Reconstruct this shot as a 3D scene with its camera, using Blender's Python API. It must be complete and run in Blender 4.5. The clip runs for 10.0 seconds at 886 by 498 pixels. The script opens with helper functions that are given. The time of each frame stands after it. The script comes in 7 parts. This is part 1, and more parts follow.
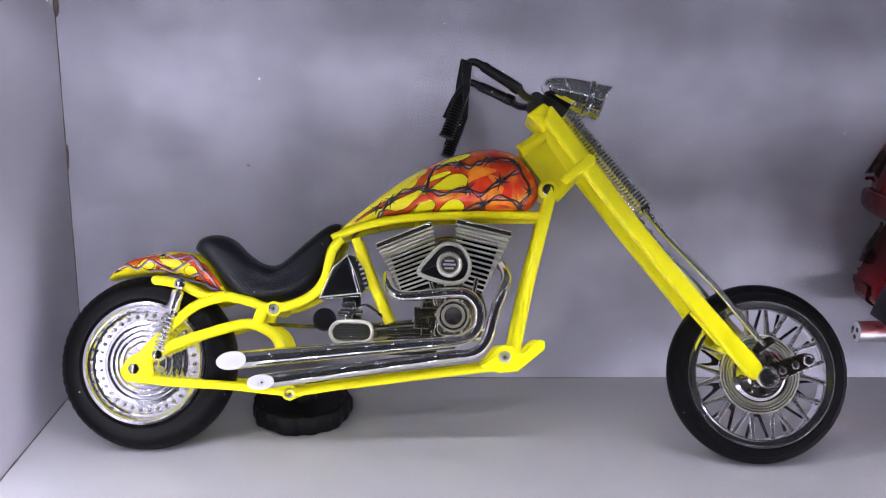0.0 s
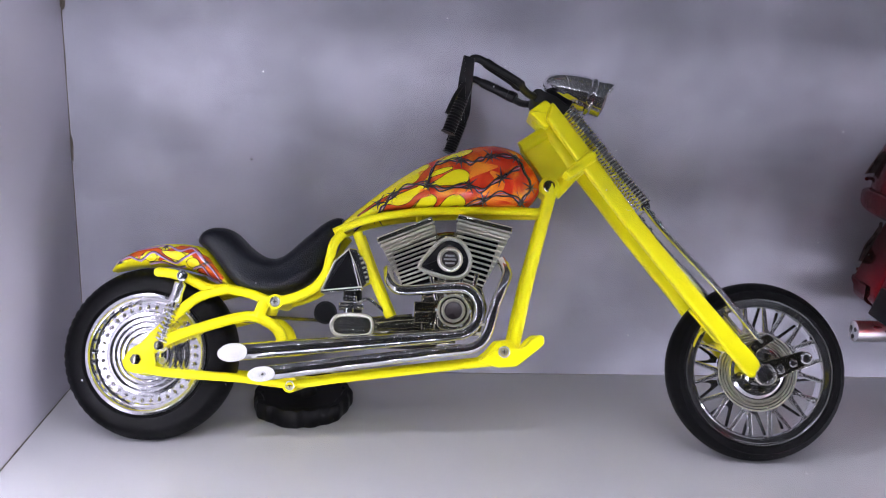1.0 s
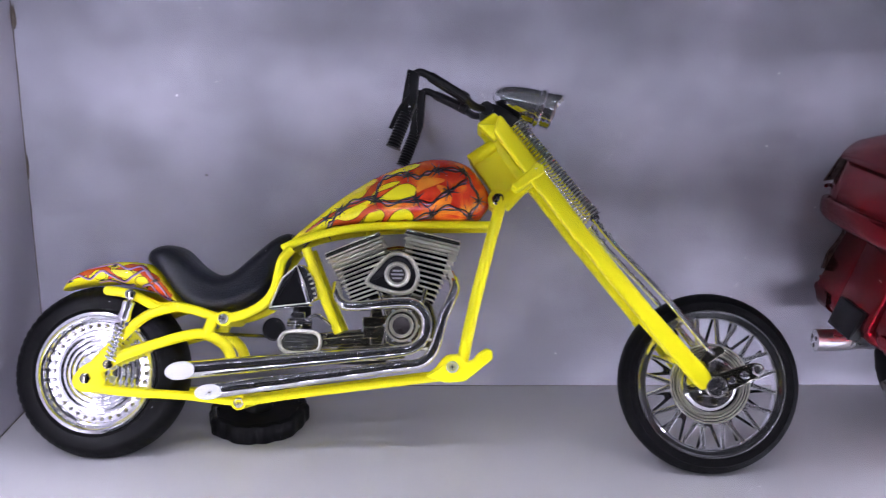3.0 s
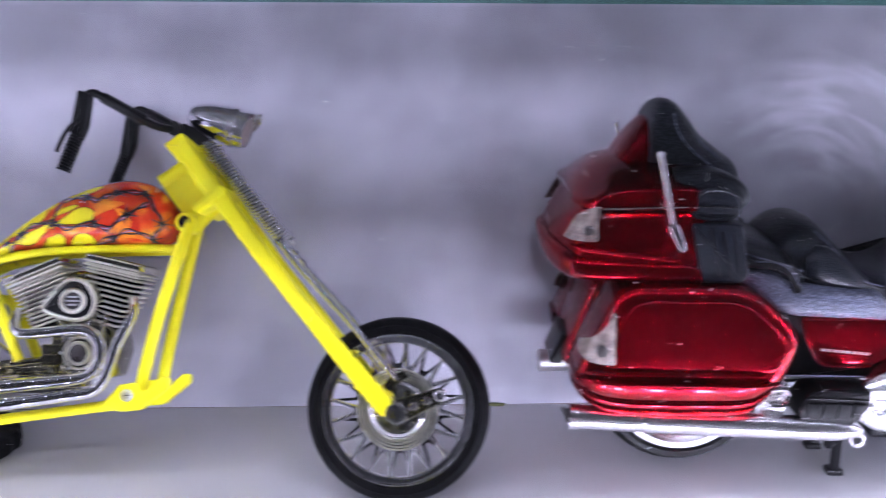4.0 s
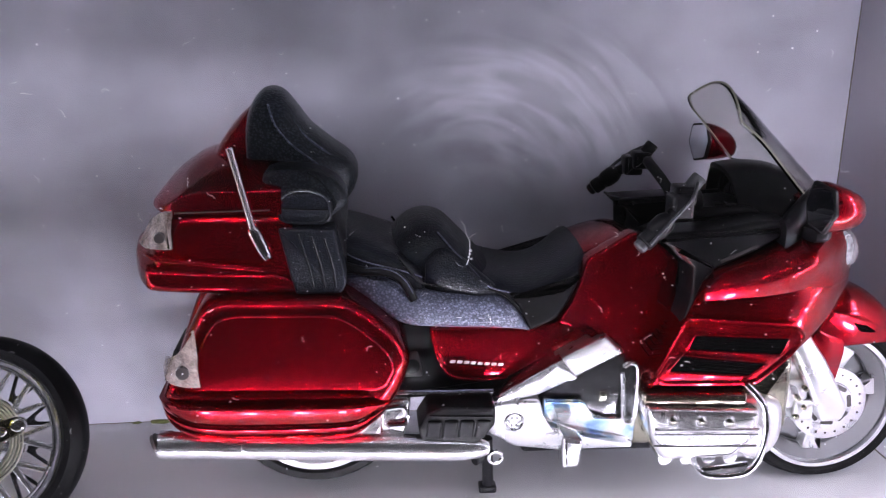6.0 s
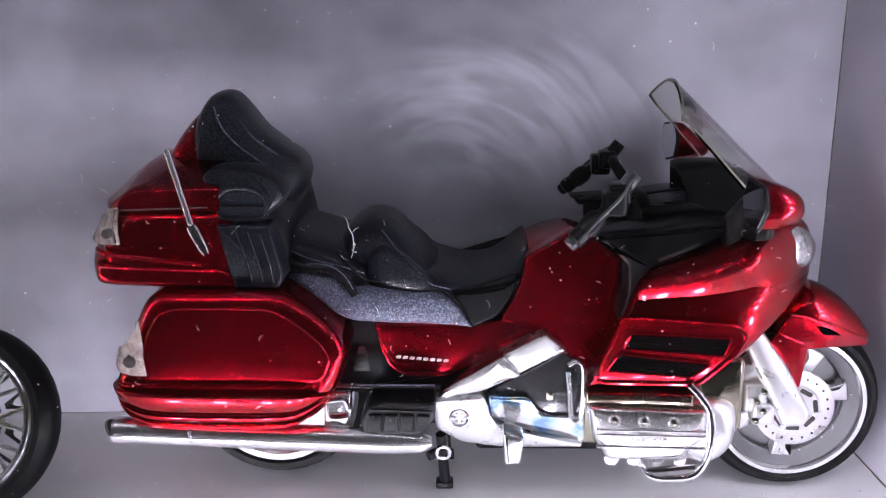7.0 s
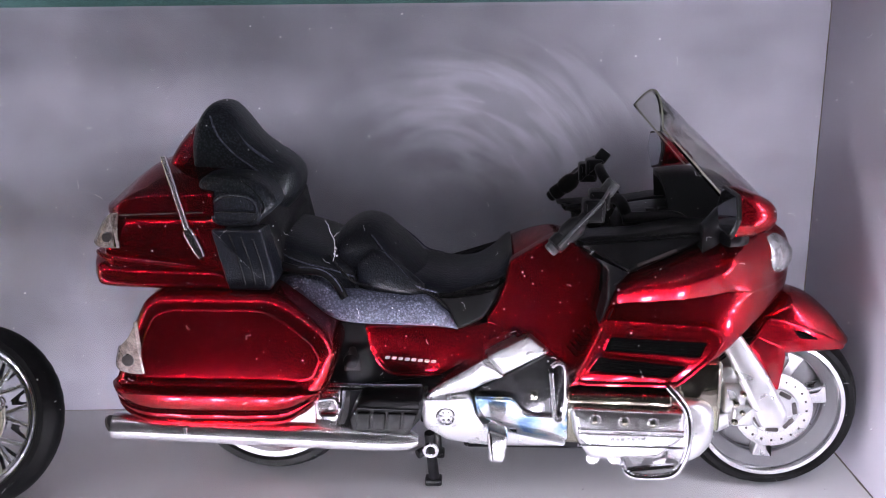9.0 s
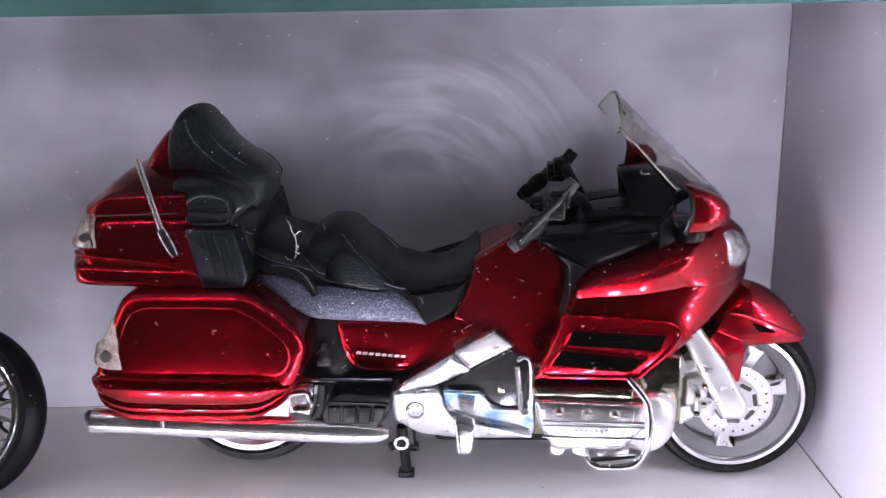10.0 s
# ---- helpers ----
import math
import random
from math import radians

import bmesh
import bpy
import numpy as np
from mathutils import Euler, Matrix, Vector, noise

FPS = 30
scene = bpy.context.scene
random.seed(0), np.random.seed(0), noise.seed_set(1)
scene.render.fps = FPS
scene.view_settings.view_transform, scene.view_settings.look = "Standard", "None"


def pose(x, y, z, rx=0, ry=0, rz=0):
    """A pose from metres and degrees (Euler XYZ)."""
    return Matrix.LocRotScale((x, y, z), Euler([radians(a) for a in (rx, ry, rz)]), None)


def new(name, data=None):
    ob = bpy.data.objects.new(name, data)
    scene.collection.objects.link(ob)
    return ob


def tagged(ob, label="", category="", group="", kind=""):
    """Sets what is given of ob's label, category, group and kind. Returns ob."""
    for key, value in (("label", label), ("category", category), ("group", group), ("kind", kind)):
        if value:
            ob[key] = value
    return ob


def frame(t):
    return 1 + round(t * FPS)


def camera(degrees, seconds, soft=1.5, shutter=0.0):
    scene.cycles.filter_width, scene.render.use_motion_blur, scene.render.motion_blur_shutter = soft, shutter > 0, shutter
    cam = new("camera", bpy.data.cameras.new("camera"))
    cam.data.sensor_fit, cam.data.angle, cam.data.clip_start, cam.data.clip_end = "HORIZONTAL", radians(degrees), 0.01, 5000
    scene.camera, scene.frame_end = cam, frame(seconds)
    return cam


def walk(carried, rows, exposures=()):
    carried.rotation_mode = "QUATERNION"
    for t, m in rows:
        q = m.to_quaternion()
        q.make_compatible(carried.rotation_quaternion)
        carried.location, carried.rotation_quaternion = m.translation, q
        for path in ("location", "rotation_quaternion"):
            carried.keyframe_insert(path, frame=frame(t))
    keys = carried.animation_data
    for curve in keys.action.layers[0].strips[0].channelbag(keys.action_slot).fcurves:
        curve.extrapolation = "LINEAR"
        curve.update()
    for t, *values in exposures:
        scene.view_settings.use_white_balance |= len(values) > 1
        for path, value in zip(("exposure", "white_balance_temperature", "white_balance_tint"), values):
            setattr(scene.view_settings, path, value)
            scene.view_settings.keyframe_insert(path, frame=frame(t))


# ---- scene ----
# ---- camera ----
cam = camera(51.0, 10.0, soft=1.0, shutter=0.35)
PATH = [
    (0.0, 0.0000, 0.0000, 0.1388, 75.41, -1.21, -3.08),
    (0.5, 0.0002, -0.0027, 0.1354, 75.95, -1.63, -3.04),
    (1.0, 0.0003, -0.0022, 0.1379, 75.37, -1.77, -2.80),
    (1.5, 0.0004, -0.0024, 0.1370, 75.71, -1.79, -2.84),
    (2.0, 0.0016, -0.0006, 0.1386, 75.36, -1.56, -2.73),
    (2.2, 0.0020, -0.0010, 0.1382, 75.55, -1.54, -2.66),
    (3.3, 0.0397, -0.0003, 0.1448, 75.28, -0.63, -1.90),
    (3.5, 0.0562, 0.0024, 0.1462, 75.24, -0.63, -2.44),
    (4.0, 0.1214, 0.0049, 0.1499, 75.11, -0.32, -2.19),
    (4.5, 0.1719, 0.0014, 0.1491, 75.23, -0.67, -3.06),
    (5.0, 0.2084, 0.0007, 0.1492, 75.17, -0.66, -3.02),
    (5.5, 0.2092, 0.0189, 0.1505, 74.76, -0.75, -4.95),
    (6.0, 0.2130, 0.0275, 0.1502, 73.95, -0.93, -7.42),
    (6.2, 0.2251, 0.0286, 0.1484, 74.09, -0.87, -6.54),
    (7.3, 0.2646, 0.0145, 0.1496, 74.54, 0.82, -0.06),
    (7.5, 0.2672, 0.0131, 0.1507, 74.69, 0.80, -0.04),
    (8.0, 0.2662, 0.0113, 0.1497, 75.26, 0.76, 0.23),
    (8.5, 0.2662, 0.0111, 0.1511, 74.84, 0.60, 0.27),
    (9.0, 0.2676, 0.0095, 0.1511, 74.75, 0.63, 0.26),
    (9.5, 0.2675, 0.0059, 0.1512, 74.75, 0.71, 0.59),
    (10.0, 0.2778, 0.0013, 0.1524, 74.79, 1.01, 0.28),
]
walk(cam, [(t, pose(x, y, z, rx, ry, rz)) for t, x, y, z, rx, ry, rz in PATH],
     exposures=[(0.0, 0.0, 6400, 10), (2.2, 0.0, 6350, 10), (3.3, 0.02, 6100, 16), (4.0, 0.42, 5900, 17), (4.5, 0.46, 5900, 18), (5.2, 0.30, 6250, 13), (6.2, 0.28, 6600, 11), (7.3, 0.18, 6650, 10), (10.0, 0.20, 6700, 10)])

# ---- world and light levels ----
LED_TOP, LED_TOP_RIGHT, LED_LEFT, LED_RIGHT, LED_LOW, LED_LOW_LEFT = 184.0, 62.0, 190.0, 280.0, 395.0, 95.0
LED_COLOUR = (0.93, 0.90, 1.06)
world = bpy.data.worlds.new("dim_shop_air")
world.use_nodes = True
world.node_tree.nodes["Background"].inputs[0].default_value = (0.8, 0.8, 0.9, 1)
world.node_tree.nodes["Background"].inputs[1].default_value = 0.02
scene.world = world


# inner faces of the display case
XL, XR, YB, YF, TOP = -0.1150, 0.3975, 0.3357, 0.2085, 0.1497


# ---- materials ----
def surface(name, colour, rough=0.5, metal=0.0, vary=0.08, scale=300.0, bump=0.0, bump_scale=1500.0, coat=0.0, tint=None,
            rough_vary=0.08, specular=0.5, film=0.0):
    """A material with colour and gloss that vary at a coarse and a fine scale, and fine relief. scale: cells to the metre."""
    m = bpy.data.materials.new(name)
    m.use_nodes = True
    n, l = m.node_tree.nodes, m.node_tree.links
    b = n["Principled BSDF"]
    tc = n.new("ShaderNodeTexCoord")
    coarse, fine = n.new("ShaderNodeTexNoise"), n.new("ShaderNodeTexNoise")
    coarse.inputs["Scale"].default_value, coarse.inputs["Detail"].default_value = scale / 6, 4
    fine.inputs["Scale"].default_value, fine.inputs["Detail"].default_value = scale, 6
    for t in (coarse, fine):
        l.new(tc.outputs["Object"], t.inputs["Vector"])
    mix = n.new("ShaderNodeMath")
    mix.operation = "ADD"
    l.new(coarse.outputs["Fac"], mix.inputs[0])
    l.new(fine.outputs["Fac"], mix.inputs[1])
    ramp = n.new("ShaderNodeMapRange")
    ramp.inputs["From Min"].default_value, ramp.inputs["From Max"].default_value = 0.7, 1.3
    l.new(mix.outputs[0], ramp.inputs["Value"])
    col = n.new("ShaderNodeMix")
    col.data_type = "RGBA"
    dark = tint or tuple(c * (1 - 2 * vary) for c in colour)
    col.inputs["A"].default_value, col.inputs["B"].default_value = (*dark, 1), (*colour, 1)
    l.new(ramp.outputs[0], col.inputs["Factor"])
    l.new(col.outputs["Result"], b.inputs["Base Color"])
    rr = n.new("ShaderNodeMapRange")
    rr.inputs["To Min"].default_value, rr.inputs["To Max"].default_value = max(0.02, rough - rough_vary), rough + rough_vary
    l.new(fine.outputs["Fac"], rr.inputs["Value"])
    l.new(rr.outputs[0], b.inputs["Roughness"])
    b.inputs["Metallic"].default_value = metal
    b.inputs["Specular IOR Level"].default_value = specular
    b.inputs["Coat Weight"].default_value, b.inputs["Coat Roughness"].default_value = coat, 0.03
    if bump:
        grain, bm_ = n.new("ShaderNodeTexNoise"), n.new("ShaderNodeBump")
        grain.inputs["Scale"].default_value, grain.inputs["Detail"].default_value = bump_scale, 3
        l.new(tc.outputs["Object"], grain.inputs["Vector"])
        bm_.inputs["Strength"].default_value, bm_.inputs["Distance"].default_value = bump, 0.0005
        l.new(grain.outputs["Fac"], bm_.inputs["Height"])
        l.new(bm_.outputs["Normal"], b.inputs["Normal"])
    if film:
        cloud = n.new("ShaderNodeTexNoise")
        cloud.inputs["Scale"].default_value, cloud.inputs["Detail"].default_value = 110, 2
        l.new(tc.outputs["Object"], cloud.inputs["Vector"])
        depth = n.new("ShaderNodeMapRange")
        depth.inputs["From Min"].default_value, depth.inputs["From Max"].default_value = 0.3, 0.7
        depth.inputs["To Min"].default_value, depth.inputs["To Max"].default_value = film * 0.4, film * 1.4
        l.new(cloud.outputs["Fac"], depth.inputs["Value"])
        l.new(depth.outputs[0], b.inputs["Thin Film Thickness"])
        b.inputs["Thin Film IOR"].default_value = 1.6
    return m


def grained(name, valley, crest, cells, rough, specular, relief):
    """Grained vinyl: small rounded pebbles, their glints painted as paler crests, stronger in some places. cells:
    pebbles to the metre.
    """
    m = bpy.data.materials.new(name)
    m.use_nodes = True
    n, l = m.node_tree.nodes, m.node_tree.links
    b = n["Principled BSDF"]
    tc = n.new("ShaderNodeTexCoord")
    cell, glint_noise, bend = n.new("ShaderNodeTexVoronoi"), n.new("ShaderNodeTexNoise"), n.new("ShaderNodeBump")
    cell.inputs["Scale"].default_value = cells
    glint_noise.inputs["Scale"].default_value, glint_noise.inputs["Detail"].default_value = 170, 4
    l.new(tc.outputs["Object"], cell.inputs["Vector"])
    l.new(tc.outputs["Object"], glint_noise.inputs["Vector"])
    peak, glint_mask, both, col = n.new("ShaderNodeMapRange"), n.new("ShaderNodeMapRange"), n.new("ShaderNodeMath"), n.new("ShaderNodeMix")
    peak.interpolation_type = "SMOOTHSTEP"
    peak.inputs["From Min"].default_value, peak.inputs["From Max"].default_value = 0.70, 0.10
    l.new(cell.outputs["Distance"], peak.inputs["Value"])
    glint_mask.inputs["From Min"].default_value, glint_mask.inputs["From Max"].default_value = 0.32, 0.66
    glint_mask.inputs["To Min"].default_value = 0.45
    l.new(glint_noise.outputs["Fac"], glint_mask.inputs["Value"])
    both.operation = "MULTIPLY"
    l.new(peak.outputs[0], both.inputs[0])
    l.new(glint_mask.outputs[0], both.inputs[1])
    # Glints on the pebbles and dark valleys between them go into the colour.
    col.data_type = "RGBA"
    col.inputs["A"].default_value, col.inputs["B"].default_value = (*valley, 1), (*crest, 1)
    l.new(both.outputs[0], col.inputs["Factor"])
    l.new(col.outputs["Result"], b.inputs["Base Color"])
    bend.inputs["Strength"].default_value, bend.inputs["Distance"].default_value = relief, 0.0002
    l.new(peak.outputs[0], bend.inputs["Height"])
    l.new(bend.outputs["Normal"], b.inputs["Normal"])
    b.inputs["Roughness"].default_value, b.inputs["Specular IOR Level"].default_value = rough, specular
    return m


def glass(name, colour, rough=0.0, ior=1.45):
    m = bpy.data.materials.new(name)
    m.use_nodes = True
    b = m.node_tree.nodes["Principled BSDF"]
    b.inputs["Base Color"].default_value = (*colour, 1)
    b.inputs["Transmission Weight"].default_value, b.inputs["Roughness"].default_value = 1.0, rough
    b.inputs["IOR"].default_value = ior
    return m


def glow(name, colour, strength):
    m = bpy.data.materials.new(name)
    m.use_nodes = True
    b = m.node_tree.nodes["Principled BSDF"]
    b.inputs["Base Color"].default_value = (0.8, 0.8, 0.8, 1)
    b.inputs["Emission Color"].default_value, b.inputs["Emission Strength"].default_value = (*colour, 1), strength
    return m


def flame_base(name):
    """Glossy paint: yellow behind, mottled red and orange in front of a wavy edge."""
    m = surface(name, (0.8, 0.7, 0.01), 0.18, specular=0.4, coat=0.3)
    n, l = m.node_tree.nodes, m.node_tree.links
    b = n["Principled BSDF"]
    tc = n.new("ShaderNodeTexCoord")
    sep = n.new("ShaderNodeSeparateXYZ")
    l.new(tc.outputs["Object"], sep.inputs[0])
    blotch = n.new("ShaderNodeTexNoise")
    blotch.inputs["Scale"].default_value, blotch.inputs["Detail"].default_value, blotch.inputs["Distortion"].default_value = 95, 2, 1.2
    l.new(tc.outputs["Object"], blotch.inputs["Vector"])
    fire = n.new("ShaderNodeValToRGB")
    e = fire.color_ramp.elements
    e[0].position, e[0].color = 0.36, (0.50, 0.025, 0.010, 1)
    e[1].position, e[1].color = 0.66, (0.76, 0.36, 0.02, 1)
    for p, c in ((0.46, (0.58, 0.045, 0.012)), (0.54, (0.66, 0.12, 0.012))):
        e.new(p).color = (*c, 1)
    l.new(blotch.outputs["Fac"], fire.inputs["Fac"])
    edge = n.new("ShaderNodeMath")
    edge.operation = "MULTIPLY_ADD"
    l.new(blotch.outputs["Fac"], edge.inputs[0])
    edge.inputs[1].default_value = 0.012
    l.new(sep.outputs["X"], edge.inputs[2])
    split = n.new("ShaderNodeMapRange")
    split.inputs["From Min"].default_value, split.inputs["From Max"].default_value = 0.0915, 0.0922
    l.new(edge.outputs[0], split.inputs["Value"])
    mix = n.new("ShaderNodeMix")
    mix.data_type = "RGBA"
    mix.inputs["A"].default_value = (0.80, 0.71, 0.01, 1)
    l.new(split.outputs[0], mix.inputs["Factor"])
    l.new(fire.outputs["Color"], mix.inputs["B"])
    l.new(mix.outputs["Result"], b.inputs["Base Color"])
    return m


def heat_stained(name):
    """Bright chrome with cloudy blue and straw-yellow heat stains."""
    m = surface(name, (0.9, 0.9, 0.9), 0.17, 1.0, vary=0.02, rough_vary=0.05)
    n, l = m.node_tree.nodes, m.node_tree.links
    tc = n.new("ShaderNodeTexCoord")
    cloud = n.new("ShaderNodeTexNoise")
    cloud.inputs["Scale"].default_value, cloud.inputs["Detail"].default_value, cloud.inputs["Distortion"].default_value = 115, 5, 0.6
    l.new(tc.outputs["Object"], cloud.inputs["Vector"])
    ramp = n.new("ShaderNodeValToRGB")
    e = ramp.color_ramp.elements
    e[0].position, e[0].color = 0.44, (0.93, 0.93, 0.93, 1)
    e[1].position, e[1].color = 0.76, (0.92, 0.92, 0.88, 1)
    for p, c in ((0.50, (0.66, 0.86, 0.95)), (0.545, (0.42, 0.66, 0.93)), (0.58, (0.26, 0.44, 0.84)), (0.615, (0.50, 0.78, 0.88)), (0.66, (0.92, 0.90, 0.66))):
        e.new(p).color = (*c, 1)
    l.new(cloud.outputs["Fac"], ramp.inputs["Fac"])
    l.new(ramp.outputs["Color"], n["Principled BSDF"].inputs["Base Color"])
    return m


def smear_caustic_board(name, colour):
    """Matt board with cloudy tone, faint smears and painted arcs that stand in for light caustics."""
    m = surface(name, colour, 0.55, vary=0.02, scale=60, bump=0.03, bump_scale=900)
    n, l = m.node_tree.nodes, m.node_tree.links
    b = n["Principled BSDF"]
    old = b.inputs["Base Color"].links[0].from_socket
    tc = n.new("ShaderNodeTexCoord")
    cloud = n.new("ShaderNodeTexNoise")
    cloud.inputs["Scale"].default_value, cloud.inputs["Detail"].default_value = 24, 4
    l.new(tc.outputs["Object"], cloud.inputs["Vector"])
    middle = n.new("ShaderNodeVectorMath")
    middle.operation = "SUBTRACT"
    middle.inputs[1].default_value = (0.262, YB, 0.070)
    l.new(tc.outputs["Object"], middle.inputs[0])
    xyz = n.new("ShaderNodeSeparateXYZ")
    l.new(middle.outputs[0], xyz.inputs[0])
    angle = n.new("ShaderNodeMath")
    angle.operation = "ARCTAN2"
    l.new(xyz.outputs["Z"], angle.inputs[0])
    l.new(xyz.outputs["X"], angle.inputs[1])
    far = n.new("ShaderNodeVectorMath")
    far.operation = "LENGTH"
    l.new(middle.outputs[0], far.inputs[0])
    polar = n.new("ShaderNodeCombineXYZ")
    l.new(angle.outputs[0], polar.inputs[0])
    l.new(far.outputs["Value"], polar.inputs[1])
    stretch = n.new("ShaderNodeMapping")
    stretch.inputs["Scale"].default_value = (1.5, 150, 1)
    l.new(polar.outputs[0], stretch.inputs["Vector"])
    # Arcs near the windshield: light caustics painted into the board colour.
    wave = n.new("ShaderNodeTexNoise")
    wave.inputs["Scale"].default_value, wave.inputs["Detail"].default_value, wave.inputs["Distortion"].default_value = 1.0, 3, 0.5
    l.new(stretch.outputs[0], wave.inputs["Vector"])
    aside = n.new("ShaderNodeMapping")
    aside.inputs["Rotation"].default_value = (0, -0.6, 0)
    aside.inputs["Scale"].default_value = (15, 15, 26)
    patch = n.new("ShaderNodeVectorMath")
    patch.operation = "SUBTRACT"
    patch.inputs[1].default_value = (0.285, YB, 0.112)
    l.new(tc.outputs["Object"], patch.inputs[0])
    l.new(patch.outputs[0], aside.inputs["Vector"])
    reach = n.new("ShaderNodeVectorMath")
    reach.operation = "LENGTH"
    l.new(aside.outputs[0], reach.inputs[0])
    only = n.new("ShaderNodeMapRange")
    only.interpolation_type = "SMOOTHSTEP"
    only.inputs["From Min"].default_value, only.inputs["From Max"].default_value = 0.9, 0.25
    l.new(reach.outputs["Value"], only.inputs["Value"])
    mul = n.new("ShaderNodeMath")
    mul.operation = "MULTIPLY"
    crisp = n.new("ShaderNodeMapRange")
    crisp.inputs["From Min"].default_value, crisp.inputs["From Max"].default_value = 0.38, 0.64
    l.new(wave.outputs["Fac"], crisp.inputs["Value"])
    l.new(crisp.outputs[0], mul.inputs[0])
    l.new(only.outputs[0], mul.inputs[1])
    add = n.new("ShaderNodeMath")
    add.operation = "MULTIPLY_ADD"
    l.new(mul.outputs[0], add.inputs[0])
    add.inputs[1].default_value = 0.66
    patchy = n.new("ShaderNodeMapRange")
    patchy.inputs["From Min"].default_value, patchy.inputs["From Max"].default_value = 0.34, 0.66
    patchy.inputs["To Max"].default_value = 0.46
    l.new(cloud.outputs["Fac"], patchy.inputs["Value"])
    l.new(patchy.outputs[0], add.inputs[2])
    smear = n.new("ShaderNodeMapping")
    smear.inputs["Rotation"].default_value = (0, 0.5, 0)
    smear.inputs["Scale"].default_value = (34, 34, 120)
    l.new(tc.outputs["Object"], smear.inputs["Vector"])
    wiped = n.new("ShaderNodeTexNoise")
    wiped.inputs["Scale"].default_value, wiped.inputs["Detail"].default_value, wiped.inputs["Distortion"].default_value = 1.0, 5, 0.8
    l.new(smear.outputs[0], wiped.inputs["Vector"])
    both = n.new("ShaderNodeMath")
    both.operation = "MULTIPLY_ADD"
    both.inputs[1].default_value = 0.22
    l.new(wiped.outputs["Fac"], both.inputs[0])
    l.new(add.outputs[0], both.inputs[2])
    level = n.new("ShaderNodeMapRange")
    level.inputs["From Min"].default_value, level.inputs["From Max"].default_value = 0.11, 1.01
    level.inputs["To Min"].default_value, level.inputs["To Max"].default_value = 0.74, 1.58
    l.new(both.outputs[0], level.inputs["Value"])
    mix = n.new("ShaderNodeMix")
    mix.data_type, mix.blend_type = "RGBA", "MULTIPLY"
    mix.inputs["Factor"].default_value = 1.0
    l.new(old, mix.inputs["A"])
    l.new(level.outputs[0], mix.inputs["B"])
    l.new(mix.outputs["Result"], b.inputs["Base Color"])
    return m


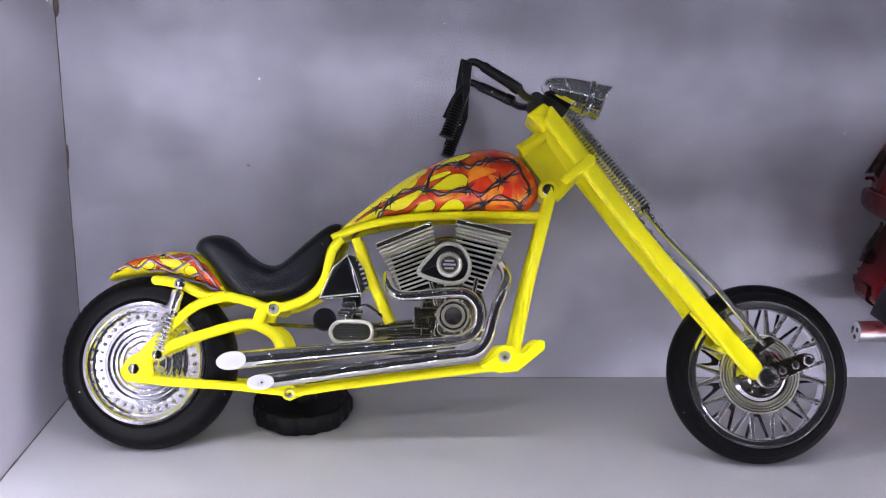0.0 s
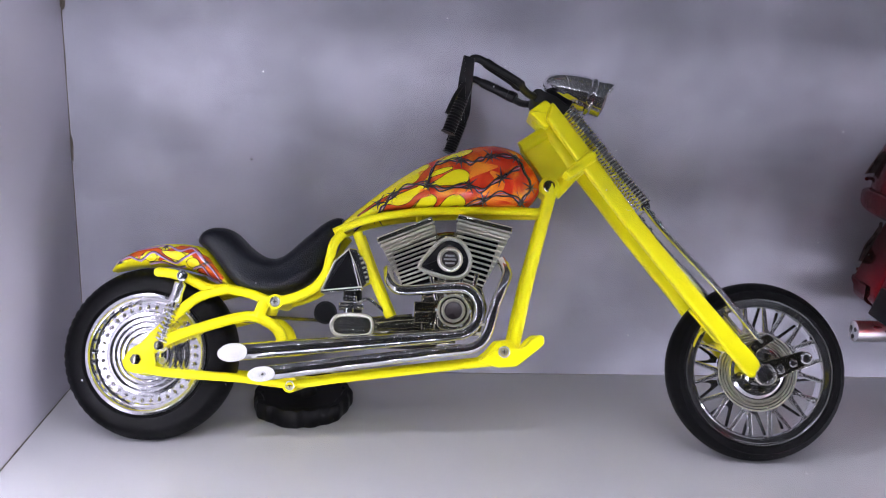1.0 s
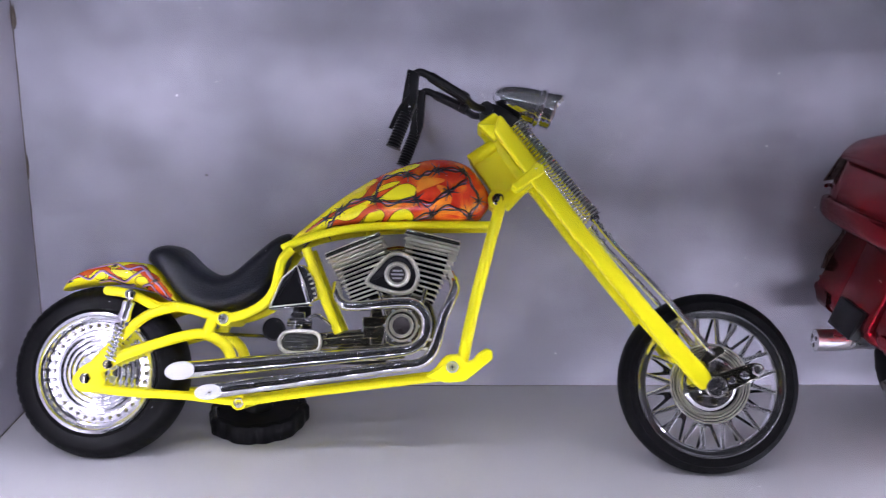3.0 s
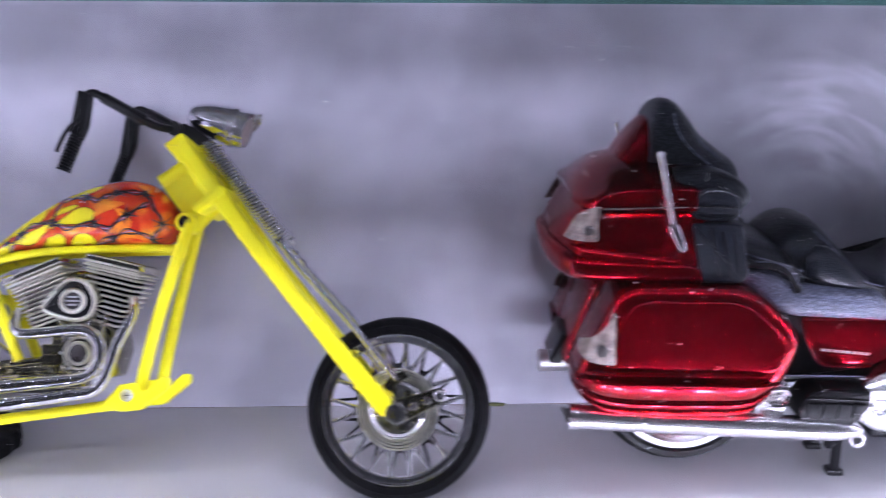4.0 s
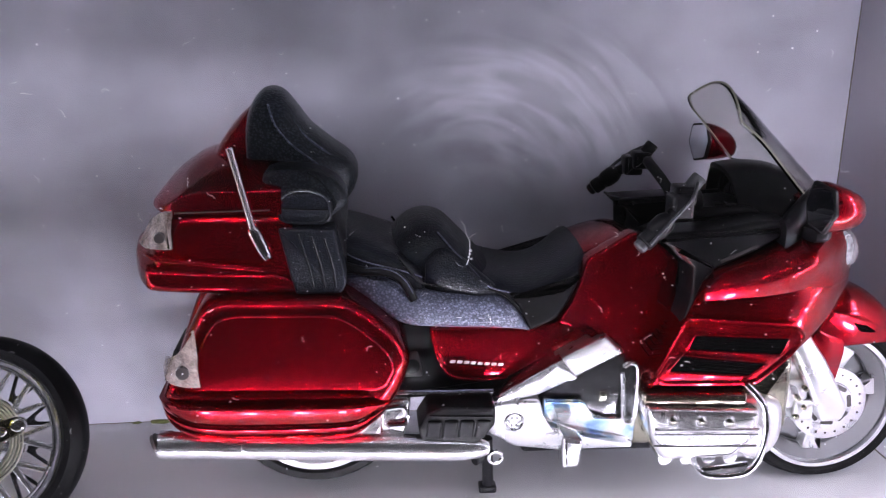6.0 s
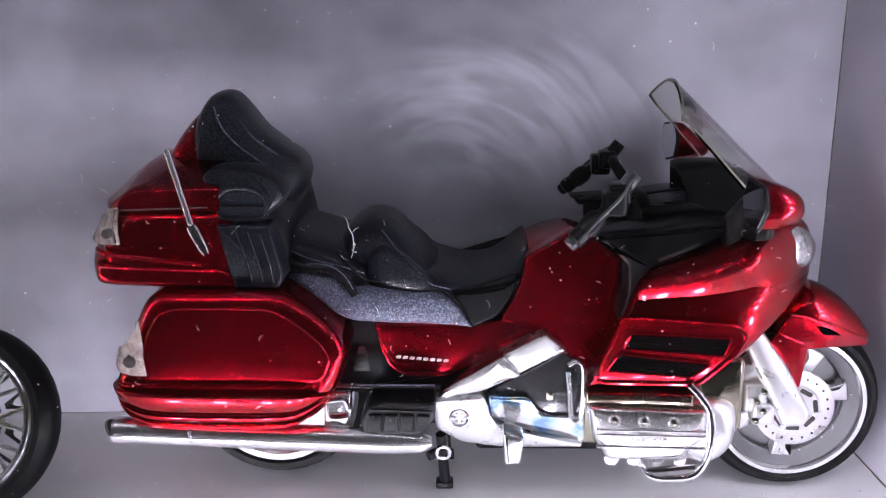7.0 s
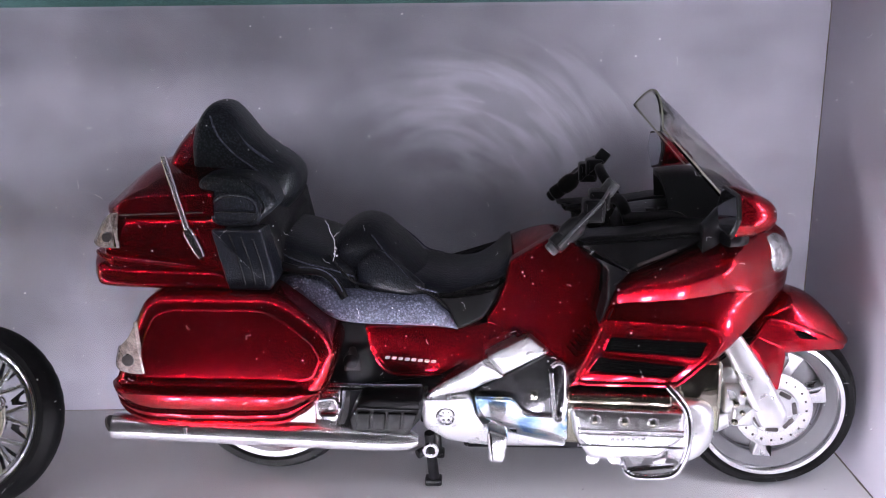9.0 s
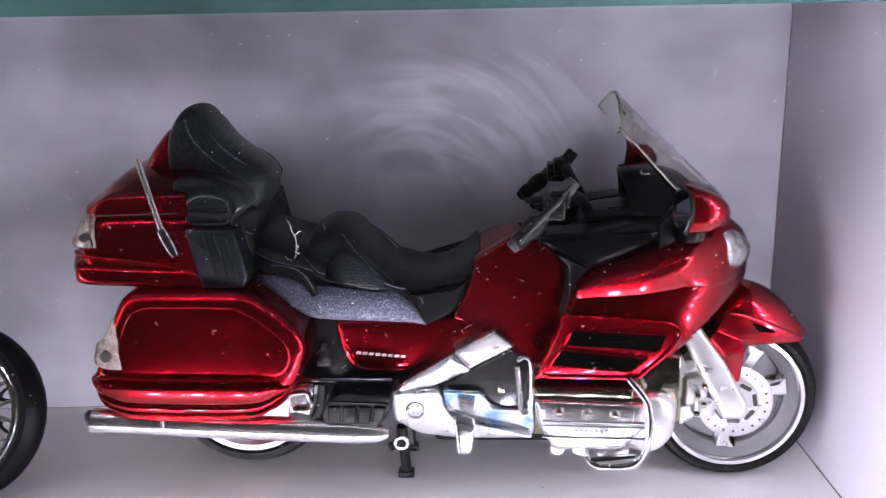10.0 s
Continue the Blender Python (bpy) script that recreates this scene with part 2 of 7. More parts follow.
M = {
    "back_wall": smear_caustic_board("smear_caustic_grey_board", (0.382, 0.379, 0.438)),
    "wall": surface("matt_grey_board", (0.42, 0.405, 0.46), 0.55, vary=0.02, scale=60, bump=0.03, bump_scale=900),
    "reflection_board": surface("dark_grey_board", (0.022, 0.022, 0.026), 0.6, vary=0.1, scale=60),
    "floor": surface("white_plastic_sheet", (0.50, 0.50, 0.515), 0.42, vary=0.06, scale=90, bump=0.02, bump_scale=700),
    "moss": surface("olive_crumbs", (0.12, 0.13, 0.04), 0.9, vary=0.3, scale=900),
    "sealant": surface("grimy_sealant", (0.16, 0.13, 0.10), 0.8, vary=0.3, scale=600),
    "pane": glass("clear_pane", (0.985, 0.99, 0.99)),
    "shelf_glass": glass("shelf_glass", (0.93, 0.97, 0.955), 0.0, 1.5),
    "green_edge": glass("green_glass_edge", (0.40, 0.78, 0.66), 0.08, 1.5),
    "dust": surface("pale_dust", (0.85, 0.85, 0.87), 0.9),
    "housing": surface("light_block_lip", (0.6, 0.6, 0.6), 0.4, 1.0),
    "diode_top": glow("cool_white_diode", LED_COLOUR, LED_TOP),
    "diode_top_right": glow("cool_white_faint_diode", LED_COLOUR, LED_TOP_RIGHT),
    "diode_low": glow("cool_white_low_diode", LED_COLOUR, LED_LOW),
    "diode_low_left": glow("cool_white_dim_diode", LED_COLOUR, LED_LOW_LEFT),
    "diode_left": glow("cool_white_left_diode", LED_COLOUR, LED_LEFT),
    "diode_right": glow("cool_white_right_diode", LED_COLOUR, LED_RIGHT),
    "yellow": surface("yellow_moulded_plastic", (0.88, 0.81, 0.003), 0.36, vary=0.025, scale=500, bump=0.015, bump_scale=900, specular=0.28),
    "chrome": surface("chrome_plated_plastic", (0.90, 0.90, 0.91), 0.045, 1.0, vary=0.02, scale=700, rough_vary=0.02, bump=0.015, bump_scale=500),
    # The yellow frame's reflection is put into these three chrome tints.
    "dark_chrome": surface("dark_yellowish_chrome", (0.46, 0.44, 0.34), 0.07, 1.0, vary=0.15, scale=800, rough_vary=0.04, bump=0.04, bump_scale=900),
    "frame_tint_chrome": surface("frame_tint_chrome", (0.93, 0.91, 0.74), 0.06, 1.0, vary=0.03, scale=700, rough_vary=0.03, bump=0.03, bump_scale=600),
    "fin_chrome": surface("soft_frame_tint_chrome", (0.97, 0.95, 0.82), 0.30, 1.0, vary=0.03, scale=700, rough_vary=0.06, bump=0.04, bump_scale=900),
    # Dark heel plate; also the far spokes, whose shade is put into the colour.
    "plate_and_shade_dark": surface("dark_plate_and_spoke_shade", (0.12, 0.12, 0.125), 0.12, 0.9, vary=0.15, scale=500, rough_vary=0.05),
    "rim_chrome": surface("polished_rim_chrome", (0.93, 0.93, 0.94), 0.10, 1.0, vary=0.02, scale=700, rough_vary=0.04, bump=0.02, bump_scale=500),
    "satin": surface("satin_silver_paint", (0.84, 0.84, 0.85), 0.28, 1.0, vary=0.02, scale=200, rough_vary=0.03),
    "rubber": surface("black_tyre_rubber", (0.003, 0.003, 0.0035), 0.46, vary=0.3, scale=400, bump=0.1, bump_scale=1800, specular=0.10),
    "black": surface("black_moulded_plastic", (0.004, 0.004, 0.005), 0.36, vary=0.2, scale=500, bump=0.08, bump_scale=1500, specular=0.22),
    "leather": grained("black_grained_vinyl", (0.0030, 0.0038, 0.0060), (0.0145, 0.0180, 0.0260), 1650, 0.32, 0.30, 0.35),
    "fine_vinyl": grained("fine_black_vinyl", (0.0024, 0.0031, 0.0052), (0.0110, 0.0140, 0.0215), 1750, 0.32, 0.28, 0.32),
    "dusty_vinyl": grained("dusty_black_vinyl", (0.0036, 0.0048, 0.0068), (0.0270, 0.0340, 0.0440), 1550, 0.32, 0.32, 0.40),
    "white_metal": surface("pale_silver_paint", (0.82, 0.82, 0.82), 0.3, 0.25, vary=0.03),
    "lamp_glass": surface("silvered_lamp_glass", (0.34, 0.34, 0.35), 0.16, 0.6, vary=0.4, scale=900, coat=0.5),
    # Paler vinyl colour stands for sheen on the skirt and highlights on edges.
    "sheen_vinyl": grained("sheen_grey_vinyl", (0.038, 0.042, 0.064), (0.150, 0.163, 0.228), 1400, 0.32, 0.42, 0.5),
    "red": surface("candy_red_paint", (0.315, 0.0025, 0.011), 0.185, 0.97, vary=0.05, scale=900, coat=0.65, rough_vary=0.02),
    "lens": surface("pale_ribbed_lens", (0.26, 0.21, 0.19), 0.2, vary=0.25, tint=(0.06, 0.045, 0.04), scale=2600, bump=0.5, bump_scale=1600, coat=0.5),
    # Near-black for gaps and openings: their shade is put into the colour.
    "recess_shade": surface("recess_shade_black", (0.0004, 0.0004, 0.0004), 0.9, specular=0.02),
    "barrel": surface("grey_wheel_paint", (0.16, 0.16, 0.17), 0.38, 0.3, scale=300),
    # Dark bulbs and faces; flat pieces also stand for shade in holes and slots.
    "dark_spot": surface("dark_bulb_and_hole", (0.03, 0.025, 0.025), 0.3),
    "mirror": surface("mirror_face", (0.75, 0.77, 0.8), 0.04, 1.0, vary=0.01, rough_vary=0.02),
    "screen": glass("tinted_windshield", (0.84, 0.84, 0.80)),
    "silver": surface("silver_wheel_paint", (0.62, 0.62, 0.63), 0.28, 0.85, vary=0.03, scale=200, rough_vary=0.03),
    "edge_glass": surface("smoky_screen_edge", (0.24, 0.24, 0.19), 0.15),
    "mirror_dark": surface("dark_dial_glass", (0.02, 0.02, 0.022), 0.08),
    "chrome_dull": surface("worn_dull_chrome", (0.10, 0.105, 0.11), 0.34, 0.6, vary=0.3, scale=700),
    "engine_chrome": surface("bright_engine_chrome", (0.90, 0.90, 0.91), 0.19, 1.0, vary=0.02, scale=500, rough_vary=0.06, bump=0.03, bump_scale=500),
    "stained": heat_stained("heat_stained_chrome"),
    "white_mark": surface("white_print", (0.8, 0.78, 0.78), 0.4),
    "wire_print": surface("black_printed_wire", (0.015, 0.012, 0.015), 0.3, coat=0.4),
    "flame_tank": flame_base("flame_painted_tank"),
    "paint_yellow": surface("yellow_flame_paint", (0.80, 0.72, 0.008), 0.22, vary=0.03, specular=0.35),
    "paint_red": surface("red_flame_paint", (0.56, 0.035, 0.012), 0.22, vary=0.1, tint=(0.50, 0.12, 0.012), scale=260, specular=0.35),
    "paint_orange": surface("orange_flame_paint", (0.76, 0.26, 0.015), 0.22, vary=0.12, tint=(0.66, 0.10, 0.012), scale=320, specular=0.35),
    "paint_line": surface("brown_outline_paint", (0.045, 0.018, 0.010), 0.25),
    "paint_lilac": surface("lilac_wire_paint", (0.42, 0.25, 0.36), 0.25),
}


M["red"].node_tree.nodes["Principled BSDF"].inputs["Specular Tint"].default_value = (0.40, 0.03, 0.03, 1)


# ---- shape helpers: model coordinates in millimetres, u forward, v to the near side, w up ----
def P3(u, v, w):
    return Vector((u / 1000, -v / 1000, w / 1000))


def part(name, bm, material, parent, label="", smooth=True):
    """Links a bmesh as one mesh object under a thing or a part."""
    bmesh.ops.recalc_face_normals(bm, faces=bm.faces)
    me = bpy.data.meshes.new(name)
    for f in bm.faces:
        f.smooth = smooth
    bm.to_mesh(me)
    bm.free()
    me.materials.append(material)
    if smooth:
        me.set_sharp_from_angle(angle=radians(38))
    ob = new(name, me)
    ob.parent = parent
    if label:
        ob["label"] = label
    return ob


def again(ob, name, parent, m):
    """Another part on the same mesh, at the pose m."""
    o = new(name, ob.data)
    o.parent = parent
    o.matrix_basis = m
    return o


def spline(points, per=6, closed=False):
    """A Catmull-Rom curve through points of any dimension."""
    p = [np.array(q, float) for q in points]
    n = len(p)
    out = []
    for i in range(n if closed else n - 1):
        if closed:
            a, b, c, d = p[i - 1], p[i], p[(i + 1) % n], p[(i + 2) % n]
        else:
            a, b, c, d = p[max(i - 1, 0)], p[i], p[i + 1], p[min(i + 2, n - 1)]
        for k in range(per):
            t = k / per
            out.append(0.5 * (2 * b + (c - a) * t + (2 * a - 5 * b + 4 * c - d) * t * t + (3 * b - a - 3 * c + d) * t ** 3))
    if not closed:
        out.append(p[-1])
    return out


def skin(bm, rings, close_ends=True, closed=False):
    """Quads between rings of equal length."""
    vs = [[bm.verts.new(q) for q in r] for r in rings]
    n = len(vs[0])
    pairs = list(zip(vs, vs[1:] + ([vs[0]] if closed else []))) if closed else list(zip(vs, vs[1:]))
    for a, b in pairs:
        for i in range(n):
            bm.faces.new((a[i], a[(i + 1) % n], b[(i + 1) % n], b[i]))
    if close_ends and not closed:
        bm.faces.new(vs[0])
        bm.faces.new(vs[-1][::-1])
    return bm


def tube(points, r, per=6, seg=12, smooth=True, taper=None, flat=1.0):
    """A round bar through (u, v, w) points. taper: radius at the far end."""
    bm = bmesh.new()
    path = [P3(*q) for q in (spline(points, per) if smooth and len(points) > 2 else points)]
    rings, up = [], None
    n = len(path)
    for i, q in enumerate(path):
        d = (path[min(i + 1, n - 1)] - path[max(i - 1, 0)]).normalized()
        if up is None:
            up = d.orthogonal().normalized()
        up = (up - d * up.dot(d)).normalized()
        side = d.cross(up)
        k = (r if taper is None else r + (taper - r) * i / max(n - 1, 1)) / 1000
        rings.append([q + (up * math.cos(a) * flat + side * math.sin(a)) * k for a in (2 * math.pi * j / seg for j in range(seg))])
    return skin(bm, rings)


def lathe(profile, u, w, seg=48, v0=0.0, close=False):
    """Turns (radius, v) points about the v axis through (u, w)."""
    bm = bmesh.new()
    rings = []
    for r, v in profile:
        rings.append([P3(u + r * math.cos(a), v + v0, w + r * math.sin(a)) for a in (2 * math.pi * j / seg for j in range(seg))])
    return skin(bm, rings, close_ends=not close, closed=close)


def turned(profile, start, end, seg=28):
    """Turns (radius, share of the way) points about the line from start to end."""
    bm = bmesh.new()
    a, b = P3(*start), P3(*end)
    d = (b - a).normalized()
    up = d.orthogonal().normalized()
    side = d.cross(up)
    rings = [[a + (b - a) * s + (up * math.cos(t) + side * math.sin(t)) * r / 1000 for t in (2 * math.pi * j / seg for j in range(seg))]
             for r, s in profile]
    return skin(bm, rings)


def loft(sections, per=5, seg=28, power=2.3, v0=0.0):
    """A body along u. Sections: u, lower w, upper w, half width, and if given the v of the middle."""
    bm = bmesh.new()
    rings = []
    for s in spline(sections, per):
        u, lo, hi, hw = s[:4]
        mid = v0 + (s[4] if len(s) > 4 else 0)
        hi = max(hi, lo + 0.1)
        ring = []
        for j in range(seg):
            a = 2 * math.pi * j / seg
            c, q = math.cos(a), math.sin(a)
            k = 2 / power
            ring.append(P3(u, mid + max(hw, 0.05) * math.copysign(abs(c) ** k, c), (lo + hi) / 2 + (hi - lo) / 2 * math.copysign(abs(q) ** k, q)))
        rings.append(ring)
    return skin(bm, rings)


def crowned(sections, per=5, side=4, top=10):
    """A lid along u with upright sides, a rounded shoulder and a crown. Sections: u, lower w, shoulder w, crown w, half width."""
    bm = bmesh.new()
    rings = []
    for u, lo, sh, hi, hw in spline(sections, per):
        half = [(hw, lo + (sh - 1.2 - lo) * k / side) for k in range(side)]
        half += [(hw - 1.2 * (1 - math.cos(a)), sh - 1.2 + 1.2 * math.sin(a)) for a in (0, 0.4, 0.8, 1.2)]
        half += [((hw - 1.2) * (1 - q), sh + (hi - sh) * math.sin(q * math.pi / 2)) for q in ((k + 1) / top for k in range(top))]
        rings.append([P3(u, v, w) for v, w in half] + [P3(u, -v, w) for v, w in half[-2::-1]])
    return skin(bm, rings)


def prism(shape, sections, per=4):
    """A body along u whose cross-section is the polygon shape in units of (v, w). Sections: u, v and w of the middle, half width, half height."""
    bm = bmesh.new()
    rings = []
    for u, v0, w0, hv, hw in spline(sections, per):
        rings.append([P3(u, v0 + v * max(hv, 0.05), w0 + w * max(hw, 0.05)) for v, w in shape])
    return skin(bm, rings)


def outline(points, per=5, closed=True, corner=None):
    return [tuple(q) for q in spline(points, per, closed)] if corner is None else rounded(points, corner)


def rounded(points, r, k=4):
    """A polygon with its corners rounded to r millimetres."""
    out, n = [], len(points)
    for i in range(n):
        a, b, c = (np.array(points[j % n], float) for j in (i - 1, i, i + 1))
        d1, d2 = a - b, c - b
        l1, l2 = np.linalg.norm(d1), np.linalg.norm(d2)
        q = min(r, l1 * 0.45, l2 * 0.45)
        s, e = b + d1 / l1 * q, b + d2 / l2 * q
        for j in range(k + 1):
            t = j / k
            out.append(tuple((1 - t) ** 2 * s + 2 * t * (1 - t) * b + t * t * e))
    return out


def inset(poly, d):
    """The polygon moved inwards by d along its normals."""
    p = np.array(poly, float)
    nxt, prv = np.roll(p, -1, 0), np.roll(p, 1, 0)
    t = nxt - prv
    t /= np.linalg.norm(t, axis=1)[:, None] + 1e-9
    area = 0.5 * np.sum(p[:, 0] * nxt[:, 1] - nxt[:, 0] * p[:, 1])
    nrm = np.stack([-t[:, 1], t[:, 0]], 1) * (1 if area > 0 else -1)
    return p + nrm * d


def plate(poly, vn, vf, r=0.6, rings=3, dome=0.0, slope=(0.0, 0.0), flare=None):
    """A slab with the outline poly in (u, w), from v = vf to vn, its edges rounded to r. dome: bulge of the near face.
    slope: change of v per mm of u and of w; flare: an own function of (u, w) that is added to the near face's v."""
    bm = bmesh.new()
    c = np.mean(np.array(poly), 0)
    spec = []
    for k in range(rings + 1):
        a = math.pi / 2 * k / rings
        spec.append((r * (1 - math.sin(a)), vf + r * (1 - math.cos(a)), False))
    for k in range(rings + 1):
        a = math.pi / 2 * k / rings
        spec.append((r * (1 - math.cos(a)), vn - r * (1 - math.sin(a)), True))
    out = []
    for d, v, near in spec:
        q = inset(poly, d)
        out.append([P3(u, v + slope[0] * (u - c[0]) + slope[1] * (w - c[1]) + (flare(u, w) if flare and near else 0), w) for u, w in q])
    if dome:
        base = inset(poly, r)
        for s in (0.85, 0.65, 0.4, 0.15):
            out.append([P3(c[0] + (u - c[0]) * s, vn + dome * (1 - s * s) + slope[0] * (u - c[0]) * s + slope[1] * (w - c[1]) * s
                           + (flare(c[0] + (u - c[0]) * s, c[1] + (w - c[1]) * s) if flare else 0), c[1] + (w - c[1]) * s) for u, w in base])
    return skin(bm, out)


def block(u0, u1, v0, v1, w0, w1, r=0.5):
    return plate(rounded([(u0, w0), (u1, w0), (u1, w1), (u0, w1)], r, 3), max(v0, v1), min(v0, v1), min(r, abs(v1 - v0) * 0.3))


def join(*bms):
    """Several pieces of one part in one bmesh."""
    out = bms[0]
    for b in bms[1:]:
        me = bpy.data.meshes.new("piece")
        b.to_mesh(me)
        b.free()
        out.from_mesh(me)
        bpy.data.meshes.remove(me)
    return out


def sheet(f, nu, nv, thick, normal):
    """A thin curved sheet: f(s, t) gives (u, v, w) for s in -1..1 and t in 0..1."""
    bm = bmesh.new()
    off = Vector((normal[0], -normal[1], normal[2])).normalized() * thick / 1000
    front = [[bm.verts.new(P3(*f(-1 + 2 * i / nu, j / nv))) for i in range(nu + 1)] for j in range(nv + 1)]
    back = [[bm.verts.new(v.co - off) for v in row] for row in front]
    for j in range(nv):
        for i in range(nu):
            bm.faces.new((front[j][i], front[j][i + 1], front[j + 1][i + 1], front[j + 1][i]))
            bm.faces.new((back[j][i], back[j + 1][i], back[j + 1][i + 1], back[j][i + 1]))
    edge = [(front[0][i], back[0][i]) for i in range(nu + 1)] + [(front[j][nu], back[j][nu]) for j in range(1, nv + 1)]
    edge += [(front[nv][i], back[nv][i]) for i in range(nu - 1, -1, -1)] + [(front[j][0], back[j][0]) for j in range(nv - 1, 0, -1)]
    for a, b in zip(edge, edge[1:] + edge[:1]):
        bm.faces.new((a[0], a[1], b[1], b[0]))
    return bm


def slab(name, x0, x1, y0, y1, z0, z1, material, kind="structure", label="", category="", bevel=0.0):
    bm = bmesh.new()
    bmesh.ops.create_cube(bm, size=1)
    for v in bm.verts:
        v.co = Vector(((x0 + x1) / 2 + v.co.x * (x1 - x0), (y0 + y1) / 2 + v.co.y * (y1 - y0), (z0 + z1) / 2 + v.co.z * (z1 - z0)))
    if bevel:
        bmesh.ops.bevel(bm, geom=bm.edges[:], offset=bevel, segments=2, affect="EDGES")
    ob = part(name, bm, material, None, smooth=False)
    return tagged(ob, label, category, "", kind)


def thing(name, m, label, category):
    ob = new(name)
    ob.empty_display_size = 0.02
    ob.matrix_basis = m
    return tagged(ob, label, category)


# ---- display case ----
slab("floor", XL - 0.02, XR + 0.02, YF - 0.006, YB + 0.01, -0.012, 0.0, M["floor"], label="white plastic floor of the display case", category="floor")
slab("wall_back", XL - 0.012, XR + 0.012, YB, YB + 0.010, 0.0, 0.26, M["back_wall"], label="pale matt back board of the display case", category="wall")
slab("wall_left", XL - 0.010, XL, YF - 0.030, YB - 0.0004, 0.0005, 0.26, M["wall"], label="pale matt side board of the display case", category="wall")
slab("wall_right", XR, XR + 0.010, YF - 0.030, YB - 0.0004, 0.0005, 0.26, M["wall"], label="pale matt side board of the display case", category="wall")


def seam(name, a, b, r):
    """A thin uneven line of grime along a joint."""
    bm = bmesh.new()
    a, b = Vector(a), Vector(b)
    n = 60
    rings = []
    d = (b - a).normalized()
    up = d.orthogonal().normalized()
    side = d.cross(up)
    for i in range(n + 1):
        k = r * (0.55 + 0.9 * abs(noise.noise(Vector((i * 0.23, r * 9000, a.x * 50)))))
        rings.append([a + (b - a) * i / n + (up * math.cos(t) + side * math.sin(t)) * k for t in (math.pi * j / 3 for j in range(6))])
    ob = part(name, skin(bm, rings), M["sealant"], None)
    return tagged(ob, "thin grimy joint between the boards", "joint", "", "structure")


seam("trim", (XL, YB, 0.0), (XL, YB, 0.25), 0.00035)
seam("trim", (XR, YB, 0.0), (XR, YB, 0.25), 0.00035)
seam("trim", (XL, YF, 0.0), (XL, YB, 0.0), 0.00035)
seam("trim", (XR, YF, 0.0), (XR, YB, 0.0), 0.00045)
seam("trim", (XL, YB, 0.0), (XR, YB, 0.0), 0.00025)



def blot(name, x, y, z, rx, ry, rz, material, label):
    """A small irregular lump of dirt."""
    bm = bmesh.new()
    bmesh.ops.create_icosphere(bm, subdivisions=2, radius=1)
    for v in bm.verts:
        k = 0.7 + 0.6 * noise.noise(v.co * 1.7 + Vector((x * 900, y * 700, z * 800)))
        v.co = Vector((v.co.x * rx * k, v.co.y * ry * k, v.co.z * rz * k))
    ob = part(name, bm, material, None)
    ob.location = (x, y, z)
    return tagged(ob, label, "dirt", "specks of dirt in the case", "thing")


for x, z, r in ((-0.0511, 0.0822, 0.0007), (-0.0946, 0.0729, 0.0004), (-0.0205, 0.0925, 0.0004), (0.005, 0.051, 0.0003), (0.118, 0.119, 0.0003), (0.19, 0.021, 0.0003)):
    blot("dirt_speck", x, YB - 0.0001, z, r, 0.0002, r * 0.6, M["sealant"], "small dark speck stuck to the back board")
blot("moss_crumb", 0.1555, YB - 0.001, 0.0005, 0.0045, 0.0012, 0.0009, M["moss"], "olive green crumb in the floor joint")
blot("moss_crumb", 0.1475, YB - 0.001, 0.0004, 0.0020, 0.0010, 0.0006, M["moss"], "olive green crumb in the floor joint")
blot("sealant_blob", XL + 0.0008, YB - 0.001, 0.1370, 0.0011, 0.0009, 0.0055, M["sealant"], "brown blob of old sealant in the corner")
blot("sealant_blob", XL + 0.0005, YB - 0.0006, 0.0850, 0.0006, 0.0006, 0.0060, M["sealant"], "brown blob of old sealant in the corner")
for x, y in ((0.096, 0.262), (-0.01, 0.295), (0.131, 0.256), (0.171, 0.283), (0.29, 0.30), (0.30, 0.262), (0.24, 0.256)):
    blot("floor_crumb", x, y, 0.0002, 0.0006, 0.0003, 0.0002, M["dust"], "pale crumb on the case floor")

# Unseen board, added to set what chrome and paint reflect from above.
slab("ceiling", XL + 0.001, XR - 0.001, YF + 0.006, YB - 0.001, TOP + 0.0075, TOP + 0.010, M["reflection_board"], label="unseen dark grey board added above the glass shelf", category="ceiling")

# glass shelf that closes the compartment above, and the pane in front
shelf = slab("glass_shelf", XL + 0.001, 0.384, YF + 0.0024, YB - 0.001, TOP, TOP + 0.006, M["shelf_glass"], label="green-edged glass shelf above the models", category="shelf", bevel=0.0006)
shelf.visible_shadow = False
bm = bmesh.new()
bmesh.ops.create_cube(bm, size=1)
for v in bm.verts:
    v.co = Vector(((XL + 0.385) / 2 + v.co.x * (0.383 - XL), YF + 0.0012 + v.co.y * 0.0022, TOP + 0.003 + v.co.z * 0.006))
bmesh.ops.bevel(bm, geom=bm.edges[:], offset=0.0006, segments=2, affect="EDGES")
part("edge", bm, M["green_edge"], shelf, "dark green polished edge", smooth=False)
pane = slab("window_1", XL + 0.001, XR - 0.001, YF - 0.003, YF - 0.0002, 0.0006, TOP - 0.0006, M["pane"], label="clear dusty pane in front of the models", category="window")
pane.visible_shadow = False


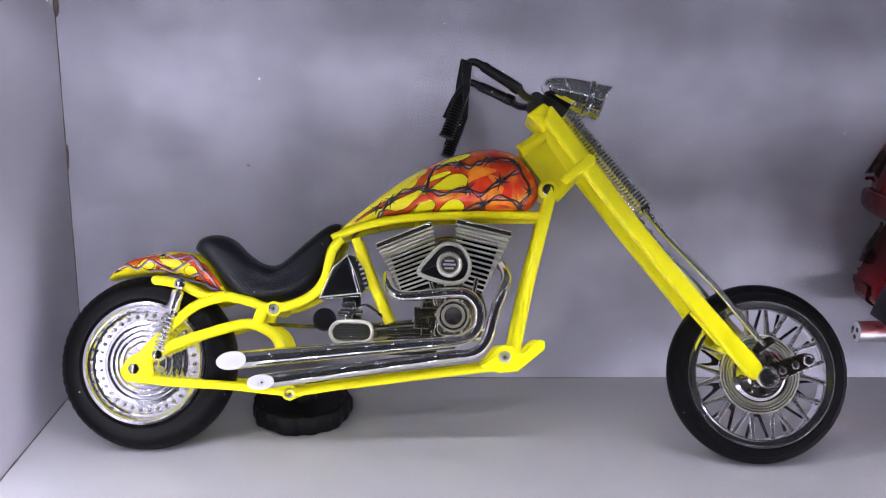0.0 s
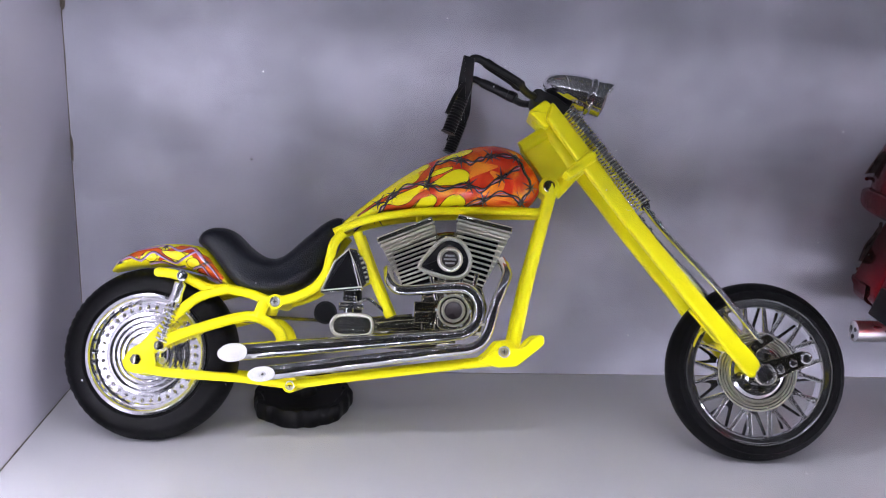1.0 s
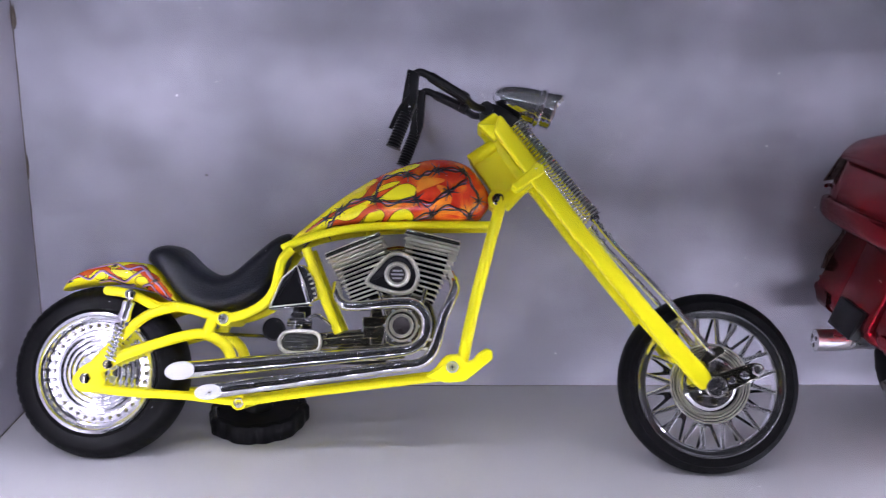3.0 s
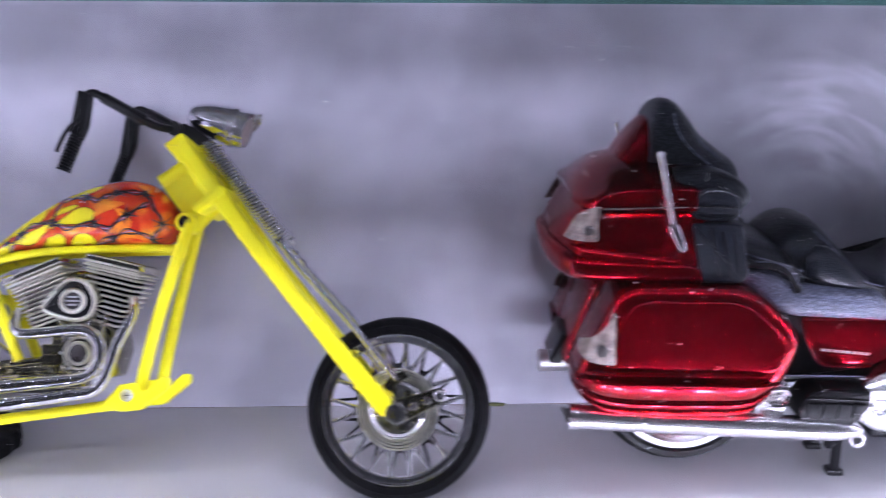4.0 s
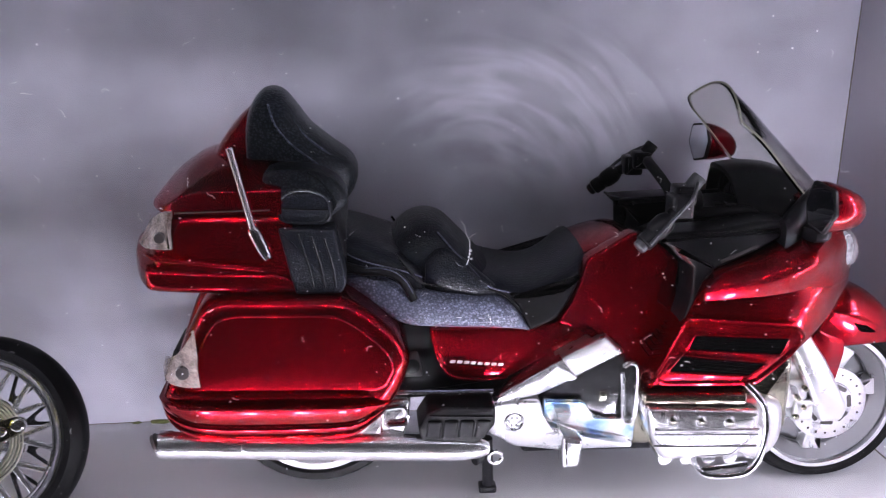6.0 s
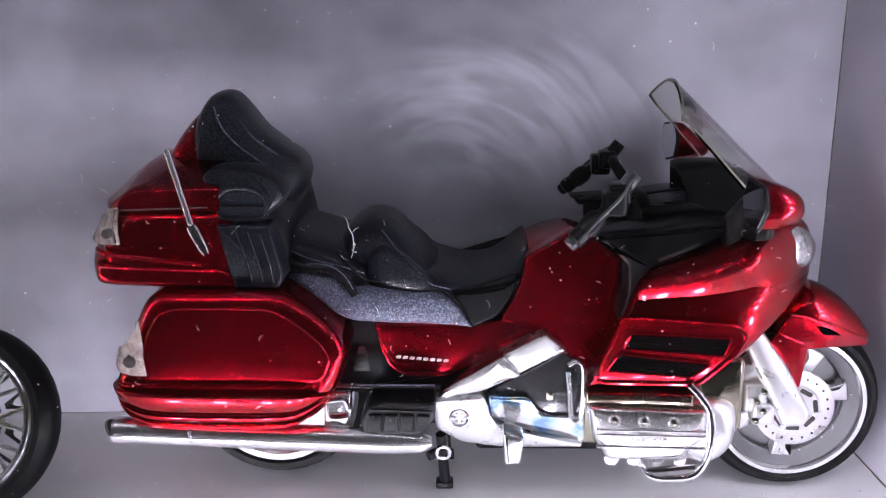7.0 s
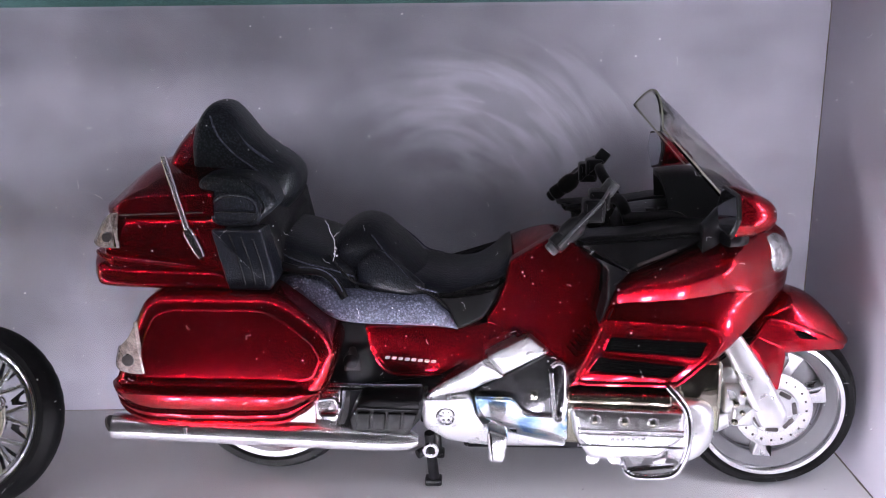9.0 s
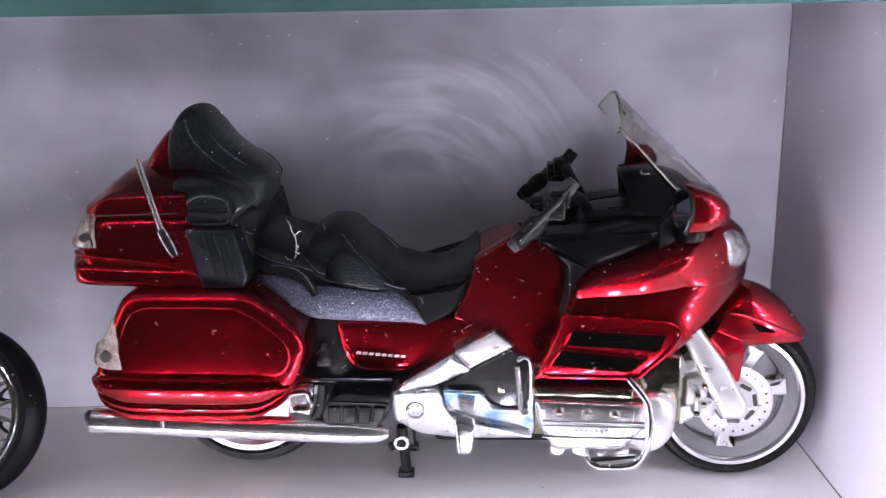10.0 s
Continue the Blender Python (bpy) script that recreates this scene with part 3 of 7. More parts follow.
def led_strip(name, a, b, facing, pitch, material):
    """A tape with square diodes along the line a to b that shine towards facing."""
    a, b, f = Vector(a), Vector(b), Vector(facing).normalized()
    along = (b - a).normalized()
    side = along.cross(f).normalized()
    rot = Matrix((along, side, f)).transposed().to_4x4()
    holder = thing(name, Matrix.Translation(a) @ rot, "slim strip of cool white diodes", "light strip")
    length = (b - a).length
    bm = bmesh.new()
    bmesh.ops.create_cube(bm, size=1)
    for v in bm.verts:
        v.co = Vector(((v.co.x + 0.5) * length, v.co.y * 0.008, v.co.z * 0.001 - 0.0008))
    part("tape", bm, M["wall"], holder, smooth=False)
    bm = bmesh.new()
    bmesh.ops.create_cube(bm, size=1)
    for v in bm.verts:
        v.co = Vector((v.co.x * 0.004, v.co.y * 0.004, v.co.z * 0.001))
    n = int(length / pitch)
    first = part("diode", bm, material, holder, "glowing white diode", smooth=False)
    first.location = (pitch / 2, 0, 0.0004)
    for i in range(1, n):
        again(first, "diode", holder, Matrix.Translation((pitch * (i + 0.5), 0, 0.0004)))
    return holder


led_strip("light_strip", (XL + 0.01, YF - 0.010, TOP + 0.012), (0.20, YF - 0.010, TOP + 0.012), (0, 0.0, -1), 0.0167, M["diode_top"])
led_strip("light_strip", (0.205, YF - 0.010, TOP + 0.012), (XR - 0.01, YF - 0.010, TOP + 0.012), (0, 0.0, -1), 0.0167, M["diode_top_right"])
led_strip("light_strip", (XL + 0.01, YF + 0.008, 0.0032), (0.100, YF + 0.008, 0.0032), (0, 1, 0.7), 0.0167, M["diode_low_left"])
led_strip("light_strip", (0.160, YF + 0.008, 0.0032), (XR - 0.022, YF + 0.008, 0.0032), (0, 1, 0.7), 0.0167, M["diode_low"])
# Unseen lip, added to keep the low strip from shining out in front.
slab("trim", XL + 0.001, XR - 0.001, YF + 0.0006, YF + 0.0022, 0.0004, 0.0075, M["housing"], label="unseen thin metal lip added to block the light strip towards the front", category="trim")
led_strip("light_strip", (XL + 0.002, YF + 0.007, 0.008), (XL + 0.002, YF + 0.007, TOP - 0.004), (1, 0.7, 0), 0.0167, M["diode_left"])
led_strip("light_strip", (XR - 0.002, YF + 0.007, 0.014), (XR - 0.002, YF + 0.007, TOP - 0.004), (-1, 0.7, 0), 0.0167, M["diode_right"])

# ---- the chopper ----
def ring_of(n, r, u, w, phase=0.0):
    return [(u + r * math.cos(a), w + r * math.sin(a), a) for a in (2 * math.pi * (i + phase) / n for i in range(n))]


def tyre_mesh(r_in, r_out, half, u, w, seg=144, notch=0.16):
    """A tyre with a rounded crown and short grooves across its shoulders."""
    bm = bmesh.new()
    shape = [(r_in, half * 0.80), (r_in + 1.0, half * 0.97), (r_in + (r_out - r_in) * 0.5, half), (r_out - 2.4, half * 0.86), (r_out - 0.9, half * 0.62),
             (r_out - 0.15, half * 0.28), (r_out, 0)]
    shape += [(r, -v) for r, v in shape[-2::-1]]
    shape += [(r_in - 0.6, -half * 0.5), (r_in - 0.6, half * 0.5)]
    rings = []
    for k, (r, v) in enumerate(shape):
        ring = []
        for j in range(seg):
            a = 2 * math.pi * j / seg
            cut = notch if (j % 4 == 0 and k in (4, 8)) else 0
            ring.append(P3(u + (r - cut) * math.cos(a), v * (1 - 0.03 * (cut > 0)), w + (r - cut) * math.sin(a)))
        rings.append(ring)
    return skin(bm, rings, closed=True)


def helix(start, end, radius, wire, turns, seg=6, per=10):
    a, b = np.array(start, float), np.array(end, float)
    d = (b - a) / np.linalg.norm(b - a)
    x = np.cross(d, (0, 1, 0.01))
    x /= np.linalg.norm(x)
    y = np.cross(d, x)
    pts = []
    for i in range(int(turns * per) + 1):
        t = 2 * math.pi * i / per
        pts.append(tuple(a + (b - a) * i / (turns * per) + (x * math.cos(t) + y * math.sin(t)) * radius))
    return tube(pts, wire, seg=seg, smooth=False)


def screw(u, v, w, r, parent, material):
    """A cross-head screw in a collar."""
    s = part("screw", lathe([(r, v - 1.5), (r, v + 0.3), (r * 0.82, v + 0.6), (r * 0.68, v + 0.5), (r * 0.62, v + 0.1), (r * 0.55, v + 0.25), (0.1, v + 0.35)], u, w, 20), material, parent, "dull metal screw")
    part("slot", join(block(u - r * 0.4, u + r * 0.4, v + 0.3, v + 0.5, w - 0.14, w + 0.14, 0.05), block(u - 0.14, u + 0.14, v + 0.3, v + 0.5, w - r * 0.4, w + r * 0.4, 0.05)), M["dark_spot"], s)
    return s


chopper = thing("toy_motorcycle", pose(-0.077, 0.280, 0, -20, 0, -4.1), "yellow plastic toy chopper with flame-painted tank and chrome engine, leaning over", "toy motorcycle")

# rear wheel
RU, RWW = -0.8, 26.5
wheel = part("rear_wheel", lathe([(3.2, -8), (3.2, 8)], RU, RWW, 20), M["chrome"], chopper, "chrome rear wheel with fat black tyre")
part("tyre", tyre_mesh(19.4, 28.0, 8.8, RU, RWW, seg=240, notch=0.3), M["rubber"], wheel, "fat black rubber tyre")
part("rim", lathe([(17, -6), (19.6, -7.4), (19.8, 7.2), (19.4, 8.0), (18.6, 8.1), (18.1, 7.2), (17.5, 6.9), (17.1, 5.6), (16.4, 5.3), (16.1, 4.6), (13.8, 4.4), (13.4, 5.0),
                   (12.6, 5.0), (12.3, 4.6), (11.6, 5.2), (10.9, 5.2), (10.6, 4.8), (9.9, 5.5), (9.2, 5.5), (8.9, 5.1), (8.2, 5.8), (7.4, 5.8), (7.0, 5.4), (6.4, 6.2), (4, 6.3), (3.4, 7.2), (0.1, 7.3)],
                  RU, RWW, 72), M["rim_chrome"], wheel, "stepped chrome disc rim")
stud = None
for su, sw, a in ring_of(34, 15.0, RU, RWW):
    if stud is None:
        stud = part("rim_stud", turned([(0.75, 0), (0.7, 0.6), (0.4, 0.95), (0.05, 1)], (0, 4.4, 0), (0, 5.6, 0), 8), M["chrome"], wheel)
        stud.location = P3(su, 0, sw)
    else:
        again(stud, "rim_stud", wheel, Matrix.Translation(P3(su, 0, sw)))
for su, sw, a in ring_of(8, 5.3, RU, RWW, 0.5):
    part("lug_hole", lathe([(1.15, 6.0), (1.15, 6.5), (0.9, 6.7), (0.7, 6.4), (0.1, 6.4)], su, sw, 12), M["satin"], wheel)

# front wheel
FU, FW = 195.3, 28.0
wheel = part("front_wheel", lathe([(3.0, -7), (3.0, 7), (2.0, 7.5), (0.1, 7.5)], FU, FW, 20), M["chrome"], chopper, "chrome wire-spoked front wheel with black tyre")
part("tyre", tyre_mesh(23.0, 28.7, 6.2, FU, FW), M["rubber"], wheel, "narrow black rubber tyre")
part("rim", lathe([(23.4, -4.6), (23.4, 5.0), (23.1, 5.6), (22.7, 5.6), (22.5, 5.0), (21.3, 4.5), (21.0, 4.9), (20.6, 4.9), (20.4, 4.3), (20.8, 2.0), (21.4, -1.0), (21.4, -3.0), (22.0, -4.4), (22.3, -5.3), (22.9, -5.4)], FU, FW, 72, close=True), M["chrome"], wheel, "thin chrome rim")
for rr, vv in ((23.15, 5.5), (20.75, 4.9)):
    part("rim_bead", lathe([(rr + 0.26 * math.cos(k), vv + 0.3 * math.sin(k)) for k in (0, 1.05, 2.1, 3.14, 4.19, 5.24)], FU, FW, 72, close=True), M["engine_chrome"], wheel)
for side in (1, -1):
    for i in range(10):
        a = 2 * math.pi * (i + (0.5 if side < 0 else 0)) / 10 + 0.05
        for k in (-1, 1):
            p0 = np.array((FU + 11.8 * math.cos(a + 0.03 * k), FW + 11.8 * math.sin(a + 0.03 * k)))
            p1 = np.array((FU + 21.0 * math.cos(a + 0.17 * k), FW + 21.0 * math.sin(a + 0.17 * k)))
            d = (p1 - p0) / np.linalg.norm(p1 - p0)
            e = np.array((-d[1], d[0])) * (0.82 if side > 0 else 0.5)
            # Far spokes take a darker metal that stands for their shade.
            part("spoke", plate([tuple(p0 + e), tuple(p0 - e), tuple(p1 - e * 0.85), tuple(p1 + e * 0.85)], *((4.0, 2.6) if side > 0 else (-2.0, -3.4)), 0.42, 4), M["engine_chrome" if side > 0 else "plate_and_shade_dark"], wheel)
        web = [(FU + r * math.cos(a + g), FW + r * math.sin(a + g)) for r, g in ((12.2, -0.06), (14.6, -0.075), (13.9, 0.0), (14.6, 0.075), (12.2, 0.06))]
        part("spoke_root", plate(web, *((3.9, 2.6) if side > 0 else (-2.0, -3.3)), 0.3, 3), M["engine_chrome" if side > 0 else "plate_and_shade_dark"], wheel)
part("brake_disc", lathe([(12.6, 2.0), (12.7, 3.2), (12.4, 3.6), (12.0, 3.2), (11.6, 3.7), (11.2, 3.3), (10.8, 3.8), (10.4, 3.4), (10.0, 3.9), (9.5, 3.5), (9.0, 4.0), (8.6, 3.7), (7.6, 4.3), (7.4, 3.4), (4.4, 3.4), (3.9, 5.0), (0.1, 5.0)], FU, FW, 72), M["rim_chrome"], wheel, "ringed chrome brake disc")
for rr in (12.4, 11.5, 10.6, 9.7):
    part("disc_ring", lathe([(rr + 0.3 * math.cos(k), 3.85 + 0.5 * math.sin(k)) for k in (0, 1.05, 2.1, 3.14, 4.19, 5.24)], FU, FW, 72, close=True), M["fin_chrome"], wheel)
for su, sw, a in ring_of(8, 5.9, FU, FW, 0.3):
    part("disc_hole", lathe([(1.1, 3.2), (1.1, 3.8), (0.85, 3.9), (0.7, 3.55), (0.1, 3.55)], su, sw, 12), M["dark_chrome"], wheel)
arm = part("axle_arm", plate(rounded([(FU - 3.2, FW - 3.0), (FU + 2.5, FW - 3.4), (FU + 14.5, FW + 3.0), (FU + 15.0, FW + 6.6), (FU + 12.4, FW + 7.2), (FU + 1, FW + 3.6), (FU - 3, FW + 2.5)], 1.6), 9.5, 7.8, 0.5), M["dark_chrome"], wheel, "chrome axle arm with three rings")
for q, (su, sw, r) in enumerate(((FU + 5.2, FW + 1.5, 1.3), (FU + 9.2, FW + 3.2, 1.3), (FU + 13.2, FW + 5.0, 1.9))):
    part("ring", lathe([(r, 9.2), (r, 10.2), (r * 0.8, 10.5), (r * 0.6, 10.2), (r * 0.55, 9.6), (0.1, 9.6)], su, sw, 20), M["chrome"], arm)
part("hub_cap", lathe([(3.4, 8), (3.4, 11.5), (3.0, 12.4), (2.3, 12.6), (2.1, 12.0), (1.6, 12.0), (0.1, 12.1)], FU, FW - 0.6, 28), M["chrome"], wheel, "round chrome hub cap")
part("cap_ring", lathe([(2.9 + 0.4 * math.cos(k), 12.5 + 0.4 * math.sin(k)) for k in (0, 1.05, 2.1, 3.14, 4.19, 5.24)], FU, FW - 0.6, 32, close=True), M["engine_chrome"], wheel)

# frame
for s in (1, -1):
    part("swingarm", tube([(-2.0, 9.8 * s, 25.4), (7.5, 10 * s, 31.8), (18, 10 * s, 35.8), (28, 10 * s, 38.9), (33.5, 9.5 * s, 39.6), (38, 9 * s, 38.0), (41.5, 9 * s, 35.3), (43.3, 9 * s, 31)], 1.75), M["yellow"], chopper)
    part("lower_rail", tube([(-2.2, 10 * s, 22.2), (8, 10 * s, 20.9), (29.6, 10 * s, 20.1), (46.6, 10 * s, 18.9), (61.7, 10 * s, 21.1), (85, 10 * s, 24.6), (106, 10 * s, 27.6), (114, 10 * s, 28.6)], 1.45), M["yellow"], chopper)
    part("rear_strut", tube([(-2, 10 * s, 27), (2.9, 10 * s, 33.0), (14.5, 10 * s, 44.4), (24.7, 9.5 * s, 48.2)], 1.6), M["yellow"], chopper)
    part("seat_rail", tube([(60.5, 7.5 * s, 67.5), (57.9, 8.6 * s, 64), (57.0, 9 * s, 59.5), (55.8, 9 * s, 54.2), (52.4, 9 * s, 49.6), (46.2, 9 * s, 46.2), (39, 9 * s, 44.8), (31.7, 9 * s, 46.9),
                            (24.4, 9 * s, 48.2), (19, 9 * s, 47.9), (14.6, 9 * s, 49.6), (10.6, 9 * s, 51.4), (5.5, 9 * s, 52.5), (1.8, 9 * s, 52.8)], 1.6), M["yellow"], chopper)
    part("seat_post", tube([(36.6, 9 * s, 44.6), (34.8, 9.4 * s, 39.3)], 1.9, seg=12), M["yellow"], chopper)
    part("down_tube", tube([(128.2, 4.5 * s, 86), (124.1, 7 * s, 69.4), (119.9, 9 * s, 51.2), (116.4, 10 * s, 32.5)], 1.95), M["yellow"], chopper)
    part("centre_tube", tube([(65.0, 6 * s, 68), (70.9, 6.5 * s, 53.7), (76.8, 7 * s, 41)], 1.6), M["yellow"], chopper)
    part("tank_rail", tube([(57.5, 7 * s, 67.8), (63, 7 * s, 70.4), (70.5, 7 * s, 72.9), (85, 7 * s, 75.4), (106.8, 6.5 * s, 76.6), (127, 5 * s, 77.0)], 1.35), M["yellow"], chopper)
    part("axle_plate", plate(outline([(-6.9, 24.4), (-5.8, 21.6), (-2.6, 20.4), (1.6, 20.9), (3.2, 23.0), (2.6, 27.2), (5.2, 31.0), (5.8, 33.8), (3.4, 34.8), (-0.6, 30.6), (-4.4, 28.2)]), 11.6 if s > 0 else -9.0, 9.0 if s > 0 else -11.6, 0.5), M["yellow"], chopper)
    part("footrest", plate(rounded([(105.0, 28.4), (111.4, 26.4), (117.6, 27.0), (126.0, 34.2), (125.8, 36.8), (124.0, 37.2), (121.4, 35.4), (119.8, 33.2), (117.6, 32.6), (115.6, 35.2), (110.8, 34.6), (108.0, 31.0)], 0.9), 13.0 if s > 0 else -9.0, 9.0 if s > 0 else -13.0, 0.6), M["yellow"], chopper)
    part("axle_nut", lathe([(1.8, 11.2 * s), (1.8, 12.4 * s), (1.2, 12.6 * s), (0.1, 12.6 * s)], -2.5, 24.8, 6), M["dark_chrome"], chopper, "grey axle nut")
    # shock absorber
    top, low = (10.8, 11.6 * s, 51.6), (4.7, 11.6 * s, 29.4)
    shock = part("shock_absorber", tube([top, low], 0.8, seg=10), M["chrome"], chopper, "chrome coil-over shock absorber")
    part("upper_body", turned([(1.2, 0.0), (2.0, 0.02), (2.1, 0.1), (1.9, 0.13), (2.1, 0.28), (1.7, 0.31), (0.9, 0.31)], (10.2, 11.6 * s, 49.6), low, 18), M["engine_chrome"], shock)
    part("coil_spring", helix((8.2, 11.6 * s, 42.4), (5.1, 11.6 * s, 31.0), 1.6, 0.52, 8), M["engine_chrome"], shock)
    part("eye", lathe([(1.7, 12.2 * s), (1.7, 13.2 * s), (1.1, 13.6 * s), (0.9, 13.0 * s), (0.1, 13.1 * s)], top[0], top[2], 20), M["chrome"], shock)
    part("lower_eye", lathe([(1.5, 12.0 * s), (1.5, 13.0 * s), (0.9, 13.3 * s), (0.1, 13.2 * s)], low[0], low[2], 18), M["dark_chrome"], shock)
part("cross_bar", tube([(1.8, -9, 52.8), (1.8, 9, 52.8)], 1.4), M["yellow"], chopper)
part("engine_bracket", tube([(84.8, 0, 76), (84.8, 0, 72.8)], 1.2, seg=10), M["yellow"], chopper)
part("neck_gusset", plate(rounded([(117.0, 98.6), (125.4, 104.4), (138.2, 94.2), (128.2, 82.5), (123.6, 90.0)], 1.0), 3.0, -3.0, 0.6), M["yellow"], chopper)
part("neck_flange", tube([(117.6, 2.0, 98.4), (125.2, 2.0, 103.8)], 2.4, seg=10), M["yellow"], chopper)
part("neck_flange", tube([(128.6, 2.0, 83.6), (137.4, 2.0, 93.6)], 2.4, seg=10), M["yellow"], chopper)
part("neck_lug", lathe([(3.3, -5), (3.3, 5.6), (2.8, 6.0), (2.0, 6.0), (1.8, 5.4), (0.1, 5.4)], 126.8, 85.4, 28), M["yellow"], chopper)
screw(126.8, 6.0, 85.4, 2.0, chopper, M["dark_chrome"])
screw(113.4, 12.8, 31.4, 1.9, chopper, M["satin"])
screw(40.2, 10.6, 44.6, 1.7, chopper, M["satin"])
part("seat_lug", lathe([(2.4, -10.5), (2.4, 10.5)], 40.2, 44.6, 24), M["yellow"], chopper)
part("rail_lug", lathe([(2.5, -11), (2.5, 11)], 46.4, 18.6, 24), M["yellow"], chopper)
screw(46.4, 10.9, 18.4, 1.6, chopper, M["satin"])

# steering head and springer fork
part("upper_clamp", plate(rounded([(119.2, 109.8), (124.8, 114.0), (130.4, 109.4), (125.2, 104.2)], 1.0), 7.4, -7.4, 0.8), M["yellow"], chopper)
part("lower_clamp", plate(rounded([(130.6, 89.2), (132.8, 87.4), (141.2, 93.2), (141.0, 96.0), (138.8, 96.6)], 1.0), 12.6, -12.6, 0.8), M["yellow"], chopper)
part("steering_stem", tube([(124.0, 0, 110), (136.5, 0, 92)], 4.2, seg=20), M["yellow"], chopper)
for s in (1, -1):
    part("fork_leg", plate(rounded([(124.6, 106.8), (135.0, 93.2), (151.2, 72.6), (171.4, 48.4), (187.8, 29.2), (191.4, 25.8), (194.2, 28.4), (193.6, 31.6), (174.6, 52.6), (155.6, 75.2), (138.2, 98.2), (126.6, 112.6)], 1.4), 11.9 if s > 0 else -5.2, 7.3 if s > 0 else -9.8, 1.3), M["yellow"], chopper, smooth=False)
    part("leg_lip", plate(rounded([(172.0, 46.8), (181.5, 36.4), (184.0, 38.0), (175.5, 48.6)], 0.8), 7.6 if s > 0 else -5.6, 5.6 if s > 0 else -7.6, 0.5), M["yellow"], chopper)
    part("coil_spring", helix((132.2, 5.6 * s, 110.8), (158.0, 5.6 * s, 80.6), 2.3, 0.48, 33, seg=6, per=10), M["rim_chrome"], chopper, "long chrome coil spring")
    part("spring_core", tube([(132.2, 5.6 * s, 110.8), (158.6, 5.6 * s, 79.4)], 1.3, seg=10), M["silver"], chopper)
    rod = part("push_rod", tube([(157.6, 7.4 * s, 79.6), (164, 8.2 * s, 71.6), (179.6, 8.6 * s, 55.4), (195.2, 8.6 * s, 37.2)], 1.05, seg=10), M["engine_chrome"], chopper, "slim chrome push rod")
    for k in (0.12, 0.3):
        part("collar", turned([(1.2, 0), (1.35, 0.3), (1.2, 1)], (157.6 + 14 * k, 7.6 * s, 79.6 - 16.6 * k), (158.6 + 14 * k, 7.6 * s, 78.4 - 16.6 * k), 14), M["engine_chrome"], rod)
part("spring_bridge", tube([(157.8, -8, 79.6), (157.8, 8, 79.6)], 1.5, seg=14), M["chrome"], chopper)
part("fork_brace", tube([(183.6, -9, 35.6), (183.6, 9, 35.6)], 1.6, seg=14), M["yellow"], chopper)
part("axle", tube([(195.2, -11, 27.4), (195.2, 11, 27.4)], 1.6, seg=14), M["dark_chrome"], chopper)
part("rod_block", plate(rounded([(192.6, 33.6), (196.8, 36.8), (199.0, 38.2), (197.2, 40.2), (193.2, 38.6), (190.8, 35.4)], 0.7), 9.4, 6.8, 0.4), M["dark_chrome"], chopper)

# headlight and handlebar
lamp = part("headlight", turned([(0.3, 0), (1.5, 0.02), (2.7, 0.07), (3.9, 0.16), (5.0, 0.31), (5.8, 0.50), (6.15, 0.66), (6.2, 0.74), (6.8, 0.76), (6.95, 0.80), (6.8, 0.83), (6.3, 0.85), (6.4, 0.93), (6.6, 1.0), (6.0, 1.0)], (124.4, 0, 121.9), (144.4, 0, 116.0), 48), M["rim_chrome"], chopper, "chrome bullet headlight")
part("lens", turned([(6.1, 0), (5.0, 0.6), (2.5, 0.95), (0.1, 1)], (143.9, 0, 116.1), (145.4, 0, 115.7), 32), M["lens"], lamp)
def visor_shape(q, t):
    """A short peak over the lamp, longest at its top."""
    a, reach = q * 1.35, 0.4 + 3.4 * math.cos(q * 1.4)
    up, along = 6.7 * math.cos(a) + 0.3 * t, reach * t
    return 143.6 + 0.959 * along + 0.283 * up, 6.7 * math.sin(a), 116.2 - 0.283 * along + 0.959 * up


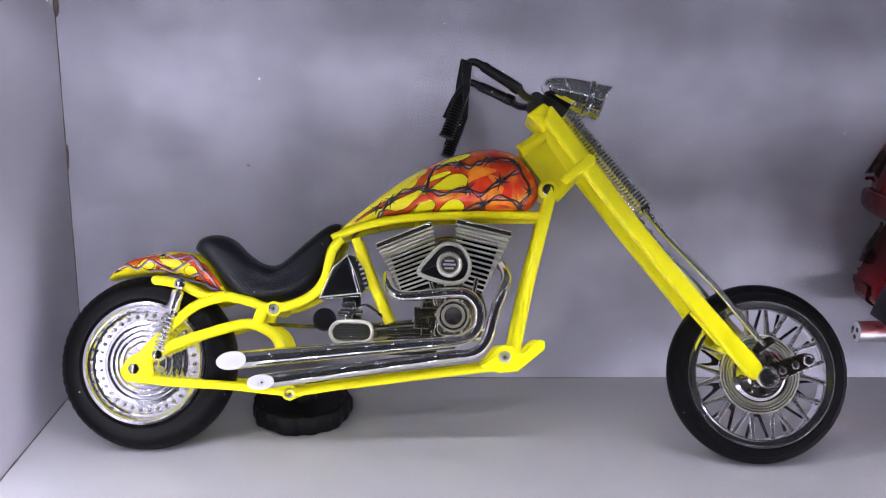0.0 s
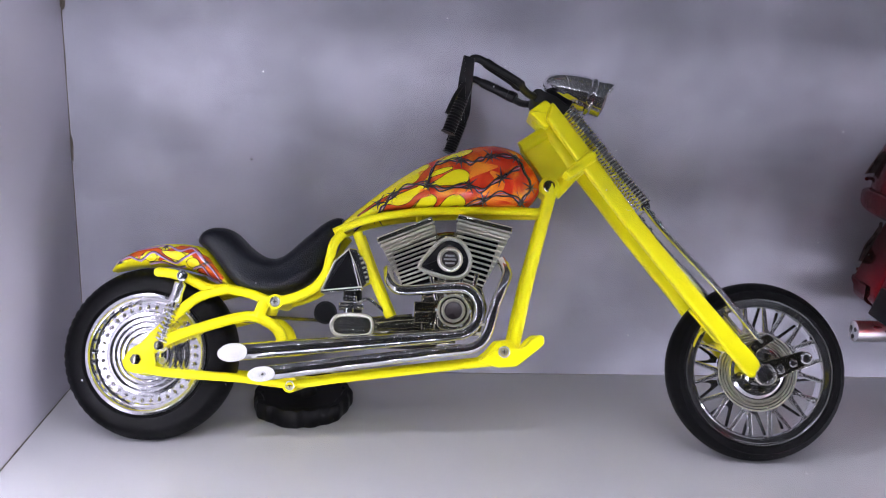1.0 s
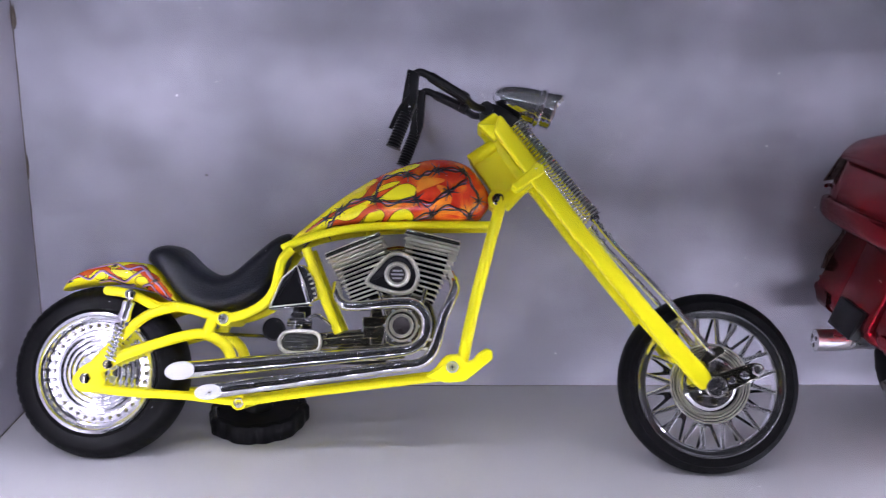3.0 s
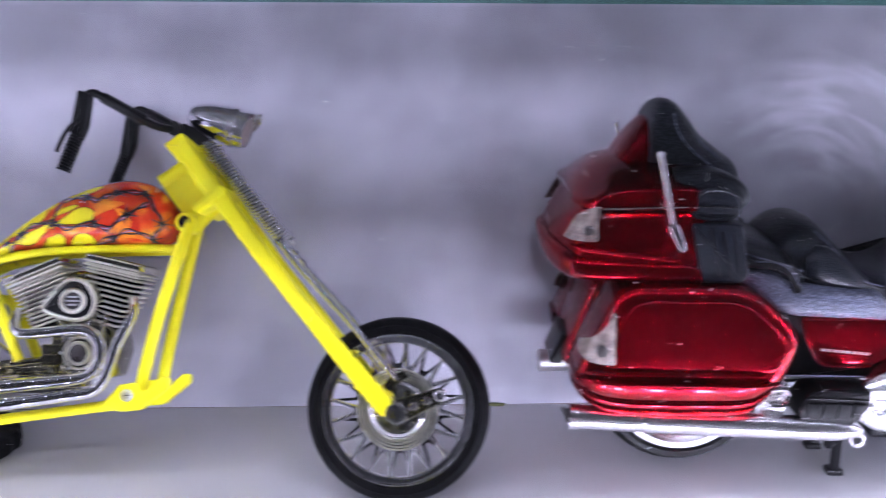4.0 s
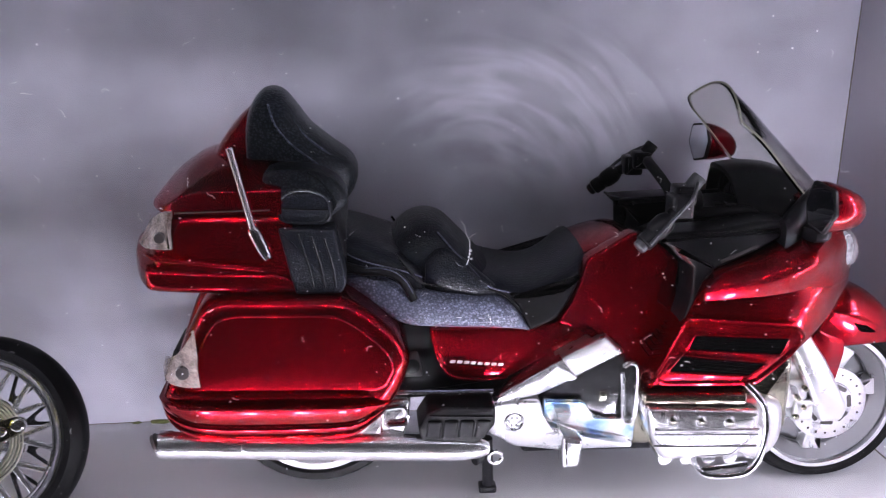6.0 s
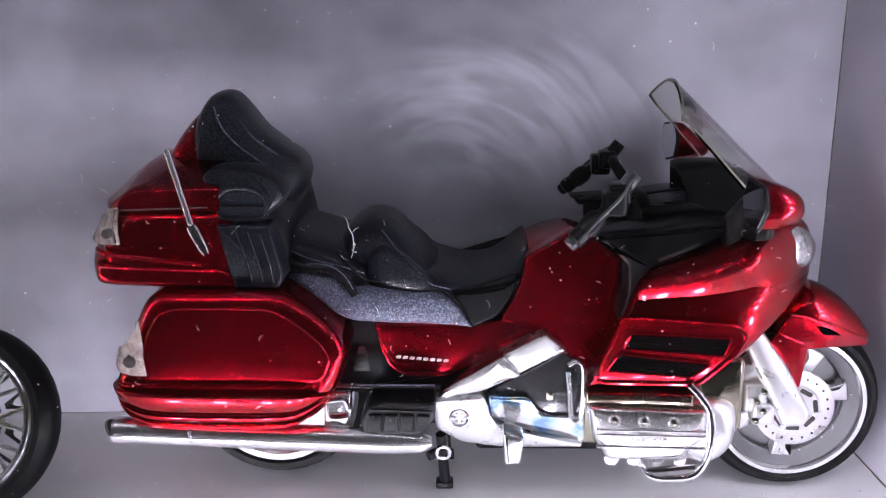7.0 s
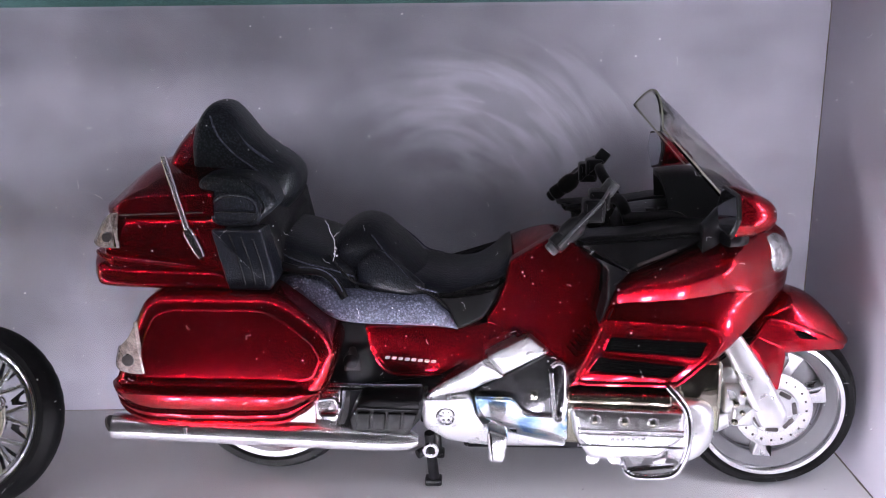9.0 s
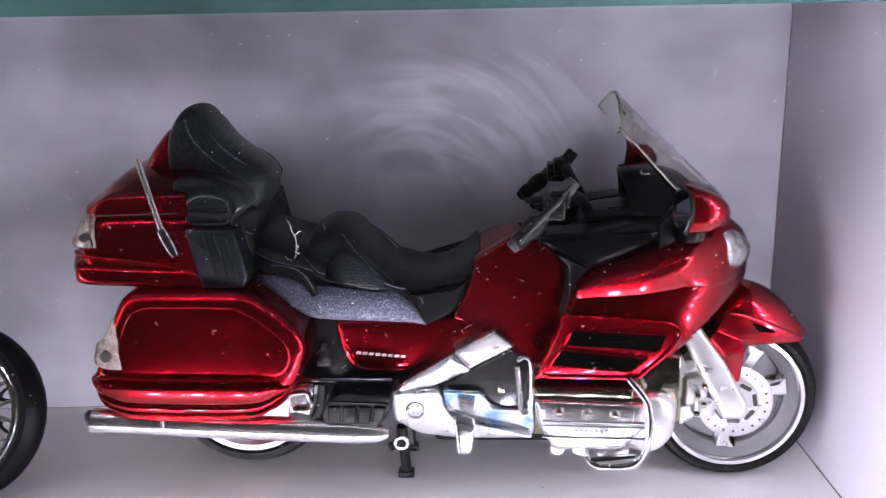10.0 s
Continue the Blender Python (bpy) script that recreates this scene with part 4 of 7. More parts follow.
part("visor", sheet(visor_shape, 20, 4, 0.5, (0.3, 0, 1)), M["chrome"], lamp)
part("lamp_bracket", plate(rounded([(121.2, 114.4), (124.2, 117.8), (128.6, 116.0), (133.4, 112.4), (130.6, 108.8), (126.0, 112.4)], 0.9), 4.2, -4.2, 0.6), M["black"], chopper, "black lamp bracket")
part("handlebar_clamp", tube([(122.4, -7, 115.2), (122.4, 7, 115.2)], 2.3, seg=14), M["black"], chopper)
for s in (1, -1):
    o = 0.0 if s > 0 else 1.6
    h = 0.0 if s > 0 else 3.0
    bar = part("handlebar", tube([(122.4, 4 * s, 115.2), (118.4, 11 * s, 114.8 + h * 0.7), (115.6, 17.5 * s, 115.6 + o + h), (114.6, 19.2 * s, 116.2 + o + h), (110.0, 20 * s, 118.8 + o + h), (103.2, 20 * s, 122.4 + o + h), (101.4, 20 * s, 123.0 + o + h), (100.0, 20 * s, 122.6 + o + h),
                              (99.4, 20 * s, 121.0 + o + h), (98.6, 20 * s, 117.5 + o), (97.8, 20 * s, 112.5 + o)], 1.25, per=3), M["black"], chopper, "black plastic handlebar")
    part("bar_sleeve", turned([(1.5, 0), (2.0, 0.03), (2.0, 0.2), (1.7, 0.22), (1.7, 0.95), (1.3, 1)], (116.4, 16 * s, 115.4 + o + h), (104.0, 20.0 * s, 122.0 + o + h), 8), M["black"], bar)
    part("switch_block", plate(rounded([(97.4, 123.6 + o + h), (101.0, 122.4 + o + h), (100.4, 113.2 + o), (98.8, 108.6 + o), (95.6, 110.2 + o), (96.2, 116.0 + o)], 0.6), 22.2 * s if s > 0 else -18.0, 18.0 if s > 0 else 22.2 * s, 0.5), M["black"], bar)
    grip = [(1.7, 0)]
    for k in range(12):
        grip += [(2.15, 0.04 + k * 0.078), (2.15, 0.085 + k * 0.078), (1.85, 0.095 + k * 0.078)]
    part("grip", turned(grip + [(2.4, 0.985), (2.4, 1.0), (0.3, 1.0)], (97.6, 20 * s, 110.8 + o), (93.4, 20 * s, 98.9 + o), 16), M["black"], bar)
    part("lever", tube([(98.0, 22 * s, 114.5 + o), (95.4, 24 * s, 110 + o), (92.8, 24 * s, 104 + o)], 0.7, seg=8), M["black"], bar)

# tank, mudguard, seat
TANK = [(56.6, 67.6, 69.0, 1.5), (61, 68.8, 73.2, 4.2), (66, 71.4, 77.4, 6.4), (77, 75.2, 86.2, 9.6), (88, 76.4, 93.0, 12), (99, 76.9, 97.4, 13), (108, 77.0, 99.0, 13), (116, 77.4, 97.2, 11.6), (121, 79.2, 92.4, 8.2), (123.8, 83, 88, 3.5)]
tank = part("fuel_tank", loft(TANK, seg=40, per=6), M["flame_tank"], chopper, "teardrop tank painted with red flames on yellow")


def tank_side(u, w, lift=0.12, power=2.3):
    """The v of the tank's near side at (u, w)."""
    table = spline(TANK, 6)
    us = [q[0] for q in table]
    lo, hi, hw = (np.interp(u, us, [q[k] for q in table]) for k in (1, 2, 3))
    q = min(abs((w - (lo + hi) / 2) / ((hi - lo) / 2)), 0.97)
    return hw * (1 - q ** power) ** (1 / power) + lift


def tank_at(x, y):
    return 52.4 + x * 0.0606, 101.6 - y * 0.0640


def lick(line, lift, grow=0.0, at=None, side=None):
    """A painted tongue on the tank's or mudguard's near side. line: x, y and half width along its middle."""
    bm = bmesh.new()
    rows = []
    pts = spline(line, 5)
    for k, (x, y, h) in enumerate(pts):
        a, b = pts[max(k - 1, 0)], pts[min(k + 1, len(pts) - 1)]
        d = np.array((b[0] - a[0], b[1] - a[1]))
        d = d / (np.linalg.norm(d) + 1e-9)
        h = max(h, 0.5) + grow
        row = []
        for j in range(7):
            q = (j - 3) / 3 * h
            u, w = (at or tank_at)(x - d[1] * q + d[0] * grow * (k / (len(pts) - 1) * 2 - 1), y + d[0] * q)
            row.append(bm.verts.new(P3(u, (side or tank_side)(u, w, lift), w)))
        rows.append(row)
    for a, b in zip(rows, rows[1:]):
        for j in range(6):
            bm.faces.new((a[j], a[j + 1], b[j + 1], b[j]))
    return bm


LOBES = [[(560, 296, 1), (640, 268, 16), (700, 248, 34), (745, 238, 38), (780, 236, 26), (795, 236, 8)],
         [(610, 180, 1), (670, 145, 14), (730, 118, 18), (780, 100, 14), (806, 90, 4)],
         [(610, 408, 1), (650, 388, 14), (700, 364, 30), (740, 356, 32), (768, 358, 18), (778, 360, 5)],
         [(470, 418, 1), (520, 392, 14), (570, 362, 28), (605, 352, 24), (626, 350, 6)],
         [(560, 262, 1), (600, 230, 10), (660, 206, 12), (705, 192, 4)]]
TONGUES = [[(345, 408, 2), (370, 392, 11), (420, 394, 9), (480, 378, 10), (530, 340, 12), (590, 318, 16)],
           [(390, 330, 1), (450, 306, 7), (520, 276, 12), (560, 240, 22), (600, 200, 24)],
           [(180, 500, 1), (230, 462, 5), (300, 436, 6), (350, 420, 5)], [(205, 440, 1), (290, 385, 6), (370, 345, 8), (440, 315, 6), (520, 285, 4)]]
for line in TONGUES:
    part("flame_outline", lick(line, 0.03, 3), M["paint_line"], tank)
    part("flame_tongue", lick(line, 0.05), M["paint_red"], tank, "red painted flame tongue")
for line in ([(100.0, 85.6, 0.3), (102.4, 88.0, 1.1), (106.0, 89.6, 1.3), (109.6, 90.2, 0.3)], [(107.2, 88.4, 0.4), (109.8, 86.6, 1.4), (110.2, 84.0, 1.7), (107.4, 82.0, 1.2), (104.8, 81.4, 0.2)],
             [(106.8, 79.6, 0.2), (110.4, 80.6, 0.8), (115, 80.4, 1.0), (119.0, 79.6, 0.3)], [(112.4, 96.6, 0.2), (114.6, 95.6, 0.8), (116.6, 94.0, 0.2)], [(96.4, 80.6, 0.2), (98.6, 82.2, 0.8), (101.2, 82.4, 0.3)]):
    part("flame_core", lick([((u - 52.4) / 0.0606, (101.6 - w) / 0.0640, h / 0.062) for u, w, h in line], 0.04), M["paint_orange"], tank, "orange heart of the painted flames")
for line in LOBES:
    part("flame_outline", lick(line, 0.03, 3), M["paint_line"], tank)
    part("flame_gap", lick(line, 0.05), M["paint_yellow"], tank, "yellow lobe between the flames")


WIRES = [[(575, 280), (600, 200), (640, 160), (740, 150), (800, 165), (860, 140), (905, 125), (1000, 120), (1050, 130), (1085, 190), (1125, 270), (1075, 345)],
         [(180, 500), (300, 435), (340, 395), (400, 330), (480, 285), (580, 280), (650, 300), (790, 280), (860, 300), (965, 235), (1060, 175)],
         [(740, 385), (870, 345), (980, 310), (1075, 345)]]
BARBS = [(300, 435), (315, 375), (390, 330), (578, 280), (745, 150), (905, 125), (1040, 125), (795, 278), (965, 235), (1125, 270), (875, 345), (1075, 345)]
for line in WIRES:
    pts = []
    for x, y in spline(line, 7):
        u, w = tank_at(x, y)
        pts.append((u, tank_side(u, w, 0.05), w))
    part("wire_core", tube(pts, 0.20, seg=5, smooth=False), M["paint_lilac"], tank, "pale lilac middle of the painted wire")
    for strand in (0, 1):
        pts = []
        for i, (x, y) in enumerate(spline(line, 7)):
            u, w = tank_at(x, y + 7 * (2 * strand - 1) + 6 * math.sin(i * 0.9 + strand * 1.7))
            pts.append((u, tank_side(u, w), w))
        part("painted_wire", tube(pts, 0.25, seg=5, smooth=False), M["wire_print"], tank, "dark barbed wire painted on the tank")
for q, (x, y) in enumerate(BARBS):
    u, w = tank_at(x, y)
    spikes = []
    for k in range(7):
        a = k * 2 * math.pi / 7 + q
        r = 2.8 + 0.8 * math.sin(k * 2.4 + q)
        u2, w2 = u + r * math.cos(a), w + r * math.sin(a)
        spikes.append(tube([(u, tank_side(u, w, 0.2), w), (u2, tank_side(u2, w2, 0.12), w2)], 0.40, seg=5, taper=0.08))
    part("painted_barb", join(*spikes), M["wire_print"], tank)
MUD = [(-15.0, 52.6, 53.3, 3.5), (-11, 53.6, 57.2, 8.4), (-4.8, 54.6, 60.6, 10.4), (4.3, 55.0, 62.6, 11), (13.6, 53.0, 62.0, 11), (18.3, 51.4, 59.6, 10.6), (22.4, 49.8, 54.2, 9.4), (24.4, 49.2, 50.2, 8)]
mudguard = part("rear_mudguard", loft(MUD, seg=36), M["paint_yellow"], chopper, "yellow mudguard painted with flames")


def mud_side(u, w, lift=0.1):
    """The v of the mudguard's near side at (u, w)."""
    table = spline(MUD, 5)
    lo, hi, hw = (np.interp(u, [q[0] for q in table], [q[k] for q in table]) for k in (1, 2, 3))
    e = min(abs((w - (lo + hi) / 2) / ((hi - lo) / 2)), 0.97)
    return hw * (1 - e ** 2.3) ** (1 / 2.3) + lift


def mud_at(x, y):
    return x * 0.06, y * 0.06


def on_mudguard(name, line, lift, grow, material, label=""):
    return part(name, lick([(u / 0.06, w / 0.06, h / 0.06) for u, w, h in line], lift, grow, mud_at, mud_side), M[material], mudguard, label)


for line in ([(-9.6, 56.2, 0.1), (-6.6, 57.6, 0.7), (-3.2, 59.2, 0.9), (1.0, 59.8, 0.7), (4.4, 58.6, 0.8), (8.4, 60.4, 1.0), (12.6, 60.0, 1.1), (15.0, 58.0, 1.2), (17.6, 56.0, 1.6), (20.0, 53.4, 1.7), (22.4, 50.8, 1.1)],
             [(-4.4, 56.6, 0.1), (-3.8, 58.2, 0.6), (-2.4, 59.4, 0.3)], [(2.0, 56.4, 0.1), (4.0, 57.4, 0.6), (6.6, 56.2, 0.2)], [(14.0, 53.4, 0.1), (16.4, 53.6, 0.8), (19.4, 51.6, 0.9), (22.0, 50.4, 0.3)]):
    on_mudguard("flame_outline", line, 0.03, 3, "paint_line")
    on_mudguard("flame_tongue", line, 0.06, 0, "paint_red", "red painted flame tongue")
for line in ([(-2.8, 57.4, 0.4), (-1.2, 57.7, 1.5), (0.6, 57.6, 1.2), (1.6, 57.4, 0.3)], [(3.4, 59.4, 0.2), (6.0, 58.4, 1.0), (9.0, 58.0, 1.4), (10.8, 58.0, 0.4)], [(11.4, 55.6, 0.5), (12.6, 55.8, 1.5), (14.2, 55.6, 1.6), (15.4, 55.4, 0.5)]):
    on_mudguard("flame_outline", line, 0.07, 3.5, "paint_line")
    on_mudguard("flame_gap", line, 0.1, 0, "paint_yellow", "yellow lobe between the flames")
for line in ([(-11.4, 55.2), (-7.4, 57.2), (-3.6, 56.2), (0.4, 58.9), (4, 57.2), (7.6, 55.8), (11, 57.6), (14.4, 59.4), (17.4, 56.4), (20, 53.6), (22, 50.6)], [(-6, 59.2), (0, 60.4), (4.6, 61.2), (9, 59.6), (12.6, 60.6), (16, 57.6), (18.4, 55.2)],
             [(-1.6, 55.4), (3, 56.0), (7, 54.8), (10.4, 54.8)], [(13, 54.2), (16.4, 54.8), (18.4, 51.8), (20.4, 50.4)]):
    for k, (width, kind) in enumerate(((0.34, "paint_lilac"), (0.19, "wire_print"))):
        pts = [(u, mud_side(u, w + 0.3 * k, 0.10 + 0.06 * k), w + 0.3 * k) for u, w in spline(line, 6)]
        part("painted_wire", tube(pts, width, seg=5, smooth=False), M[kind], mudguard)
for q, (u, w) in enumerate(((17.6, 56.2), (-10.6, 55.4), (4.2, 61.0))):
    spikes = []
    for k in range(7):
        a = k * 2 * math.pi / 7 + q
        u2, w2 = u + 1.7 * math.cos(a), w + 1.7 * math.sin(a)
        spikes.append(tube([(u, mud_side(u, w, 0.25), w), (u2, mud_side(u2, w2, 0.18), w2)], 0.34, seg=5, taper=0.08))
    part("painted_barb", join(*spikes), M["wire_print"], mudguard)
part("seat", loft([(13.4, 62.6, 65.0, 6), (15.6, 61.0, 67.2, 10), (19.3, 57.6, 68.4, 11.6), (24, 51.6, 67.4, 12), (29.9, 47.2, 62.2, 12), (35.6, 46.4, 59.2, 11.6), (41, 46.8, 59.8, 11), (48, 49.4, 66.2, 10), (54, 54.6, 71.5, 8.4), (57.6, 61.6, 73.2, 6.4), (59.6, 68.6, 73.0, 4)], seg=36, power=2.8), M["fine_vinyl"], chopper, "black grained solo seat")

# engine
engine = part("engine", plate(rounded([(86.5, 36.5), (105.5, 36.0), (108.0, 45), (106.0, 51.5), (98, 54.5), (90, 53.5), (86.5, 48)], 1.5), 8.0, -8.0, 1.0), M["dark_chrome"], chopper, "chrome-plated V-twin engine")
for q, (head, low) in enumerate(((((73.6, 62.4), (90.4, 69.6)), ((80.6, 50.4), (91.6, 54.4))), (((97.0, 70.6), (113.8, 67.0)), ((98.6, 53.4), (106.0, 51.0))))):
    # Black core: the shade between the chrome fins is put into its colour.
    cyl = part("cylinder", plate(rounded([(head[0][0] * 0.85 + head[1][0] * 0.15, head[0][1] * 0.85 + head[1][1] * 0.15), low[0], low[1], (head[1][0] * 0.85 + head[0][0] * 0.15, head[1][1] * 0.85 + head[0][1] * 0.15)], 0.8), 6.0, -6.0, 0.8), M["recess_shade"], engine, "chrome-finned cylinder with shade-black core")
    for k in range(10):
        t = 0.05 + k * 0.098
        a = np.array(head[0]) * (1 - t) + np.array(low[0]) * t
        b = np.array(head[1]) * (1 - t) + np.array(low[1]) * t
        d = (b - a) / np.linalg.norm(b - a)
        nrm = np.array((-d[1], d[0])) * 0.30
        part("fin", plate(rounded([tuple(a + nrm), tuple(a - nrm), tuple(b - nrm), tuple(b + nrm)], 0.23, 3), 8.6 - 0.15 * k, -8.6 + 0.15 * k, 0.23, 4), M["fin_chrome"], cyl)
    h0, h1 = np.array(head[0]), np.array(head[1])
    d = (h1 - h0) / np.linalg.norm(h1 - h0)
    nrm = np.array((-d[1], d[0]))
    for k, (base, thick, grow, near) in enumerate(((-1.3, 0.7, -0.6, 9.2), (-0.2, 0.7, -0.3, 9.5), (0.9, 0.9, 0.2, 9.9), (2.2, 1.9, 0.5, 10.3))):
        p = [h0 + nrm * base - d * grow, h1 + nrm * base + d * grow, h1 + nrm * (base + thick) + d * (grow - 0.3), h0 + nrm * (base + thick) - d * (grow - 0.3)]
        part("rocker_cover", plate(rounded([tuple(x) for x in p], 0.33, 3), near, -near, 0.32, 4), M["fin_chrome" if k < 3 else "frame_tint_chrome"], cyl, "ribbed chrome rocker cover")
    for base, grow, near in ((1.0, 0.3, 9.9), (2.4, 0.6, 10.3), (4.0, 0.2, 10.0)):
        e0, e1 = h0 + nrm * base - d * grow, h1 + nrm * base + d * grow
        part("cover_bead", tube([(e0[0], near, e0[1]), (e1[0], near, e1[1])], 0.30, seg=8), M["fin_chrome"], cyl)
    p = [h0 + nrm * 4.0 + d * 1.0, h1 + nrm * 4.0 - d * 1.0, h1 + nrm * 4.6 - d * 2.0, h0 + nrm * 4.6 + d * 2.0]
    part("rocker_cap", plate(rounded([tuple(x) for x in p], 0.3, 3), 8.6, -8.6, 0.3, 3), M["dark_chrome"], cyl)
part("intake", tube([(88, 3, 66), (95, 4, 67.5), (101, 3, 66)], 2.2), M["dark_chrome"], engine)
DROP = [(85.2, 57.0), (88.6, 62.6), (93.6, 66.9), (99.2, 65.8), (102.4, 60.4), (101.0, 55.2), (96.6, 53.4), (90.8, 54.4)]
air = part("air_cleaner", plate(outline(DROP), 12.2, 6.0, 1.2), M["frame_tint_chrome"], engine, "teardrop chrome air cleaner")
part("cover_face", plate([tuple(q) for q in inset(outline(DROP), 1.3)], 12.7, 11.0, 0.4), M["black"], air, "black face of the air cleaner")
part("cover_bead", tube([(u, 12.2, w) for u, w in inset(outline(DROP), 0.6)] + [(u, 12.2, w) for u, w in inset(outline(DROP), 0.6)[:1]], 0.72, seg=10, smooth=False), M["fin_chrome"], air)
part("badge_ring", lathe([(4.1, 12.0), (4.1, 13.3), (3.8, 13.9), (3.4, 14.1), (3.0, 13.9), (2.7, 13.2), (0.1, 13.2)], 95.4, 59.8, 36), M["fin_chrome"], air)
badge = part("badge", lathe([(2.6, 13.0), (2.6, 13.4), (0.1, 13.45)], 95.4, 59.8, 28), M["dark_spot"], air)
for k, (w, r) in enumerate(((61.0, 1.5), (59.8, 2.0), (58.6, 1.5))):
    part("badge_bar", block(95.4 - r, 95.4 + r, 13.3, 13.6, w - 0.3, w + 0.3, 0.08), M["satin"], badge)
cover = part("cam_cover", plate(rounded([(90.2, 37.0), (92.0, 48.2), (95.6, 50.8), (99.4, 50.6), (103.6, 46.6), (104.4, 40.4), (101.0, 36.8), (95.0, 35.6)], 2.0), 9.2, 5.0, 1.2, 4), M["dark_chrome"], engine, "chrome cam cover with round black face")
part("cover_step", plate(rounded([(91.6, 38.4), (92.8, 47.2), (96.0, 49.4), (99.2, 49.2), (102.6, 45.8), (103.2, 40.8), (100.4, 38.0), (95.2, 37.0)], 1.8), 10.2, 8.0, 0.5, 4), M["frame_tint_chrome"], cover)
for rr, vv, thick in ((4.8, 10.3, 0.35), (3.3, 11.2, 0.5)):
    part("cover_bead", lathe([(rr + thick * math.cos(k), vv + thick * math.sin(k)) for k in (0, 1.05, 2.1, 3.14, 4.19, 5.24)], 97.0, 43.8, 40, close=True), M["fin_chrome"], cover)
part("cam_face", lathe([(3.2, 9.6), (3.1, 10.8), (2.8, 11.0), (0.1, 11.1)], 97.0, 43.8, 30), M["dark_spot"], cover)
for su, sw, a in ring_of(6, 5.3, 97.0, 43.8):
    part("bolt", lathe([(0.5, 10.4), (0.5, 11.2), (0.1, 11.3)], su, sw, 6), M["satin"], cover)
part("pipe_bracket", join(block(104.8, 108.8, 12.5, 15.0, 39.2, 40.0, 0.3), block(104.4, 107.4, 12.5, 15.0, 36.4, 37.2, 0.3)), M["fin_chrome"], engine, "small chrome bracket between the pipes")
for k in range(4):
    part("pushrod_tube", tube([(91.5 + k * 3.6, 7.6, 47), (89.2 + k * 5.0, 8.4, 56 + (k in (1, 2)) * 1.5)], 0.8, seg=10), M["chrome"], engine)
part("transmission", join(tube([(69, 4, 37.4), (92, 4, 39.0)], 3.2, seg=16), tube([(70, 6.5, 39.6), (84, 6.5, 41.2)], 1.3, seg=12), block(84.5, 89.5, -5, 9.4, 39.4, 43.4, 0.6)), M["dark_chrome"], engine)
part("lower_case", block(68, 92, -6, 5.5, 31, 37, 0.8), M["black"], engine)
part("generator", tube([(77.5, 7, 35.2), (90, 7, 36.2)], 1.8, seg=14), M["dark_chrome"], engine)
oil = part("oil_tank", plate(rounded([(54.6, 49.0), (58.4, 58.2), (62.8, 62.4), (67.8, 50.2)], 1.2), 10.2, -10.2, 1.0), M["black"], chopper, "glossy black oil tank with chrome edge")
part("oil_rim", plate(rounded([(62.6, 62.6), (65.6, 62.2), (68.6, 58.0), (70.2, 52.4), (67.8, 49.6), (66.2, 50.4)], 0.9), 10.6, -10.6, 0.8), M["chrome"], oil)
part("oil_base", plate(rounded([(54.4, 48.8), (67.6, 50.2), (67.4, 49.2), (54.6, 47.9)], 0.3), 10.6, -10.6, 0.3), M["chrome"], oil)
part("oil_bead", tube([(u, 10.3, w) for u, w in ((54.8, 48.6), (58.6, 58.0), (62.9, 62.2), (65.4, 57.0), (67.6, 50.2), (54.8, 48.6))], 0.36, seg=8, smooth=False), M["fin_chrome"], oil)
for k in range(6):
    part("oil_rib", tube([(66.6 + 0.5 * k, 10.8, 59.2 - 1.5 * k), (67.6 + 0.45 * k, 10.8, 59.6 - 1.5 * k)], 0.32, seg=6), M["fin_chrome"], oil)
part("breather", tube([(64.2, 5, 49), (64.6, 5, 42)], 3.0, seg=18), M["black"], engine)
filt = part("oil_filter", plate(outline([(58.6, 38.0), (60.4, 40.8), (65.2, 41.4), (70.4, 40.8), (71.8, 38.0), (70.6, 35.2), (65.2, 34.4), (60.2, 35.0)]), 12.4, 5.0, 1.0), M["frame_tint_chrome"], engine, "ribbed oval chrome cover")
for k in range(7):
    w = 35.6 + k * 0.8
    h = 4.6 * math.sqrt(max(0.1, 1 - ((w - 38) / 3.4) ** 2))
    part("rib", tube([(65.2 - h, 12.4, w), (65.2 + h, 12.4, w)], 0.24, seg=8), M["chrome"], filt)
pump = part("oil_pump", join(block(60.5, 67.5, 4, 9.0, 43.0, 45.4, 0.5), block(62.0, 66.0, 4, 9.6, 45.2, 47.4, 0.4), tube([(60.4, 8.6, 43.6), (68.4, 8.6, 44.2)], 0.9, seg=10), tube([(62.6, 9.2, 46.4), (62.6, 10.4, 46.4)], 0.9, seg=10), tube([(65.8, 9.0, 44.2), (65.8, 10.6, 44.2)], 0.8, seg=10)), M["chrome"], engine, "small chrome oil pump")
part("oil_line", tube([(66, 8, 45), (69.5, 8.5, 46.6), (72.5, 8, 44.8), (76, 7, 42)], 0.55, seg=8), M["chrome"], engine)
part("gear_cover", join(block(84.4, 92.5, 0, 9.0, 43.2, 46.4, 0.5), tube([(86, 8.6, 41.4), (86, 10.4, 41.4)], 1.3, seg=14)), M["dark_chrome"], engine)
part("base_plate", plate(rounded([(76, 31.4), (98, 33.4), (98, 35.2), (76, 33.6)], 0.4), 9.2, 2, 0.3), M["dark_chrome"], engine)
FILTER = outline([(58.6, 38.0), (60.4, 40.8), (65.2, 41.4), (70.4, 40.8), (71.8, 38.0), (70.6, 35.2), (65.2, 34.4), (60.2, 35.0)])
part("filter_bead", tube([(u, 12.3, w) for u, w in FILTER + FILTER[:1]], 0.5, seg=8, smooth=False), M["fin_chrome"], filt)
